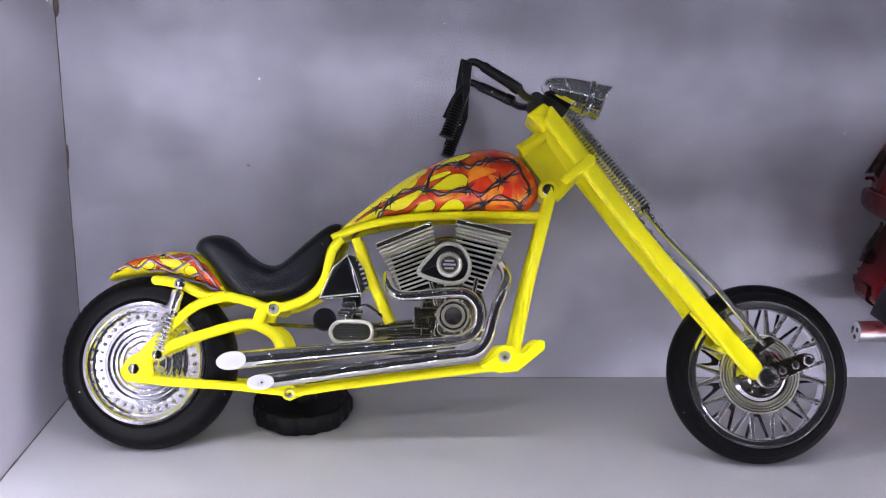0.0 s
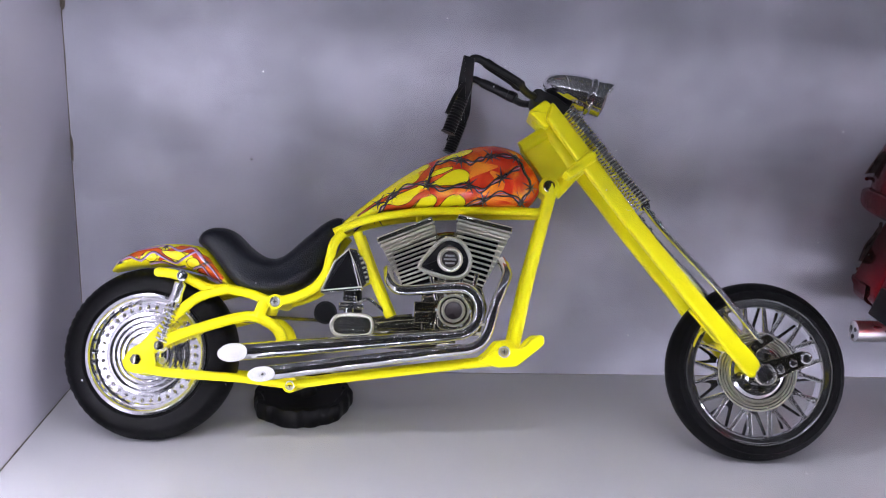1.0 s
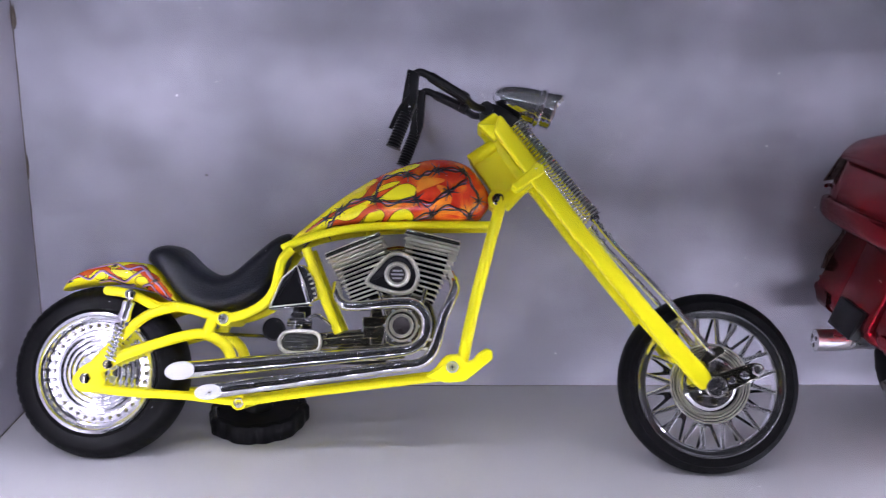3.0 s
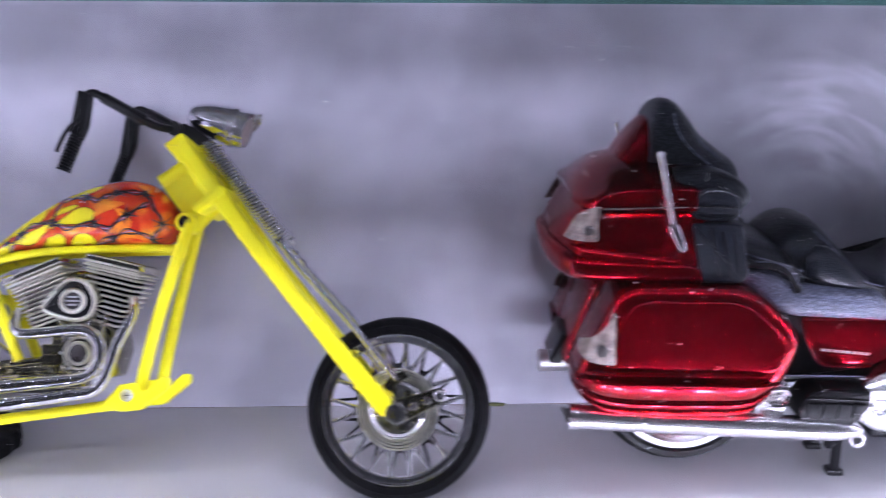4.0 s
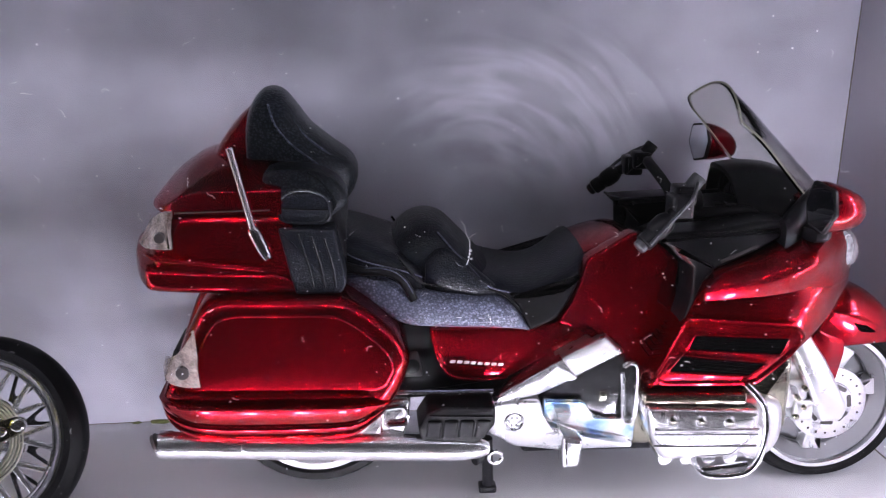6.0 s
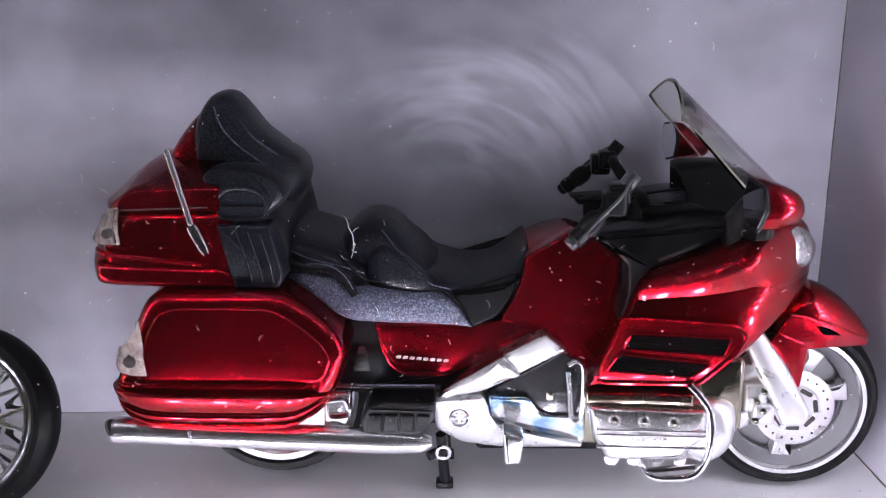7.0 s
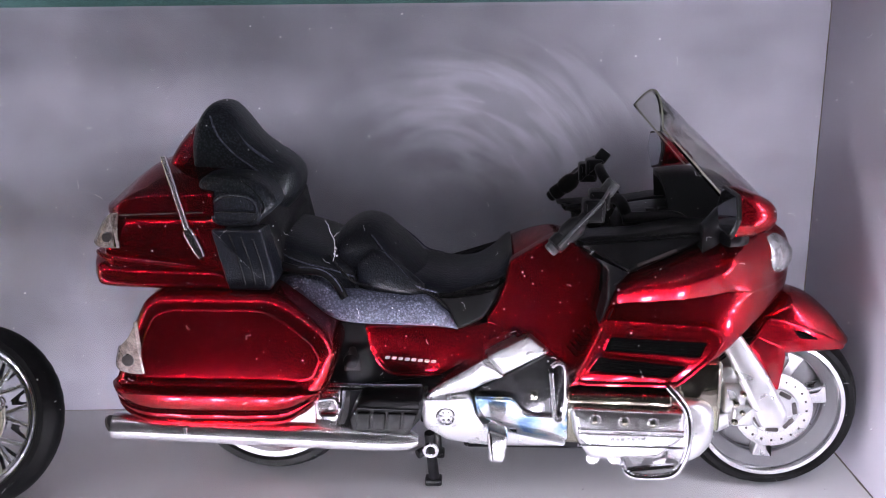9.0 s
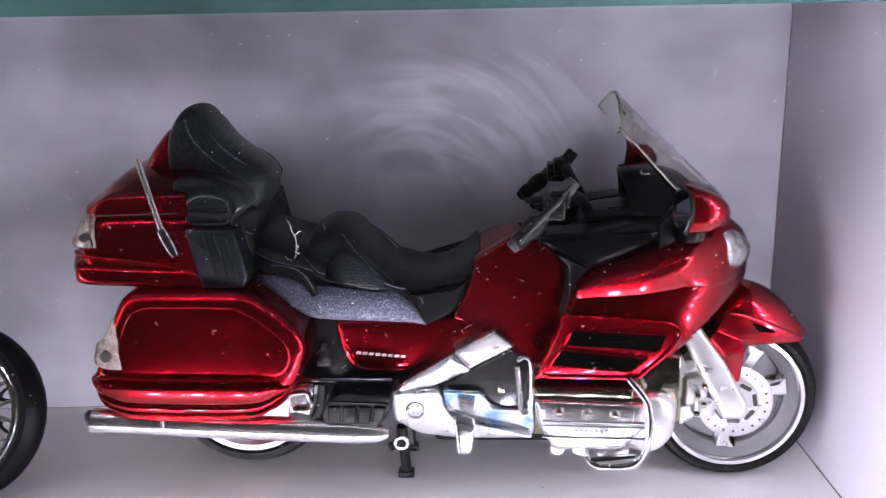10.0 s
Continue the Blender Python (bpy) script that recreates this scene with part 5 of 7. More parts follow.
part("filter_neck", tube([(63.5, 9, 41), (63.8, 9, 43.4)], 1.6, seg=12), M["chrome"], filt)
part("horn", lathe([(0.5, 4), (1.8, 7), (3.5, 9.4), (3.7, 10.0), (3.5, 10.4), (3.2, 10.3), (3.1, 10.1), (0.1, 10.0)], 56.4, 41.7, 30), M["black"], chopper, "small round horn")
belt = [(22.0 + i * 0.5, -3, 39.8 + 0.35 * (i % 2) - 0.01 * i) for i in range(64)]
part("drive_chain", tube(belt, 0.6, seg=6, smooth=False), M["dark_chrome"], chopper, "thin toothed drive chain")
part("chain_guard", block(22, 34, -5, -1, 37.6, 40.6, 0.5), M["dark_chrome"], chopper)

# exhaust
for q, (line, muffler, end, tip) in enumerate((
        ([(75.6, 7, 56.5), (76.6, 11, 52.4), (79.2, 13.5, 49.9), (84, 14, 49.6), (96.8, 14.5, 51.0), (102.0, 14.5, 50.2), (104.9, 14.5, 46.4), (104.6, 14.5, 40.6), (101.0, 14.5, 36.8), (95, 14.5, 35.6)], (97.5, 14.5, 35.9), (27.4, 15, 28.0), (29.2, 28.2, 4.6, 2.9)),
        ([(112.0, 7, 60.5), (113.6, 11, 56.4), (112.2, 13.5, 51.6), (110.2, 14.5, 46.6), (109.2, 15.5, 42.3), (107.4, 16.2, 36.4), (104.0, 16.4, 32.6), (97, 16.4, 31.2)], (100, 16.4, 31.8), (37.0, 16.8, 21.8), (38.8, 22.0, 4.2, 2.4)))):
    pipe = part("exhaust_pipe", tube(line, 1.65, per=8, seg=16), M["chrome"], chopper, "bent chrome exhaust pipe")
    r = 2.75 if q == 0 else 2.35
    part("muffler", turned([(1.6, 0), (1.75, 0.02), (r * 0.8, 0.3), (r * 0.95, 0.65), (r, 0.9), (r, 1.0)], muffler, end, 24), M["chrome"], pipe, "long tapered chrome muffler")
    eu, ew, ea, eb = tip
    oval = [(eu + ea * math.cos(a) + 0.25 * eb * math.sin(a), ew + eb * math.sin(a)) for a in (2 * math.pi * j / 28 for j in range(28))]
    cap = part("slash_cut_tip", plate(oval, end[1] + r + 0.2, end[1] - r * 0.6, 0.5, dome=0.25), M["white_metal"], pipe, "slanted silver muffler tip")
    if q:
        screw(eu + 0.6, end[1] + r + 0.1, ew, 0.9, cap, M["satin"])

# black foot on the floor under the frame
bm = bmesh.new()
rings = []
for z, k in ((0.0, 0.97), (0.0010, 1.0), (0.0050, 1.0), (0.0061, 0.96), (0.0063, 0.86), (0.0056, 0.82), (0.0056, 0.30), (0.0066, 0.26), (0.0128, 0.23), (0.0134, 0.18)):
    ring = []
    for j in range(160):
        a = 2 * math.pi * j / 160
        ragged = (0.00025 * math.sin(a * 7 + 0.6) + 0.00022 * math.sin(a * 19 + 1.1) + 0.0009 * noise.noise(Vector((math.cos(a) * 6, math.sin(a) * 6, 2.0)))) * (k > 0.5)
        ring.append(Vector(((0.0158 + ragged) * k * math.cos(a), (0.0175 + ragged) * k * math.sin(a), z)))
    rings.append(ring)
foot = part("display_foot", skin(bm, rings), M["rubber"], None)
foot.matrix_basis = pose(-0.0300, 0.3040, 0.0) @ Matrix.Diagonal((1.06, 1.06, 1, 1))
tagged(foot, "black plastic foot with wavy rim standing on the case floor", "stand")
# ---- the tourer ----
def band(path, thick=0.9, front=0.0, rear=0.40):
    """A lens that wraps a corner. path: u, v, lower w, upper w along the surface. front, rear: how far its ends lean forward."""
    pts = spline(path, 5)
    mid = np.mean([q[:2] for q in pts], 0)
    ctr = np.array((pts[0][0] + 12, pts[-1][1] - 8))
    bm = bmesh.new()
    rings = []
    for i, (u, v, lo, hi) in enumerate(pts):
        d = np.array((u, v)) - ctr
        d = d / np.linalg.norm(d) * thick
        e = min(0.4, (hi - lo) * 0.2)
        k = (front + (rear - front) * min(1.0, 2.0 * i / (len(pts) - 1))) * (hi - lo)
        rings.append([P3(u - d[0], v - d[1], lo), P3(u + d[0] * 0.6, v + d[1] * 0.6, lo), P3(u + d[0], v + d[1], lo + e), P3(u + d[0] + k, v + d[1], hi - e), P3(u + d[0] * 0.6 + k, v + d[1] * 0.6, hi), P3(u - d[0] + k, v - d[1], hi)])
    return skin(bm, rings)


tourer = thing("toy_motorcycle", pose(0.2097, 0.2905, 0, 0, 0, -2.5), "candy red touring motorcycle model with black seat, on its stand", "toy motorcycle")


def two(s, far, near):
    """Near and far v of a slab on side s."""
    return (near, far) if s > 0 else (-far, -near)


# wheels
GU, GWW, GV = 157.0, 27.2, 3.5
wheel = part("front_wheel", lathe([(5, GV - 7), (5, GV + 7), (4, GV + 8), (0.1, GV + 8)], GU, GWW, 24), M["satin"], tourer, "silver cast front wheel with black tyre")
bm = tyre_mesh(22.6, 27.2, 6.4, GU, GWW)
bmesh.ops.translate(bm, verts=bm.verts, vec=P3(0, GV, 0))
part("tyre", bm, M["rubber"], wheel, "black tyre with road tread")
part("rim", lathe([(22.8, -5.2), (22.8, 5.0), (22.4, 5.9), (21.2, 5.9), (20.8, 5.2), (20.6, 4.2), (20.6, -4.2), (21.2, -5.9), (22.4, -5.9)], GU, GWW, 72, v0=GV, close=True), M["engine_chrome"], wheel, "bright silver rim edge")
part("rim_well", lathe([(20.75, 4.4), (18.6, 1.2), (17.6, 0.4), (17.4, -1.0), (18.6, -2.0), (20.75, -4.4)], GU, GWW, 72, v0=GV, close=True), M["barrel"], wheel, "grey inner rim")
for turn in (13, 68, 140, 205, 270):
    a = radians(turn)
    pts = [(GU + r * math.cos(a + d), GWW + r * math.sin(a + d)) for r, d in ((5, -0.42), (11, -0.2), (18.0, -0.20), (18.4, 0.16), (15, 0.06), (11, 0.16), (5, 0.42))]
    part("spoke", plate(rounded(pts, 0.5, 3), GV + 2.6, GV - 2.2, 0.5), M["silver"], wheel)
# Added backing disc; its flat grey stands for the shaded view between the spokes.
part("far_disc", lathe([(17.6, GV - 3.4), (17.6, GV - 2.6), (0.1, GV - 2.6)], GU, GWW, 48), M["barrel"], wheel, "added grey disc behind the spokes")
disc = part("brake_disc", lathe([(11.8, 7.4), (11.8, 8.4), (11.4, 8.7), (7.4, 8.7), (7.2, 8.2), (7.0, 9.2), (3.4, 9.2), (3.0, 10.4), (0.1, 10.4)], GU, GWW + 0.6, 56, v0=GV), M["satin"], wheel, "drilled silver brake disc")
for su, sw, a in ring_of(7, 6.0, GU, GWW + 0.6, 0.2):
    bar = [(su + 2.0 * math.cos(a + 1.57) * k + 0.7 * math.cos(a) * m, sw + 2.0 * math.sin(a + 1.57) * k + 0.7 * math.sin(a) * m) for k, m in ((-1, -1), (1, -1), (1, 1), (-1, 1))]
    part("disc_slot", plate(rounded(bar, 0.5, 3), GV + 9.35, GV + 9.0, 0.1, 1), M["dark_spot"], disc)
for su, sw, a in ring_of(20, 9.8, GU, GWW + 0.6):
    part("disc_hole", lathe([(0.42, GV + 8.6), (0.42, GV + 8.8), (0.05, GV + 8.8)], su, sw, 6), M["dark_spot"], disc)
wheel = part("rear_wheel", lathe([(6, -9), (6, 9)], 1.0, 30.4, 24), M["satin"], tourer, "silver rear wheel with black tyre")
part("tyre", tyre_mesh(22.6, 28.4, 8.6, 1.0, 30.4), M["rubber"], wheel, "black tyre with road tread")
part("rim", lathe([(22.9, -7), (22.9, 7.4), (22.4, 8.2), (20.6, 8.0), (19.8, 6.2), (19.0, 3), (6, 3), (6, -3), (19.0, -3), (19.8, -6), (20.6, -7.6), (22.4, -7.8)], 1.0, 30.4, 56, close=True), M["engine_chrome"], wheel, "painted silver rim")

# trunk
TRUNK_W = [(-46.6, 79, 85, 9), (-45.2, 76.5, 89.0, 16), (-43.4, 74.2, 94.0, 22.4), (-41.6, 73.0, 97.8, 27.2), (-39.4, 72.4, 100.8, 30.4), (-35, 72.0, 102.8, 32.0), (-28, 71.8, 104.2, 32.6), (-21, 71.8, 105.0, 32.6), (-13, 71.9, 105.0, 32.5), (-7, 72.0, 102.5, 32.3), (-2.8, 72.4, 97, 31.6)]
def leaning(bm):
    """Tips the rear face of the top box forward."""
    for v in bm.verts:
        k = min(max((-0.022 - v.co.x) / 0.016, 0.0), 1.0)
        v.co.x += max(0.0, v.co.z - 0.083) * 0.48 * k + 0.0022 * k
    return bm


trunk = part("trunk", leaning(loft([(u, lo + (0.5 if u > -46 else 0), min(hi, 94.4), hw) for u, lo, hi, hw in TRUNK_W], seg=64, power=7.0)), M["red"], tourer, "glossy candy red top box")
part("trunk_lid", crowned([(-38.8, 93.6, 94.8, 95.8, 22.6), (-36.8, 93.4, 95.2, 98.2, 27.2), (-34.4, 93.4, 95.8, 100.4, 30.4), (-32.2, 93.4, 97.0, 102.0, 32.0), (-29.6, 93.4, 98.6, 103.6, 32.7), (-26, 93.4, 99.4, 104.8, 32.9), (-21, 93.4, 99.7, 105.6, 32.9), (-14, 93.4, 99.9, 105.4, 32.9), (-7.6, 93.4, 99.9, 105.2, 32.8), (-5.4, 93.4, 99.6, 104.4, 32.4)]), M["red"], trunk, "rounded red lid")
part("trunk_bumper", loft([(-46.8, 77.5, 81, 9), (-45.6, 74.6, 81.4, 16.6), (-43.8, 72.8, 81.3, 23.2), (-41.2, 71.6, 81.2, 29.4), (-37, 71.0, 81.0, 32.8), (-20, 70.8, 80.4, 34.0), (-6, 70.8, 79.6, 33.8), (-2.0, 71.0, 76, 33.0)], seg=56, power=3.6), M["red"], trunk)
for s in (1, -1):
    part("trunk_ridge", tube([(-40.0, 29.4 * s, 82.5), (-38.6, 31.4 * s, 82.4), (-36.0, 33.0 * s, 82.0), (-25, 33.9 * s, 80.9), (-10.6, 33.9 * s, 79.3)], 0.7, seg=10), M["red"], trunk)
    lamp = part("tail_lamp", band([(-33.0, 32.5 * s, 84.4, 94.4), (-34.4, 32.3 * s, 84.3, 94.4), (-37.0, 31.7 * s, 84.3, 94.2), (-39.8, 30.0 * s, 84.3, 93.2), (-41.6, 27.2 * s, 84.6, 91.0)], thick=0.45, front=-0.10, rear=0.48), M["lens"], trunk, "pale ribbed corner lamp")
    part("bulb_spot", lathe([(1.4, 32.4 * s), (1.3, 33.6 * s), (0.1, 33.7 * s)], -35.6, 87.6, 18), M["dark_spot"], lamp)
    rail = part("grab_rail", tube([(-17.3, 34.4 * s, 110.4), (-12.3, 34.6 * s, 90.0)], 0.85, seg=12), M["engine_chrome"], tourer, "slim chrome rail on the top box")
    part("rail_foot", turned([(1.0, 0), (1.5, 0.04), (1.75, 0.2), (1.6, 0.75), (1.2, 0.95), (0.5, 1)], (-12.6, 34.4 * s, 90.4), (-8.8, 34.4 * s, 82.0), 16), M["chrome"], rail)
part("lid_seam", tube([(-31.6, 33.0, 93.9), (-20, 33.15, 94.3), (-8.2, 33.1, 94.6)], 0.22, seg=6), M["dark_spot"], trunk)

# saddlebags with lamps and silencers
BAG = [(-38.0, 44), (-35.6, 50), (-30.8, 61.5), (-26.8, 69.5), (-22, 72.2), (9.4, 72.0), (16.4, 68.0), (25.0, 60.0), (27.6, 54.4), (25.0, 45.4), (20.6, 37.6), (15.6, 33.2), (-22.4, 31.6), (-31.4, 35.0), (-36.6, 39.2)]
LID = [(-30.0, 50), (-26.4, 61), (-22.8, 67.0), (-18, 68.6), (7.8, 68.4), (14.4, 64.2), (21.6, 57.6), (23.6, 53.0), (21.4, 47.4), (18.4, 46.0), (-30, 46.6)]
def stepped(rows, s):
    """The bag's lower edge: a band that leans in, over two narrow steps. Rows: u, lower w, upper w, outer v."""
    bm = bmesh.new()
    rings = []
    for u, lo, hi, v in spline(rows, 5):
        rings.append([P3(u, (v + dv) * s, lo + (hi - lo) * q) for dv, q in ((-12, 1.0), (-1.2, 1.0), (-0.4, 0.98), (0, 0.93), (-0.1, 0.85), (-0.6, 0.70), (-1.3, 0.56), (-2.1, 0.47), (-2.7, 0.42), (-2.7, 0.38), (-2.0, 0.35), (-2.1, 0.27), (-2.6, 0.22), (-3.3, 0.20),
                                                                                (-3.2, 0.16), (-2.6, 0.13), (-2.8, 0.06), (-3.6, 0.01), (-5.0, 0.0), (-12, 0.0))])
    return skin(bm, rings)


def tucked(u, w):
    """The bag's side turns under towards its foot."""
    return -1.3 * (max(0.0, 61.0 - w) / 26.0) ** 2


for s in (1, -1):
    bag = part("saddlebag", plate(rounded(BAG, 3.0, 4), *two(s, 12.0, 37.0), 5.0, 6, dome=0.5 * s, flare=tucked if s > 0 else None), M["red"], tourer, "glossy candy red saddlebag")
    part("bag_panel", plate(rounded(LID, 4.0, 5), *two(s, 34.0, 38.3), 1.6, 5, dome=0.35 * s, flare=tucked if s > 0 else None), M["red"], bag)
    part("bag_bumper", stepped([(-38.6, 41, 44.6, 33.0), (-36, 37.6, 45.0, 37.4), (-31, 34.6, 44.8, 39.6), (-22, 32.8, 44.4, 40.2), (0, 32.6, 44.2, 40.4), (12, 33.6, 44.0, 40.2), (18, 37.4, 43.4, 38.4), (22.4, 41, 42.6, 35.4)], s), M["red"], bag)
    for k, (u0, u1, w, v) in enumerate(((-35.2, 15.4, 46.6, 38.6), (-34.0, 14.8, 43.9, 39.9))):
        part("bag_ridge", tube([(u0, (v - 2.2) * s, w + 0.3), (u0 + 4, v * s, w), ((u0 + u1) / 2, (v + 0.15) * s, w - 0.3), (u1 - 2, v * s, w - 0.5), (u1, (v - 1.4) * s, w - 0.5)], 0.5, seg=8), M["red"], bag)
    lamp = part("tail_lamp", band([(-26.9, 38.2 * s, 49.2, 64.8), (-28.6, 38.2 * s, 49.2, 64.0), (-31.6, 37.8 * s, 49.4, 61.2), (-34.4, 36.6 * s, 49.8, 57.6), (-36.0, 34.2 * s, 50.6, 56.0), (-36.8, 31.0 * s, 52.0, 55.0)], thick=0.5, front=-0.08, rear=0.22), M["lens"], bag, "pale ribbed tail lamp")
    part("bulb_spot", lathe([(1.8, 37.6 * s), (1.7, 38.9 * s), (0.1, 39.0 * s)], -31.0, 53.4, 18), M["dark_spot"], lamp)
pipe = part("silencer", turned([(3.0, 0), (3.8, 0.004), (3.9, 0.04), (3.65, 0.05), (3.75, 0.5), (3.6, 0.9), (2.9, 0.97), (1.6, 1.0)], (-39.6, 33.6, 30.9), (49.5, 30.0, 25.4), 32), M["engine_chrome"], tourer, "long chrome silencer pipe")
part("pipe_mouth", turned([(2.9, 0), (2.9, 1), (0.1, 1)], (-40.2, 33.6, 31.0), (-39.4, 33.6, 31.4), 24), M["dark_spot"], pipe)
part("pipe_clip", tube([(-17.2, 36.8, 32.2), (-17.0, 36.9, 29.8), (-17, 35.8, 27.8)], 0.5, seg=8), M["chrome"], pipe)
part("tail_body", plate(rounded([(-40, 40), (-30, 68), (8, 70), (16, 38), (8, 32), (-30, 34)], 4), 14.5, -14.5, 3.0), M["red"], tourer, "red tail between the saddlebags")
part("plate_holder", plate(rounded([(-42.6, 38), (-39, 48), (-36.5, 47), (-38.5, 37.6)], 0.8), 9, -9, 0.6), M["black"], tourer)
tip = part("side_tip", turned([(3.2, 0), (3.8, 0.02), (3.9, 0.5), (3.4, 1)], (-43.6, -15, 29.4), (-30, -15, 29.6), 24), M["satin"], tourer, "silver silencer tip with three holes")
part("far_silencer", turned([(3.3, 0), (3.0, 0.2), (2.6, 1)], (-31, -15, 29.6), (44, -19, 26.6), 20), M["satin"], tourer)
for k in range(3):
    a = 2.1 * k + 0.6
    q = (-43.75, -15 + 1.9 * math.cos(a), 29.4 + 1.9 * math.sin(a))
    part("tip_hole", turned([(0.9, 0), (0.9, 1), (0.05, 1)], q, (q[0] + 0.3, q[1], q[2]), 10), M["dark_spot"], tip)

# backrest, speakers, seat
part("backrest_shell", loft([(-26.0, 98, 102.5, 8), (-23.5, 97, 107.4, 11.5), (-19.5, 97, 112.8, 13.2), (-15, 97, 116.8, 13.2), (-11.5, 97, 115, 12)], seg=32, power=2.6), M["red"], tourer, "red shell behind the backrest")
part("backrest", loft([(-16.2, 99, 112.4, 11), (-15.2, 98, 117.0, 14.6), (-12, 96, 121.2, 15.4), (-7.4, 91, 121.4, 15.2), (-3.6, 89, 117.6, 14.8), (0.4, 87.5, 112.2, 14.8), (4.6, 87, 108.6, 14.6), (7.8, 88.5, 106.2, 13.6), (10.8, 91, 104.2, 11.8), (12.8, 94, 102.0, 9), (13.8, 97, 99.6, 4.5)], seg=40, power=2.7), M["dusty_vinyl"], tourer, "padded black passenger backrest")
for v in (-9.5, 9.5):
    # Seams are pale because their highlight is put into the colour.
    part("backrest_seam", tube([(-12.5, v, 117.6), (-6, v * 1.15, 116.2), (-0.5, v * 1.2, 110.0), (4.6, v * 1.2, 106.0), (8.8, v * 1.05, 102.4)], 0.45, seg=6), M["sheen_vinyl"], tourer, "backrest seam with its highlight painted pale")
part("trunk_front", loft([(-6, 72.5, 100, 28), (0, 72.5, 99, 28), (7, 72.8, 94, 26), (10.6, 74, 88, 22)], seg=32, power=4), M["black"], tourer)
ARM = [(-9.2, 103.2), (-10.0, 97.5), (-7.2, 89.6), (-4.6, 88.4), (4.2, 88.6), (6.2, 91), (11.0, 95.4), (8.4, 100.8), (1.0, 103.8)]
for s in (1, -1):
    arm = part("armrest", plate(outline([(u if s > 0 else min(u, 5.0), w) for u, w in ARM], 4), *two(s, 15, 30.0), 3.2, 5, dome=0.4 * s), M["dusty_vinyl"], tourer, "black padded armrest with speaker")
    part("speaker_cover", plate(outline([(-5.4, 97.4), (-1, 99.4), (5.0, 98.2), (6.8, 94.8), (5.2, 91.2), (-4.4, 91.2), (-5.8, 94)], 4), *two(s, 28, 31.8), 1.1, 4), M["leather"], arm)
    part("speaker_rim", tube([(u, 31.2 * s, w) for u, w in outline([(-5.4, 97.4), (-1, 99.4), (5.0, 98.2), (6.8, 94.8), (5.2, 91.2), (-4.4, 91.2), (-5.8, 94)], 4) + [(-5.4, 97.4)]], 0.6, seg=8, smooth=False), M["dusty_vinyl"], arm, "pale rim of the speaker cover")
    part("speaker_line", tube([(-5.2, 31.9 * s, 94.6), (6.2, 31.9 * s, 94.3)], 0.28, seg=6), M["black"], arm)
    part("pad_seam", tube([(1.0, 28.6 * s, 103.2), (5.0, 29.6 * s, 100.4), (8.2, 30.0 * s, 95.6), (6.2, 29.8 * s, 92.0)], 0.3, seg=6), M["black"], arm)
    side = part("trunk_side", plate(rounded([(-6.4, 89.8), (-2.4, 72.4), (9.4, 72.4), (10.8, 75.2), (7.8, 89.6)], 1.0), *two(s, 14, 33.4), 0.8), M["fine_vinyl"], tourer, "black ribbed side panel")
    for k in range(3):
        part("rib", tube([(-1.2 + 3.2 * k, 33.5 * s, 88.4 - 0.6 * k), (1.2 + 3.0 * k, 33.5 * s, 80), (2.4 + 2.8 * k, 33.5 * s, 74.2)], 0.32, seg=6), M["black"], side)
    # Skirt's bluish grey is a glancing sheen put into the base colour.
    part("seat_skirt", loft([(9, 71.0, 73.0, 5, 15.5 * s), (14, 67.8, 74.2, 6.4, 16.6 * s), (19, 64.0, 73.8, 7.2, 16.9 * s), (23, 61.0, 72.4, 7.6, 17 * s), (27, 59.2, 69.6, 7.7, 17.1 * s), (31, 58.7, 69.0, 7.7, 17.2 * s), (37, 58.4, 68.6, 7.6, 17.3 * s), (45, 58.1, 68.2, 7.5, 17.3 * s), (52, 57.8, 67.6, 7.4, 17.2 * s), (57, 57.5, 63.8, 7, 17 * s), (61, 57.0, 58.0, 6, 16.6 * s)], seg=36, power=3.4), M["sheen_vinyl"], tourer, "grained vinyl seat skirt, its grey sheen put into the colour")
    part("passenger_grip", tube([(9.4, 21.6 * s, 76.6), (15.4, 23.4 * s, 75.4), (21.6, 24.2 * s, 75.2), (25.6, 24.6 * s, 72.8), (28.6, 24.8 * s, 67.6)], 1.25, seg=10), M["black"], tourer)
    # Thin pale tube stands in for the highlight on the black grip.
    part("grip_highlight", tube([(15.4, 24.0 * s, 76.4), (21.6, 24.8 * s, 76.2), (25.9, 25.4 * s, 73.6), (28.2, 25.6 * s, 69.6)], 0.28, seg=6), M["sheen_vinyl"], tourer, "painted highlight along the passenger grip")
    part("seat_flap", plate(rounded([(54.6, 67.8), (58.4, 63.0), (61.0, 56.8), (68.6, 60.4), (72.4, 66.0), (74.4, 71.0), (75.0, 73.6), (70, 69.4), (62, 67.8)], 1.8), *two(s, 8, 21.8), 1.3, 4, slope=(0.0, -0.10 * s)), M["rubber"], tourer, "smooth black front of the seat")
part("passenger_seat", loft([(4, 73, 84.4, 15), (8, 71, 84.8, 19), (14, 70, 83.2, 21), (20, 68, 81.2, 21.6), (26, 65, 79.2, 21.4), (31, 63, 76.2, 20)], seg=36, power=3.0), M["fine_vinyl"], tourer, "black stitched passenger seat")
part("lumbar_pad", loft([(21.4, 69, 77, 10), (24.8, 67, 82.2, 16), (29.0, 66, 85.6, 17.6), (33.4, 65.4, 86.6, 18), (38, 65, 85.2, 18), (42.5, 64.4, 81.0, 17.6), (47, 64, 76.4, 16), (51, 65, 72, 11)], seg=36, power=2.4), M["leather"], tourer, "raised black rider's back pad")
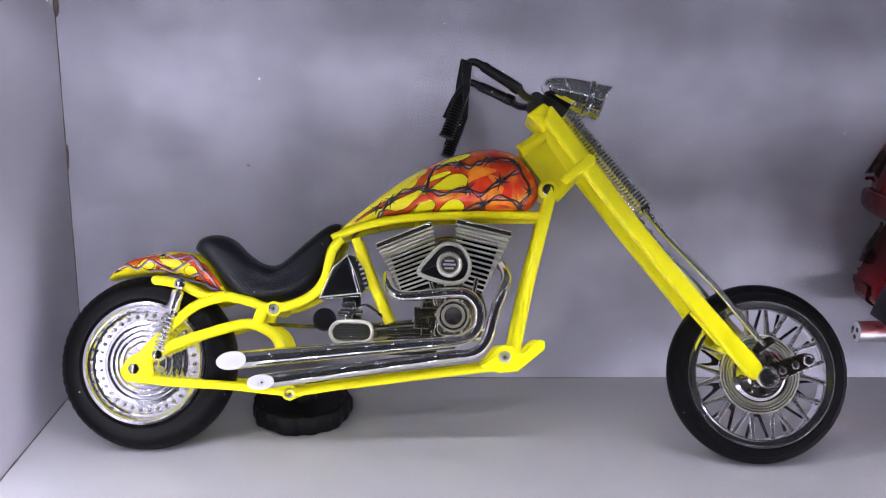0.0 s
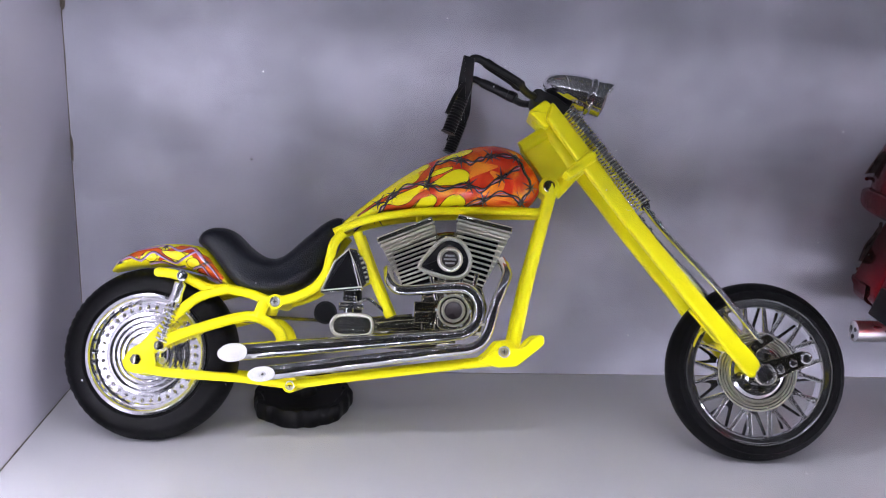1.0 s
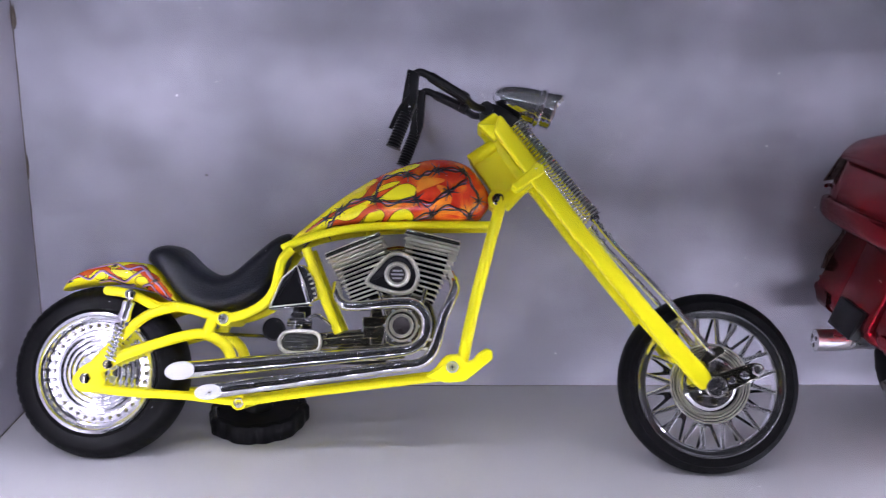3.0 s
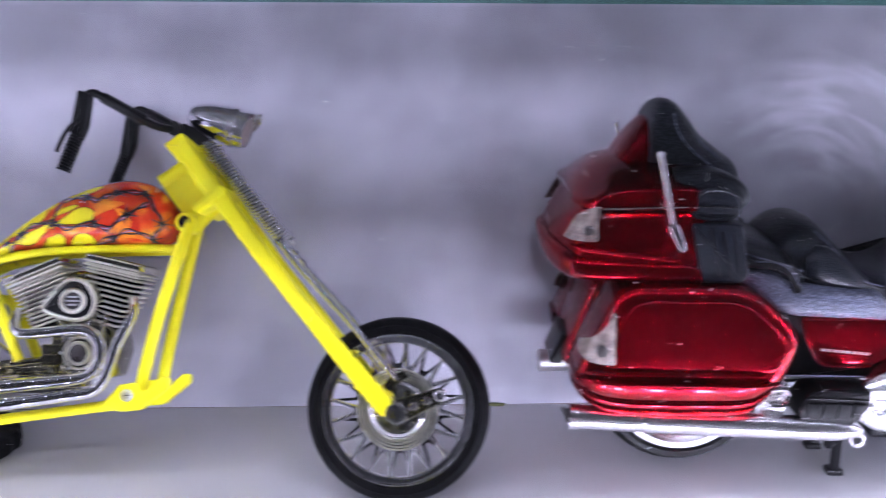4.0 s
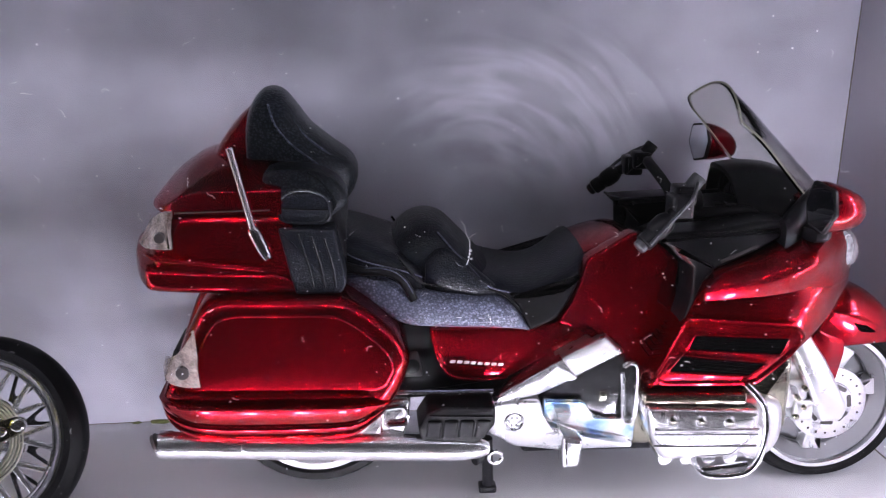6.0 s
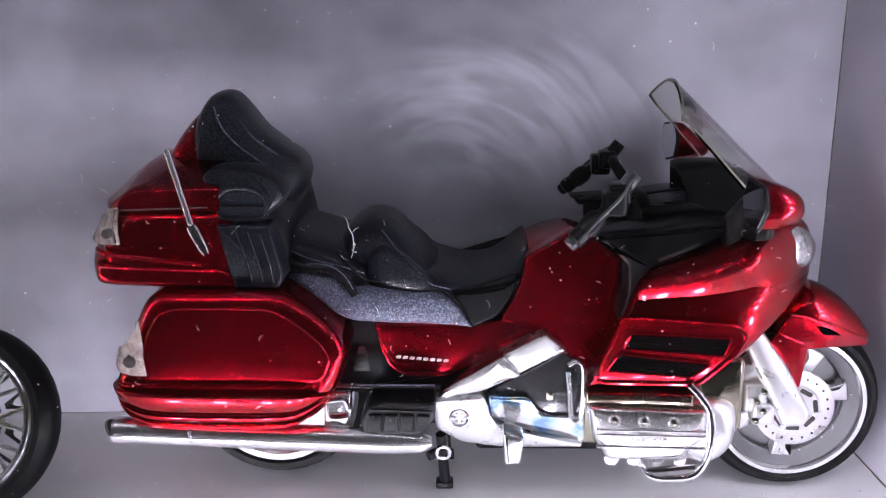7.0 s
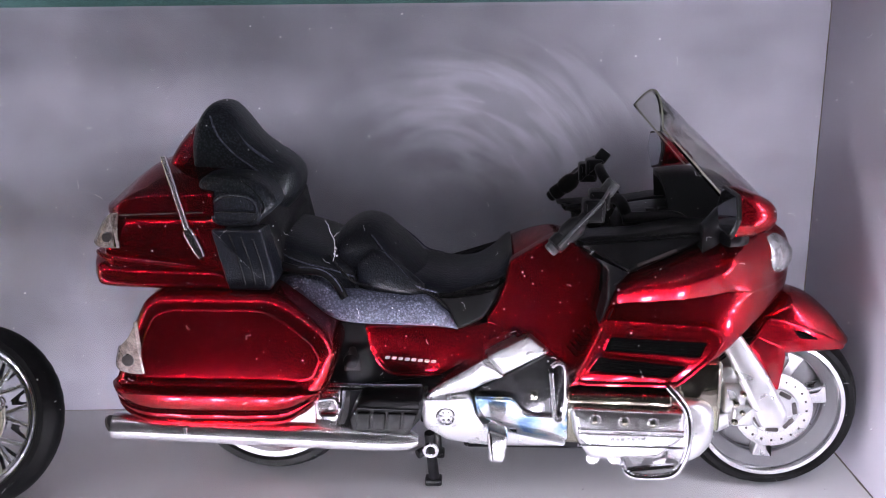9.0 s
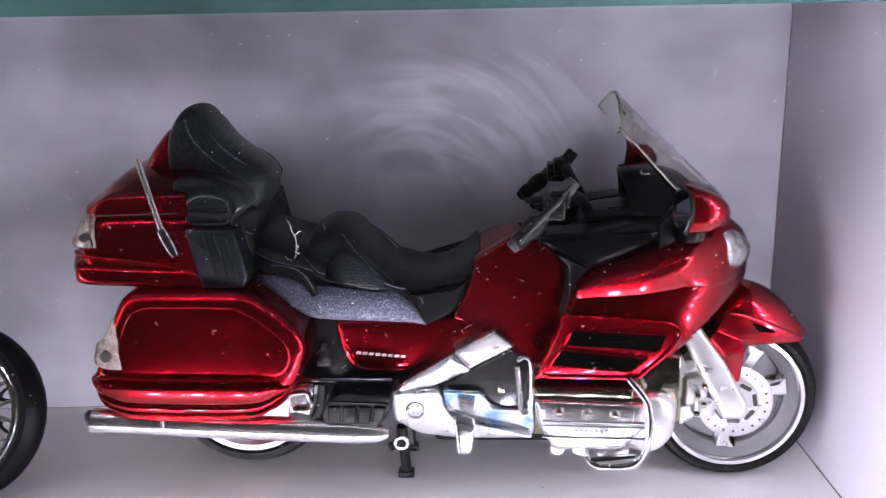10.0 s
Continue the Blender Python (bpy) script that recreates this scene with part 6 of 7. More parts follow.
part("lumbar_wing", loft([(32, 67, 77, 2.5, 17), (36, 66.4, 80.0, 4.5, 17.4), (41, 66, 78.2, 4.8, 18), (46.4, 65.4, 74, 4.2, 18.6), (51.2, 65, 70, 2.4, 19)], seg=24), M["leather"], tourer)
part("rider_seat", loft([(38, 60, 72, 17), (45, 60, 73, 20), (52, 60, 71.8, 21), (60, 58, 70.4, 21.4), (66, 58, 71.0, 21.2), (71, 61, 73.8, 20.8), (74.6, 66, 77.2, 20), (76.8, 70, 79.0, 17)], seg=36, power=2.8), M["fine_vinyl"], tourer, "black rider's seat")
for s in (1, -1):
    # Pale seam tubes carry the highlight of the stitched edges as colour.
    part("backrest_seam", tube([(-9.5, 15.2 * s, 118.8), (-7.8, 15.2 * s, 113.3), (-3.6, 15.2 * s, 108.1), (3.1, 15.2 * s, 102.8), (7.0, 15.2 * s, 98.0), (7.4, 15.2 * s, 93.2)], 0.3, seg=6), M["sheen_vinyl"], tourer, "backrest seam with its highlight painted pale")
    part("seat_seam", tube([(8.8, 19.6 * s, 80.0), (15.4, 21.4 * s, 77.4), (24.8, 21.6 * s, 75.0), (31.1, 20.6 * s, 72.6)], 0.24, seg=6), M["sheen_vinyl"], tourer, "seat seam with its highlight painted pale")
    part("seat_seam", tube([(35.6, 14 * s, 83.6), (40.6, 18.4 * s, 78.6), (45.6, 21.0 * s, 73.8), (49.4, 21.6 * s, 70.0), (55, 21.6 * s, 68.4)], 0.26, seg=6), M["sheen_vinyl"], tourer, "seat seam with its highlight painted pale")
    part("seat_piping", tube([(24, 20.8 * s, 79.4), (28, 21.4 * s, 74.0), (33, 21.2 * s, 70.4), (45, 21.6 * s, 69.6), (52.4, 21.8 * s, 68.2), (58, 21.8 * s, 63.6)], 0.4, seg=6), M["black"], tourer)

# middle: side covers, tank
part("frame_cover", plate(rounded([(16, 34.6), (20, 44), (24, 58), (60, 58), (60, 40.4), (50, 36.4), (30.7, 35.2)], 1.5), 17.6, -17.6, 1.0), M["black"], tourer, "black plastic side panel")
part("panel_boss", lathe([(2.6, 16), (2.2, 18.2), (0.1, 18.5)], 28.6, 45.2, 20), M["black"], tourer)
part("panel_recess", plate(rounded([(26.2, 42), (28.4, 49.8), (30.2, 49.8), (31.8, 42)], 1.0), 18.0, 17.0, 0.3), M["dark_spot"], tourer)
COVER = [(33.0, 57.4), (34.6, 50), (37.6, 44.6), (41.4, 41.6), (55.8, 41.6), (66, 47.2), (75.0, 52.6), (85.0, 54.8), (74, 59.4), (60, 57.6)]
for s in (1, -1):
    cover = part("side_cover", plate(rounded(COVER, 1.6), *two(s, 8, 19.6), 1.4, 4, dome=0.3 * s), M["red"], tourer, "glossy red side cover with small white mark")
    for k in range(8):
        part("mark_bar", plate(rounded([(39.5 + 1.95 * k, 47.8 - 0.17 * k), (40.9 + 1.95 * k, 47.65 - 0.17 * k), (40.5 + 1.95 * k, 46.85 - 0.17 * k), (39.1 + 1.95 * k, 47.0 - 0.17 * k)], 0.2, 2), *two(s, 19.7, 20.15), 0.08, 1), M["white_mark"], cover)
    part("cover_rim", tube([(34.0, 19.4 * s, 56.4), (36.2, 19.6 * s, 47.4), (41.4, 19.6 * s, 42.0), (55.6, 19.6 * s, 42.0)], 0.4, seg=6), M["red"], cover)
tank = part("fuel_tank", loft([(73.6, 56, 75.6, 15), (76, 55, 77.6, 19), (82, 51.6, 80.0, 21.6), (88.4, 48, 81.4, 22.6), (92.5, 45.2, 80.8, 22.8), (97, 45.2, 78.0, 22.8), (102, 52, 74.4, 22.6), (106, 61, 71, 20)], seg=56, power=3.1), M["red"], tourer, "red tank cover")
part("tank_side", plate(rounded([(69.0, 59.9), (72.6, 65.6), (74.8, 71.6), (76.0, 78.0), (88.4, 85.6), (95.0, 83.2), (102.0, 77.0), (101.6, 70.0), (98.6, 56.0), (94.2, 44.2), (86.6, 50.6), (77, 57.6)], 1.2), 23.3, 17, 1.3, 5), M["red"], tank, "flat red tank flank")
part("tank_fin", plate(rounded([(84.6, 54.4), (94.0, 43.6), (100.6, 54.8), (90, 58.5), (80, 58.8)], 1.0), 22.4, -22.4, 0.8), M["red"], tank)
part("tank_crease", tube([(70, 21.4, 59.4), (77, 22.8, 57.6), (86, 22.9, 54.2), (94, 22.8, 44.0)], 0.35, seg=6), M["red"], tank)
for k in range(8):
    part("louvre", tube([(92.6 + 1.05 * k, 23.6, 53.0 + 1.15 * k), (95.6 + 0.8 * k, 23.6, 49.2 + 1.5 * k)], 0.16, seg=5), M["recess_shade"], tank, "narrow dark louvre")
for s in (1, -1):
    part("cockpit_trim", plate(rounded([(91.6, 86.4), (98.0, 82.4), (102.6, 77.4), (104.0, 70.5), (106.4, 71.0), (108.4, 75.4), (114.5, 80.2), (104, 85.2)], 0.5), *two(s, 18, 23.6), 0.5), M["black"], tourer, "black trim beside the tank")
for s in (1, -1):
    part("neck_strip", plate(rounded([(97.6, 83.6), (102.4, 78.4), (102.6, 70.4), (99.2, 57.0), (101.2, 57.0), (104.2, 66.0), (105.6, 74.0), (108.6, 78.4)], 0.6), *two(s, 18, 33.0), 0.8), M["black"], tourer, "black strip between tank and fairing")
part("neck_filler", plate(rounded([(95, 48), (102, 76), (112, 81), (116, 70), (106, 50)], 1.0), 21.5, -21.5, 0.6), M["black"], tourer, "black panel between tank and fairing")

# fairing
SHELL = [(93.0, 43.6, 44.3, 44.8, 32.4), (97.0, 42.8, 53.2, 54.0, 33.4), (101.0, 42.3, 62.6, 63.6, 34.0), (104.2, 42.0, 69.0, 72.6, 34.4), (106.0, 41.9, 69.6, 76.0, 34.6), (112, 41.8, 70.0, 78.0, 35.0), (120, 42.2, 70.4, 80.2, 35.3), (125, 44.9, 70.8, 82.0, 35.4),
         (130.6, 47.9, 71.4, 84.2, 35.0), (136, 52.0, 71.8, 86.2, 33.8), (141, 57.0, 71.6, 87.2, 31.4), (146, 61.6, 71.4, 88.4, 27.8), (151, 65.0, 71.6, 87.4, 22.6), (155, 67.2, 72.0, 84.6, 16.8), (158, 69.4, 73.0, 80.6, 10.2), (159.8, 72.6, 74.0, 77.0, 3.6)]


def shell(rows):
    """The fairing: an upper and a lower bulge that meet in a crease, over the nose from side to side. Rows: u, lower edge, crease, upper edge, half width."""
    bm = bmesh.new()
    rings = []
    for u, wb, wc, wt, hw in spline(rows, 4):
        near = []
        sharp = 1.0 - min(max((u - 135.0) / 7.0, 0.0), 1.0)
        for k in range(17):
            q = k / 16
            v = hw - 0.17 * (wc - wb) * (1 - q) * hw / 35 - 2.6 * (max(0.0, 0.18 - q) / 0.18) ** 2 - 1.9 * sharp * (max(0.0, q - 0.72) / 0.28) ** 2 - 0.5 * hw / 35 * (2 * q - 1) ** 2
            near.append((max(v, 0.6), wb + (wc - wb) * q))
        for k in range(1, 17):
            q = (k / 16) ** 1.3
            d = max(0.0, 0.58 - q) * (wt - wc)
            v = hw + sharp * (1.7 - 0.33 * d - 0.012 * d * d) - 0.22 * hw * (max(0.0, q - 0.58) / 0.42) ** 1.9
            near.append((max(v, 0.6), wc + (wt - wc) * q))
        rings.append([P3(u, v, w) for v, w in near] + [P3(u, -v, w) for v, w in near[::-1]])
    return skin(bm, rings)


fairing = part("fairing", shell(SHELL), M["red"], tourer, "glossy red fairing with two vents on each side")
RIM = [(94.6, 46.4), (101.0, 64.4), (103.6, 64.6), (131.2, 62.4), (134.2, 59.8), (131.6, 54.0), (129.0, 51.0), (123.0, 44.6), (97, 45.0)]
VENTS = ([(103.4, 60.6), (130.4, 59.0), (128.8, 53.4), (101.6, 55.6)], [(100.6, 54.2), (125.6, 51.2), (120.8, 46.8), (97.4, 48.9)])
for s in (1, -1):
    part("vent_frame", tube([(u, (34.3 + 0.19 * (w - 55)) * s, w) for u, w in rounded(RIM, 2.0, 4) + [rounded(RIM, 2.0, 4)[0]]], 0.75, seg=8, smooth=False), M["red"], fairing)
    part("vent_face", plate(rounded(RIM, 2.0, 4), *two(s, 30.0, 34.3), 0.5, slope=(0.0, 0.19 * s)), M["red"], fairing)
    for vent in VENTS:
        # Solid near-black plate stands in for the shade of an open vent.
        hole = part("vent", plate(rounded(vent, 1.0), *two(s, 31.0, 34.55 + 0.19 * (np.mean([q[1] for q in vent]) - 55)), 0.2, slope=(0.0, 0.19 * s)), M["recess_shade"], fairing, "near-black vent plate with fine mesh, standing for a shaded opening")
        part("vent_rim", tube([(u, (34.7 + 0.19 * (w - 55)) * s, w) for u, w in rounded(vent, 1.0) + [rounded(vent, 1.0)[0]]], 0.42, seg=6, smooth=False), M["red"], hole)
        for k in range(5):
            a = np.array(vent[0]) * (1 - k / 5) + np.array(vent[3]) * k / 5
            b = np.array(vent[1]) * (1 - k / 5) + np.array(vent[2]) * k / 5
            c = a * 0.94 + b * 0.06 if k else a * 0.9 + b * 0.1
            part("slat", tube([(c[0], (34.65 + 0.19 * (c[1] - 55.8)) * s, c[1] - 0.8), (b[0] - 1.6, (34.65 + 0.19 * (b[1] - 55.8)) * s, b[1] - 0.8)], 0.10, seg=5), M["recess_shade"], hole)
    lamp = part("headlight", loft([(147.0, 76.4, 86.2, 3.2, 22.8 * s), (150.4, 74.0, 86.0, 5.9, 19.2 * s), (153.8, 73.8, 83.8, 6.0, 15.6 * s), (156.7, 75.0, 80.9, 4.3, 12.6 * s), (158.1, 77, 79.4, 1.5, 11.3 * s)], seg=28), M["lamp_glass"], tourer, "clear headlight lens in the nose")
    part("reflector", loft([(149.4, 77, 84, 2.4, 19.6 * s), (152.4, 76, 82.4, 4.0, 15.6 * s), (155.2, 76.6, 80, 2.6, 13 * s)], seg=20), M["satin"], lamp)
part("nose_trim", loft([(138, 84, 93.5, 25), (142.5, 84, 95.6, 22), (146.5, 84, 95.4, 17.6), (149.5, 84, 93.2, 13), (151.5, 84, 90, 8)], seg=36), M["red"], fairing)

# cockpit
dash = part("dashboard", loft([(98, 66, 76.5, 16), (104, 64, 77.5, 23), (112, 64, 78, 27), (122, 64, 79, 29.4), (131, 68, 84, 30), (137, 74, 91, 28), (141, 78, 94.4, 24)], seg=40, power=4), M["black"], tourer, "black moulded cockpit panel")


def hood_shape(s, t):
    """The hollow hood over the dials: an arch that opens towards the rider."""
    k = 1 - abs(s) ** 3
    return 117.5 + 5.5 * s * s + 21 * t + 2.5 * k * (1 - t), -3.0 + (15.0 + 2.5 * t) * s, 85.0 + (14.6 - 4.5 * t * t) * k + 4.0 * t


part("instrument_hood", sheet(hood_shape, 24, 8, 1.4, (0, 0, 1)), M["black"], dash, "black arched hood over the dials")
part("dial_face", plate(rounded([(126.0, 85.0), (129.0, 99.0), (130.6, 99.0), (129, 85)], 0.4), 4, -15, 0.4), M["recess_shade"], dash)
for v in (-10, -2):
    g = part("gauge", turned([(4.2, 0), (4.4, 0.5), (3.8, 1), (3.6, 0.7), (0.1, 0.7)], (127.4, v, 92.4), (125.6, v, 92.8), 26), M["black"], dash, "round dial")
    part("gauge_glass", turned([(3.5, 0), (3.4, 0.4), (0.1, 0.6)], (126.1, v, 92.7), (125.4, v, 92.8), 22), M["mirror_dark"], g)
part("console_edge", tube([(108.8, 13, 88.6), (116.1, 14, 89.0), (123.3, 14, 89.0), (126.6, 14.5, 87.0), (128.6, 15, 83.8), (130.0, 15, 79.3)], 1.7, seg=14), M["black"], dash, "rolled black edge of the console")
part("console_roll", loft([(107.5, 82, 85, 5, 1), (109.5, 80.5, 88.4, 9, 1), (114, 80, 89.6, 11, 1), (122, 80, 90.4, 12.5, 1), (128, 80, 89.6, 13, 1), (131, 81, 86, 12, 1)], seg=32, power=2.8), M["black"], dash, "padded black console")
for k in range(3):
    part("console_button", block(116 + 3.6 * k, 118.8 + 3.6 * k, 6.0, 9.4, 89.0 + 0.2 * k, 90.2 + 0.2 * k, 0.4), M["black"], dash)
for s in (1, -1):
    pod = part("dash_pod", plate(rounded([(93.0, 84.8), (98, 86.2), (110.9, 86.9), (122.2, 89.0), (131, 89.0), (133.4, 87.0), (124.1, 82.7), (106.1, 75.4), (102.8, 77.8), (98.8, 82.0)], 1.2), *two(s, 16, 27.6), 1.4, 4, slope=(0.0, -0.4 * s)), M["black"], dash, "black deck beside the console")
    part("pod_slot", plate(rounded([(110.6, 79.4), (121.6, 83.4), (122.0, 82.4), (111, 78.4)], 0.3), *two(s, 27.4, 28.9), 0.2, slope=(0.0, -0.4 * s)), M["dark_spot"], pod)
    part("pod_button", plate(rounded([(112.0, 84.8), (116.4, 85.4), (116.8, 83.4), (112.4, 82.8)], 0.6), *two(s, 26.2, 27.4), 0.3, slope=(0.0, -0.4 * s)), M["black"], pod)
    part("inner_wall", loft([(128, 80, 90, 3, 27.5 * s), (132, 80, 94, 3.4, 26 * s), (136.5, 82, 97.2, 3, 23.0 * s), (141, 86, 97.4, 2.6, 19 * s)], seg=20, power=3), M["black"], dash)


def screen_shape(s, t):
    """The windshield: leaning back, bowed forward in the middle, its upper corners rounded."""
    k = s * s
    return 152.0 - 32.0 * t - (13.0 - 11.5 * t) * k - 1.2 * t * (1 - s), -2.0 + (25.0 - 7.0 * max(0.0, (t - 0.72) / 0.28) ** 2.4) * s, 92.0 + 31.6 * t - (7.4 + 1.6 * s) * t * k


screen = part("windshield", sheet(screen_shape, 28, 16, 0.9, (0.8, 0, 0.6)), M["screen"], tourer, "clear curved windshield")
screen.visible_shadow = False
edge = [screen_shape(-1, j / 16) for j in range(17)] + [screen_shape(-1 + i / 10, 1) for i in range(1, 21)] + [screen_shape(1, 1 - j / 16) for j in range(1, 17)]
part("screen_edge", tube(edge, 0.30, seg=6, smooth=False), M["edge_glass"], screen, "smoky edge of the windshield")
FACET = [(-0.6, 1.0), (0.75, 0.8), (1.0, -0.1), (0.35, -1.0), (-0.7, -0.75), (-1.0, 0.15)]
HEX = rounded(FACET, 0.14, 4)
for s, v0, du, dw in ((1, 37.6, 1.8, 0.0), (-1, -34.0, -5.0, 5.2)):
    shape, soft_shape = [(v * s, w) for v, w in HEX], [(v * s, w) for v, w in rounded(FACET, 0.42, 4)]
    mir = part("mirror", prism(soft_shape, [(130.6 + du, v0, 96.0 + dw, 5.7, 6.7), (132.4 + du, v0, 96.0 + dw, 6.1, 6.9), (135 + du, v0 + 0.2 * s, 95.7 + dw, 6.3, 6.6), (138 + du, v0 + 0.2 * s, 95.2 + dw, 6.0, 5.9), (140.6 + du, v0, 94.7 + dw, 5.1, 4.9), (142.6 + du, v0 - 0.4 * s, 94.2 + dw, 3.6, 3.5), (143.7 + du, v0 - 0.7 * s, 94.0 + dw, 1.8, 1.9), (144.0 + du, v0 - s, 93.9 + dw, 0.3, 0.3)]), M["red"], tourer, "red mirror housing with grey glass")
    part("mirror_rim", prism(shape, [(130.0 + du, v0, 96.0 + dw, 5.6, 6.7), (130.7 + du, v0, 96.0 + dw, 5.7, 6.8)], 2), M["black"], mir)
    part("mirror_glass", prism(shape, [(129.7 + du, v0, 96.0 + dw, 4.9, 6.0), (130.1 + du, v0, 96.0 + dw, 4.9, 6.0)], 2), M["mirror"], mir)
    part("mirror_stem", loft([(134 + du, 85, 88.6 + dw, 3, v0 - 7 * s), (137 + du, 85, 89.4 + dw, 4, v0 - 7 * s), (140 + du, 85, 89 + dw, 3, v0 - 8 * s)], seg=24, power=3.2), M["black"], mir, "black foot of the mirror")
    pivot = P3(135 + du, v0, 0)
    mir.matrix_basis = Matrix.Translation(pivot) @ Matrix.Rotation(radians(17), 4, "Z") @ Matrix.Translation(-pivot)

# handlebars
for s, v0, du, dw in ((1, 34.6, 0.0, 0.0), (-1, -37.5, 4.6, -0.8)):
    bar = part("handlebar", tube([(87.6 + du, v0, 85.6 + dw), (94.6 + du, v0 - 2.5 * s, 91.6 + dw), (101 + du, v0 - 8 * s, 96.4 + dw), (106.5, v0 - 16 * s, 95), (110.5, v0 - 24 * s, 88), (112, v0 - 28 * s, 80)], 1.7, seg=12), M["black"], tourer, "black handlebar with grey lever")
    part("grip", turned([(1.8, 0), (2.5, 0.05), (2.5, 0.3), (2.2, 0.36), (2.9, 0.5), (2.9, 0.8), (2.2, 0.95), (1.7, 1)], (87.4 + du, v0, 85.4 + dw), (95.0 + du, v0 - 2.6 * s, 92.0 + dw), 16), M["black"], bar)
    part("bar_end", turned([(1.5, 0), (1.9, 0.2), (1.9, 0.8), (1.2, 1)], (86.2 + du, v0 + 0.4 * s, 84.4 + dw), (87.8 + du, v0, 85.8 + dw), 16), M["chrome_dull" if s > 0 else "black"], bar)
    part("switch_cluster", join(block(95.4 + du, 101.4 + du, v0 - 9 * s, v0 - 2 * s, 91.4 + dw, 97.6 + dw, 1.0), block(97.4 + du, 103 + du, v0 - 12 * s, v0 - 5 * s, 94 + dw, 99.4 + dw, 1.0)), M["black"], bar)
    part("lever", tube([(102.6 + du, v0 - 5 * s, 100.6 + dw), (99.4 + du, v0 + 0.5 * s, 97.4 + dw), (94.2 + du, v0 + 2.4 * s, 92.6 + dw), (88.6 + du, v0 + 3.0 * s, 86.4 + dw)], 0.5, seg=8), M["chrome_dull"], bar, "dull grey lever")
    part("reservoir", turned([(2.0, 0), (2.1, 0.1), (2.1, 0.9), (1.8, 1)], (101.8 + du, v0 - 8 * s, 98.6 + dw), (104.2 + du, v0 - 8 * s, 101.8 + dw), 16), M["chrome_dull" if s > 0 else "black"], bar)

# engine and lower parts
FLANK = [(149.0, 52.2), (151.8, 58.8), (157.2, 58.1), (164.2, 55.8), (170.0, 52.9), (175.4, 50.0), (175.2, 48.5), (164.8, 47.8), (157.0, 47.0), (149.0, 47.4)]
STAY = [(146.5, 48.5), (149.5, 53.0), (157.6, 49.6), (158.6, 46.0), (158.2, 38.9), (157.8, 31.6), (155.7, 32.0), (151.6, 41.1)]
engine = part("engine", plate(rounded([(50, 34), (58, 40), (92, 44), (128, 42), (130, 20), (100, 17), (66, 19), (54, 22)], 2), 15, -15, 1.5), M["dark_chrome"], tourer, "chrome flat-six engine")
for s in (1, -1):
    case = part("clutch_case", plate(rounded([(49.6, 36.6), (64.2, 37.6), (65.8, 33.0), (66.6, 28.6), (76.6, 24.2), (93.4, 21.2), (93.0, 19.6), (70.6, 19.4), (58.0, 21.2), (50.6, 26)], 1.4), *two(s, 12, 23.2), 1.3, 4, dome=0.4 * s, slope=(0.0, 0.20 * s)), M["satin"], engine, "bright silver crankcase cover")
    hub = part("case_ring", lathe([(3.0, 23.4 * s), (3.0, 24.6 * s), (2.6, 24.8 * s), (2.2, 24.5 * s), (2.0, 24.2 * s), (0.1, 24.2 * s)], 57.4, 30.4, 28), M["engine_chrome"], case, "round cover with small bolts")
    for su, sw, a in ring_of(6, 1.5, 57.4, 30.4):
        part("bolt", lathe([(0.42, 24.0 * s), (0.4, 24.8 * s), (0.05, 24.9 * s)], su, sw, 8), M["engine_chrome"], hub)
    for k in range(3):
        part("rivet", lathe([(0.6, 23.4 * s), (0.5, 24.7 * s), (0.1, 24.8 * s)], 52.6 + 4.2 * k, 34.2 + 0.2 * k, 10), M["engine_chrome"], case)
    part("case_slot", plate(rounded([(52.4, 35.6), (62.0, 36.4), (62.2, 35.7), (52.6, 34.9)], 0.3), *two(s, 23.0, 24.8), 0.1), M["dark_spot"], case)
    shield = part("pipe_shield", plate(rounded([(50.2, 34.8), (52.6, 38.6), (69.0, 49.6), (74.2, 44.0), (64.2, 38.6)], 0.9), *two(s, 14, 25.2), 0.9, 4, dome=0.3 * s, slope=(0.0, 0.21 * s)), M["engine_chrome"], tourer, "slanted chrome shield")
    part("shield_end", plate(rounded([(68.6, 49.4), (81.6, 57.0), (87.6, 51.8), (73.8, 43.8)], 0.9), *two(s, 14, 26.2), 0.9, 4, dome=0.3 * s, slope=(0.0, 0.17 * s)), M["satin"], shield, "brushed silver upper end")
    part("shield_band", plate(rounded([(67.6, 49.0), (69.8, 50.4), (74.6, 44.4), (72.6, 43.2)], 0.4), *two(s, 22, 26.9), 0.4, slope=(0.0, 0.15 * s)), M["engine_chrome"], shield)
    guard = part("heel_plate", plate(rounded([(65.4, 36.4), (88.2, 50.0), (94.0, 45.6), (94.0, 20.4), (76, 24.6), (66.4, 29.4)], 1.0), *two(s, 12, 20.6), 0.7, slope=(0.0, 0.06 * s)), M["plate_and_shade_dark"], tourer, "dark glossy plate with stained chrome lower half")
    part("stained_chrome", plate(rounded([(65.8, 36.4), (77.4, 36.0), (80.6, 31.2), (85, 29.6), (93.6, 30.0), (94.0, 20.6), (76.2, 24.6), (66.4, 29.2)], 1.2), *two(s, 18, 21.9), 0.9, 4, dome=0.2 * s, slope=(0.0, 0.21 * s)), M["stained"], guard, "blue and yellow stained chrome")
    part("plate_emblem", plate(rounded([(82.4, 37.6), (84.8, 37.8), (84.6, 34.6), (82.6, 34.4)], 0.4), *two(s, 20.4, 21.1), 0.2), M["dark_chrome"], guard)
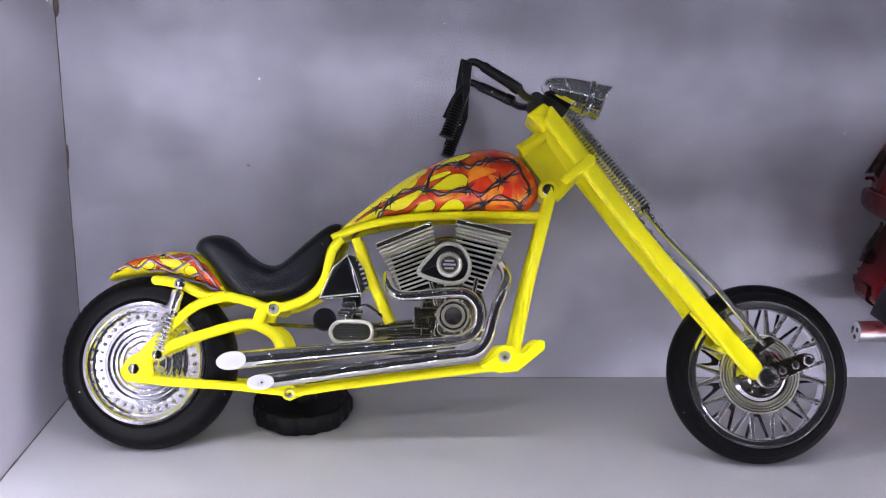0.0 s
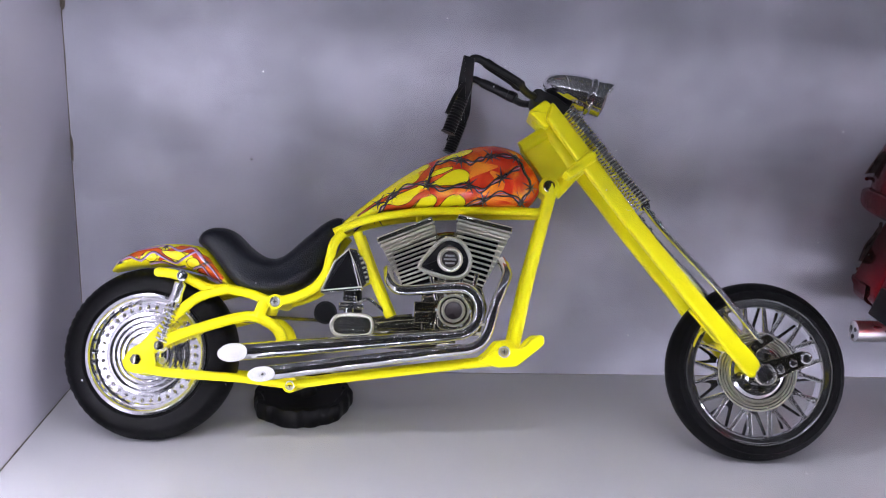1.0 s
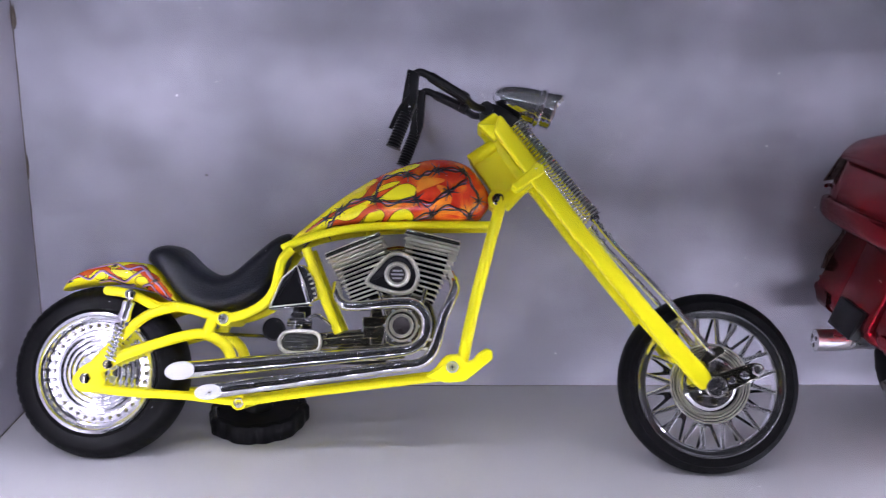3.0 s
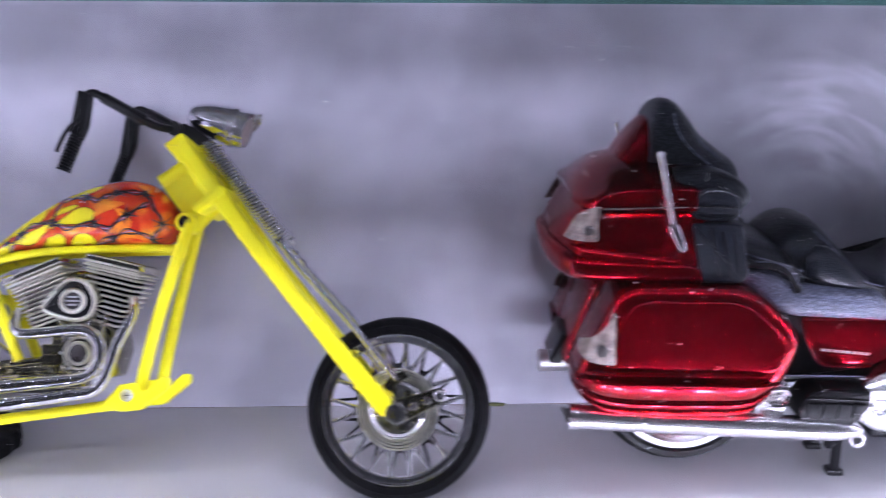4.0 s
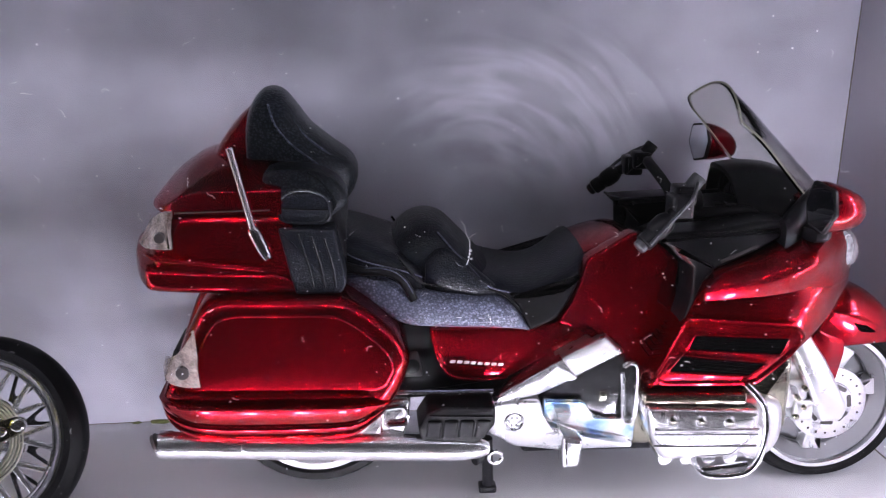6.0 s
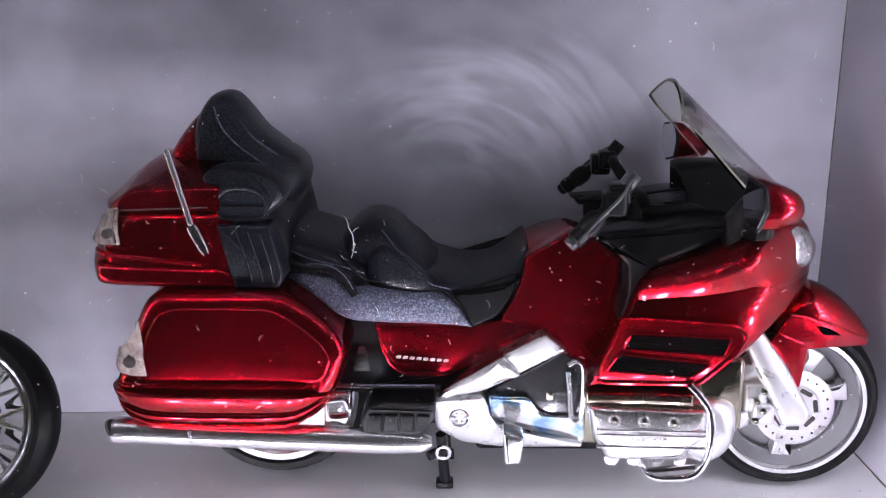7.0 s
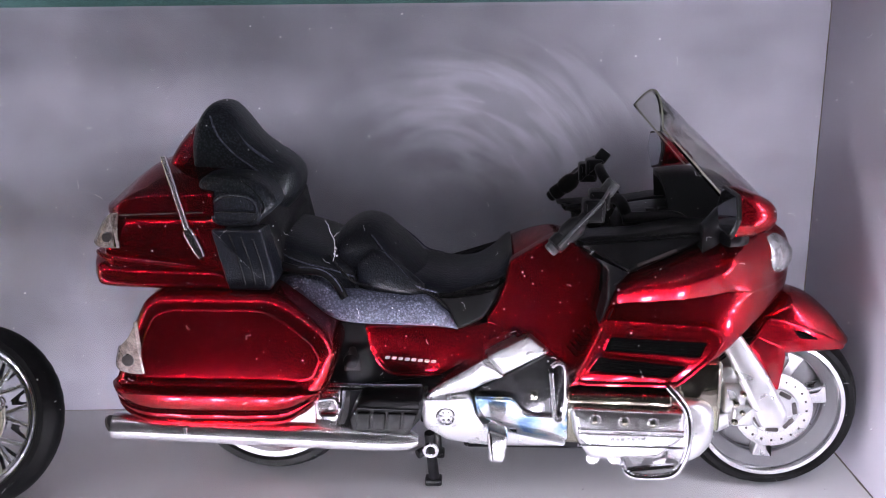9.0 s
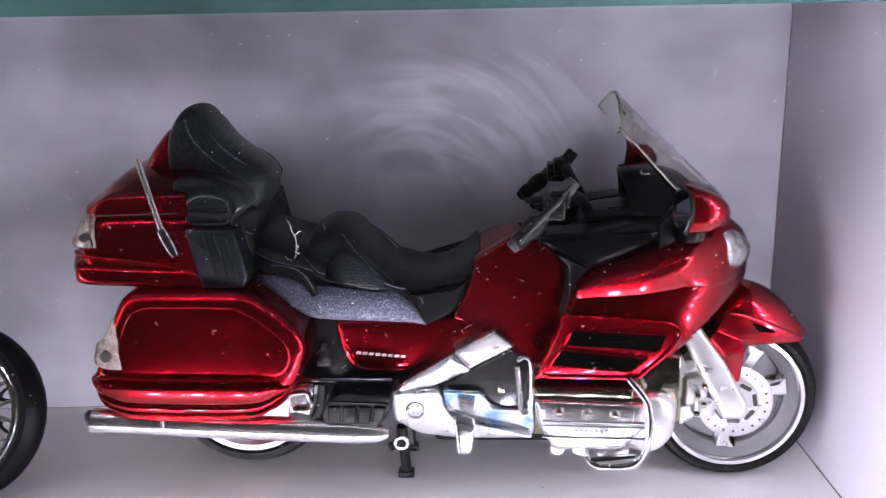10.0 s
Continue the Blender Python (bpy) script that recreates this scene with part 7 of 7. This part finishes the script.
    part("foot_peg", plate(rounded([(69.6, 30.0), (75.8, 28.2), (74.8, 19.8), (70.0, 19.6)], 1.2), *two(s, 25, 33.0), 1.4, 4), M["engine_chrome"], tourer, "chrome foot peg")
    part("bracket_loop", tube([(88.6, 22.6 * s, 46), (90.6, 23.2 * s, 47.4), (92.6, 23.4 * s, 45.4), (92.8, 23.4 * s, 36), (92.0, 23.4 * s, 29.6), (89.8, 23.0 * s, 29.6), (89.2, 22.6 * s, 36), (88.4, 22.6 * s, 44)], 0.75, seg=8), M["engine_chrome"], tourer)
    head = part("cylinder_head", plate(rounded([(93.2, 37.4), (126.4, 36.0), (126.2, 27.6), (119, 21.0), (99.0, 20.8), (94.6, 28.8)], 1.6), *two(s, 12, 32.6), 2.4, 5, dome=0.5 * s), M["engine_chrome"], engine, "chrome cylinder head cover with three bolts")
    for k in range(3):
        bolt = part("head_bolt", lathe([(1.7, 32.6 * s), (1.7, 33.2 * s), (1.45, 33.5 * s), (1.2, 33.2 * s), (1.15, 32.9 * s), (0.1, 32.9 * s)], 100.4 + 8.2 * k, 34.0 - 0.4 * k, 24), M["engine_chrome"], head)
        part("bolt_core", lathe([(0.75, 32.8 * s), (0.7, 33.5 * s), (0.1, 33.6 * s)], 100.4 + 8.2 * k, 34.0 - 0.4 * k, 16), M["dark_chrome"], bolt)
    for k in range(4):
        part("exhaust_stub", tube([(100.5 + 6.4 * k, 18 * s, 20.6), (100.5 + 6.4 * k, 29.5 * s, 20.2)], 2.0, seg=14), M["engine_chrome"], engine)
    for k, w in enumerate((31.0, 29.6, 26.0)):
        part("head_rib", tube([(95.6, 32.7 * s, w), (125.6, 32.8 * s, w - 0.6)], 0.45, seg=8), M["engine_chrome"], head)
    for k in range(7):
        part("head_mark", block(105.0 + 1.5 * k, 106.0 + 1.5 * k, 33.0 * s, 33.35 * s, 27.2, 28.4, 0.15), M["satin"], head)
    part("head_top", plate(rounded([(92.6, 40.8), (122.4, 40.2), (122.4, 36.6), (92.8, 37.6)], 0.8), *two(s, 12, 30.4), 0.7), M["dark_chrome"], engine)
    part("cylinder_front", loft([(122.5, 18.6, 36.4, 4.5, 24 * s), (127, 17.6, 37.2, 5.6, 24 * s), (131.5, 18.8, 36.8, 5.6, 23.4 * s), (134.8, 22, 35, 4.6, 22.6 * s), (136.2, 25, 32, 2, 22 * s)], seg=32, power=2.8), M["satin"], engine, "smooth silver cylinder end")
    part("crash_bar", tube([(120.6, 33 * s, 44.4), (123.4, 34.8 * s, 41.4), (125.8, 35.2 * s, 37.4), (126.6, 35.4 * s, 30.0), (125.4, 35.2 * s, 22.4), (122.6, 34.8 * s, 18.2), (117, 34.4 * s, 17.0), (111.4, 33.6 * s, 17.0), (109.2, 31 * s, 18.4), (109, 27 * s, 20.4)], 1.05, seg=12), M["chrome"], tourer, "chrome crash bar")
    part("crash_foot", tube([(110.0, 33.0 * s, 18.6), (116, 33.6 * s, 19.6), (123, 33.8 * s, 20.4)], 0.8, seg=8), M["chrome"], tourer)
    part("passenger_peg", plate(rounded([(19.4, 40.4), (27.4, 40.6), (27.2, 35.6), (26.0, 30.0), (19.2, 29.8)], 1.2), *two(s, 20, 30.4), 1.0), M["engine_chrome"], tourer, "chrome passenger peg bracket")
    part("peg_rod", tube([(21, 31 * s, 38.6), (25.6, 31 * s, 38.8), (26.2, 31 * s, 34.4), (21.2, 31 * s, 33.8)], 0.75, seg=8), M["chrome"], tourer)
    board = part("footboard", plate(rounded([(29.6, 33.0), (32.2, 37.4), (36.6, 39.4), (50.8, 38.8), (50.8, 33.6), (46.2, 27.8), (30.6, 29.0)], 1.0), *two(s, 20, 32.4), 1.0), M["rubber"], tourer, "black ribbed footboard")
    for k in range(4):
        u = 31.6 + 4.5 * k
        part("board_pad", plate(rounded([(u, 30.2), (u + 0.6, 35.4), (u + 4.4, 35.4 - 0.1 * k), (u + 4.0 - 1.2 * (k == 3), 30.0)], 0.6), *two(s, 31, 33.2), 0.5), M["rubber"], board)
    part("board_edge", tube([(32.6, 32.6 * s, 36.8), (50.0, 32.6 * s, 36.2)], 0.3, seg=6), M["rubber"], board)
    part("chrome_strip", tube([(17.4, 27 * s, 41.6), (36, 27.4 * s, 41.4), (50.6, 26.4 * s, 41.0)], 0.65, seg=8), M["chrome"], tourer)
    part("pipe_hanger", lathe([(1.9 + 0.6 * math.cos(k), 23 * s + 0.6 * math.sin(k)) for k in (0, 1.05, 2.1, 3.14, 4.19, 5.24)], 52.6, 18.6, 24, close=True), M["chrome"], tourer, "chrome hanger ring")
    # front fork, brakes
    fork = part("fork_leg", plate(rounded([(137.0, 54), (142.0, 57), (151.5, 44.0), (159.6, 29.4), (158.2, 25.0), (151.6, 24.6), (149.6, 29.4)], 1.5), *two(s, 9.8 + GV * s, 15.4 + GV * s), 1.6, 4), M["satin"], tourer, "silver fork leg")
    cal = part("brake_caliper", join(block(140.6, 147.6, *two(s, 10, 16.6), 28.4, 37.6, 1.2), block(143.0, 149.6, *two(s, 12, 17.6), 24.8, 31.6, 1.2), block(138.4, 146.4, *two(s, 6, 14), 36.4, 42.8, 1.0)), M["satin"], fork, "bulky silver brake caliper")
    for k in range(4):
        part("caliper_bolt", lathe([(0.9, 16.4 * s), (0.9, 18.2 * s), (0.1, 18.4 * s)], 142 + 2.0 * (k % 2) + 2, 26.6 + 3.0 * k, 10), M["dark_chrome"], cal)
    part("mudguard_stay", plate(rounded(STAY, 0.8), *two(s, 8.0 + GV * s, 10.0 + GV * s), 0.7, 4, slope=(0.0, 0.16 * s)), M["red"], tourer, "red mudguard stay")
    part("mudguard_flank", plate(rounded(FLANK, 0.9), *two(s, 8.0 + GV * s, 11.2 + GV * s), 0.8, 4, slope=(0.0, 0.16 * s)), M["red"], tourer, "red lower side of the mudguard")
fend = part("front_mudguard", loft([(148.4, 51, 55.4, 6, GV), (151, 48.6, 59.4, 9, GV), (155, 47.6, 62.8, 10.6, GV), (160, 46.8, 64.9, 11, GV), (166.8, 46.6, 62.6, 10.6, GV), (172.6, 46.8, 57.8, 9.6, GV), (177, 47.4, 52.4, 6.8, GV), (179.4, 48.0, 49.4, 2.6, GV)], seg=40, power=2.5), M["red"], tourer, "candy red front mudguard")
for s in (1,):
    # Raised black plate takes the place of the vent's inner shade.
    part("mudguard_vent", plate(rounded([(159.6, 55.0), (163.8, 54.0), (166.9, 52.2), (161.7, 52.5)], 0.4), GV + 12.3, GV + 9.0, 0.2, slope=(0.0, 0.16)), M["recess_shade"], fend, "small near-black plate standing for a vent opening")
part("radiator", block(124, 138, -24, 24, 26, 48, 1.5), M["dark_chrome"], tourer)
part("belly", block(62, 128, -12, 12, 13.5, 22, 2), M["black"], tourer)

# centre stand
for s in (1, -1):
    leg = part("centre_stand", tube([(51.6, 12 * s, 19), (52.0, 11 * s, 12), (52.6, 9.6 * s, 3), (52.8, 9.3 * s, 1.0)], 1.7, seg=12), M["black"], tourer, "black centre stand leg")
    part("stand_foot", block(49.8, 55.2, *two(s, 7.0, 11.6), -0.1, 2.2, 0.7), M["black"], leg)
    part("stand_tang", tube([(50.6, 11 * s, 12.6), (47.8, 13 * s, 12.0)], 1.5, seg=10), M["black"], leg)

# ---- dust on the pane ----
rng = random.Random(7)
bm = bmesh.new()
YD = YF - 0.0031


def flake(x, z, r):
    n = rng.choice((4, 5, 6))
    a0 = rng.random() * 6.3
    vs = [bm.verts.new((x + r * (0.5 + rng.random()) * math.cos(a0 + 6.283 * i / n), YD - 0.00004, z + r * (0.5 + rng.random()) * math.sin(a0 + 6.283 * i / n))) for i in range(n)]
    tip_ = bm.verts.new((x, YD - 0.00004 - r * 0.6, z))
    for i in range(n):
        bm.faces.new((vs[i], vs[(i + 1) % n], tip_))


def fibre(points, r):
    for (x0, z0), (x1, z1) in zip(points, points[1:]):
        d = Vector((x1 - x0, z1 - z0)).normalized()
        q = Vector((-d.y, d.x)) * r
        a = [bm.verts.new((x0 + q.x, YD, z0 + q.y)), bm.verts.new((x1 + q.x, YD, z1 + q.y)), bm.verts.new((x1 - q.x, YD, z1 - q.y)), bm.verts.new((x0 - q.x, YD, z0 - q.y)),
             bm.verts.new((x0, YD - r, z0)), bm.verts.new((x1, YD - r, z1))]
        bm.faces.new((a[0], a[1], a[5], a[4]))
        bm.faces.new((a[4], a[5], a[2], a[3]))


for i in range(1300):
    x = XL + rng.random() * (XR - XL)
    if rng.random() < 0.6:
        x = 0.16 + rng.random() * (XR - 0.16)
    flake(x, 0.002 + rng.random() ** 1.25 * (TOP - 0.004), 0.00006 + 0.00017 * rng.random() ** 3)
for i in range(130):
    x, z, a = (0.0 if rng.random() < 0.3 else 0.14) + rng.random() * 0.25, 0.004 + rng.random() * 0.14, rng.random() * 6.28
    pts = [(x, z)]
    for k in range(rng.choice((4, 5, 7))):
        a += rng.uniform(-0.9, 0.9)
        pts.append((pts[-1][0] + 0.00028 * math.cos(a), pts[-1][1] + 0.00028 * math.sin(a)))
    fibre(pts, 0.000035)
# the long pale thread and its tuft
TX, TZ = 0.2425, 0.0975
fibre([(TX - 0.0019, TZ + 0.0068), (TX - 0.0012, TZ + 0.0058), (TX - 0.0009, TZ + 0.0042), (TX - 0.0001, TZ + 0.0026), (TX, TZ + 0.0008), (TX - 0.0001, TZ - 0.0010), (TX - 0.0006, TZ - 0.0024)], 0.00008)
fibre([(TX - 0.0001, TZ + 0.0032), (TX + 0.0006, TZ + 0.0040), (TX + 0.0012, TZ + 0.0041)], 0.00007)
for k in range(7):
    flake(TX + rng.uniform(-0.0003, 0.0003), TZ + rng.uniform(-0.0012, 0.0008), 0.00028)
dust = part("dust", bm, M["dust"], None, smooth=False)
tagged(dust, "white dust specks and fibres on the pane", "dust", "", "stuff")
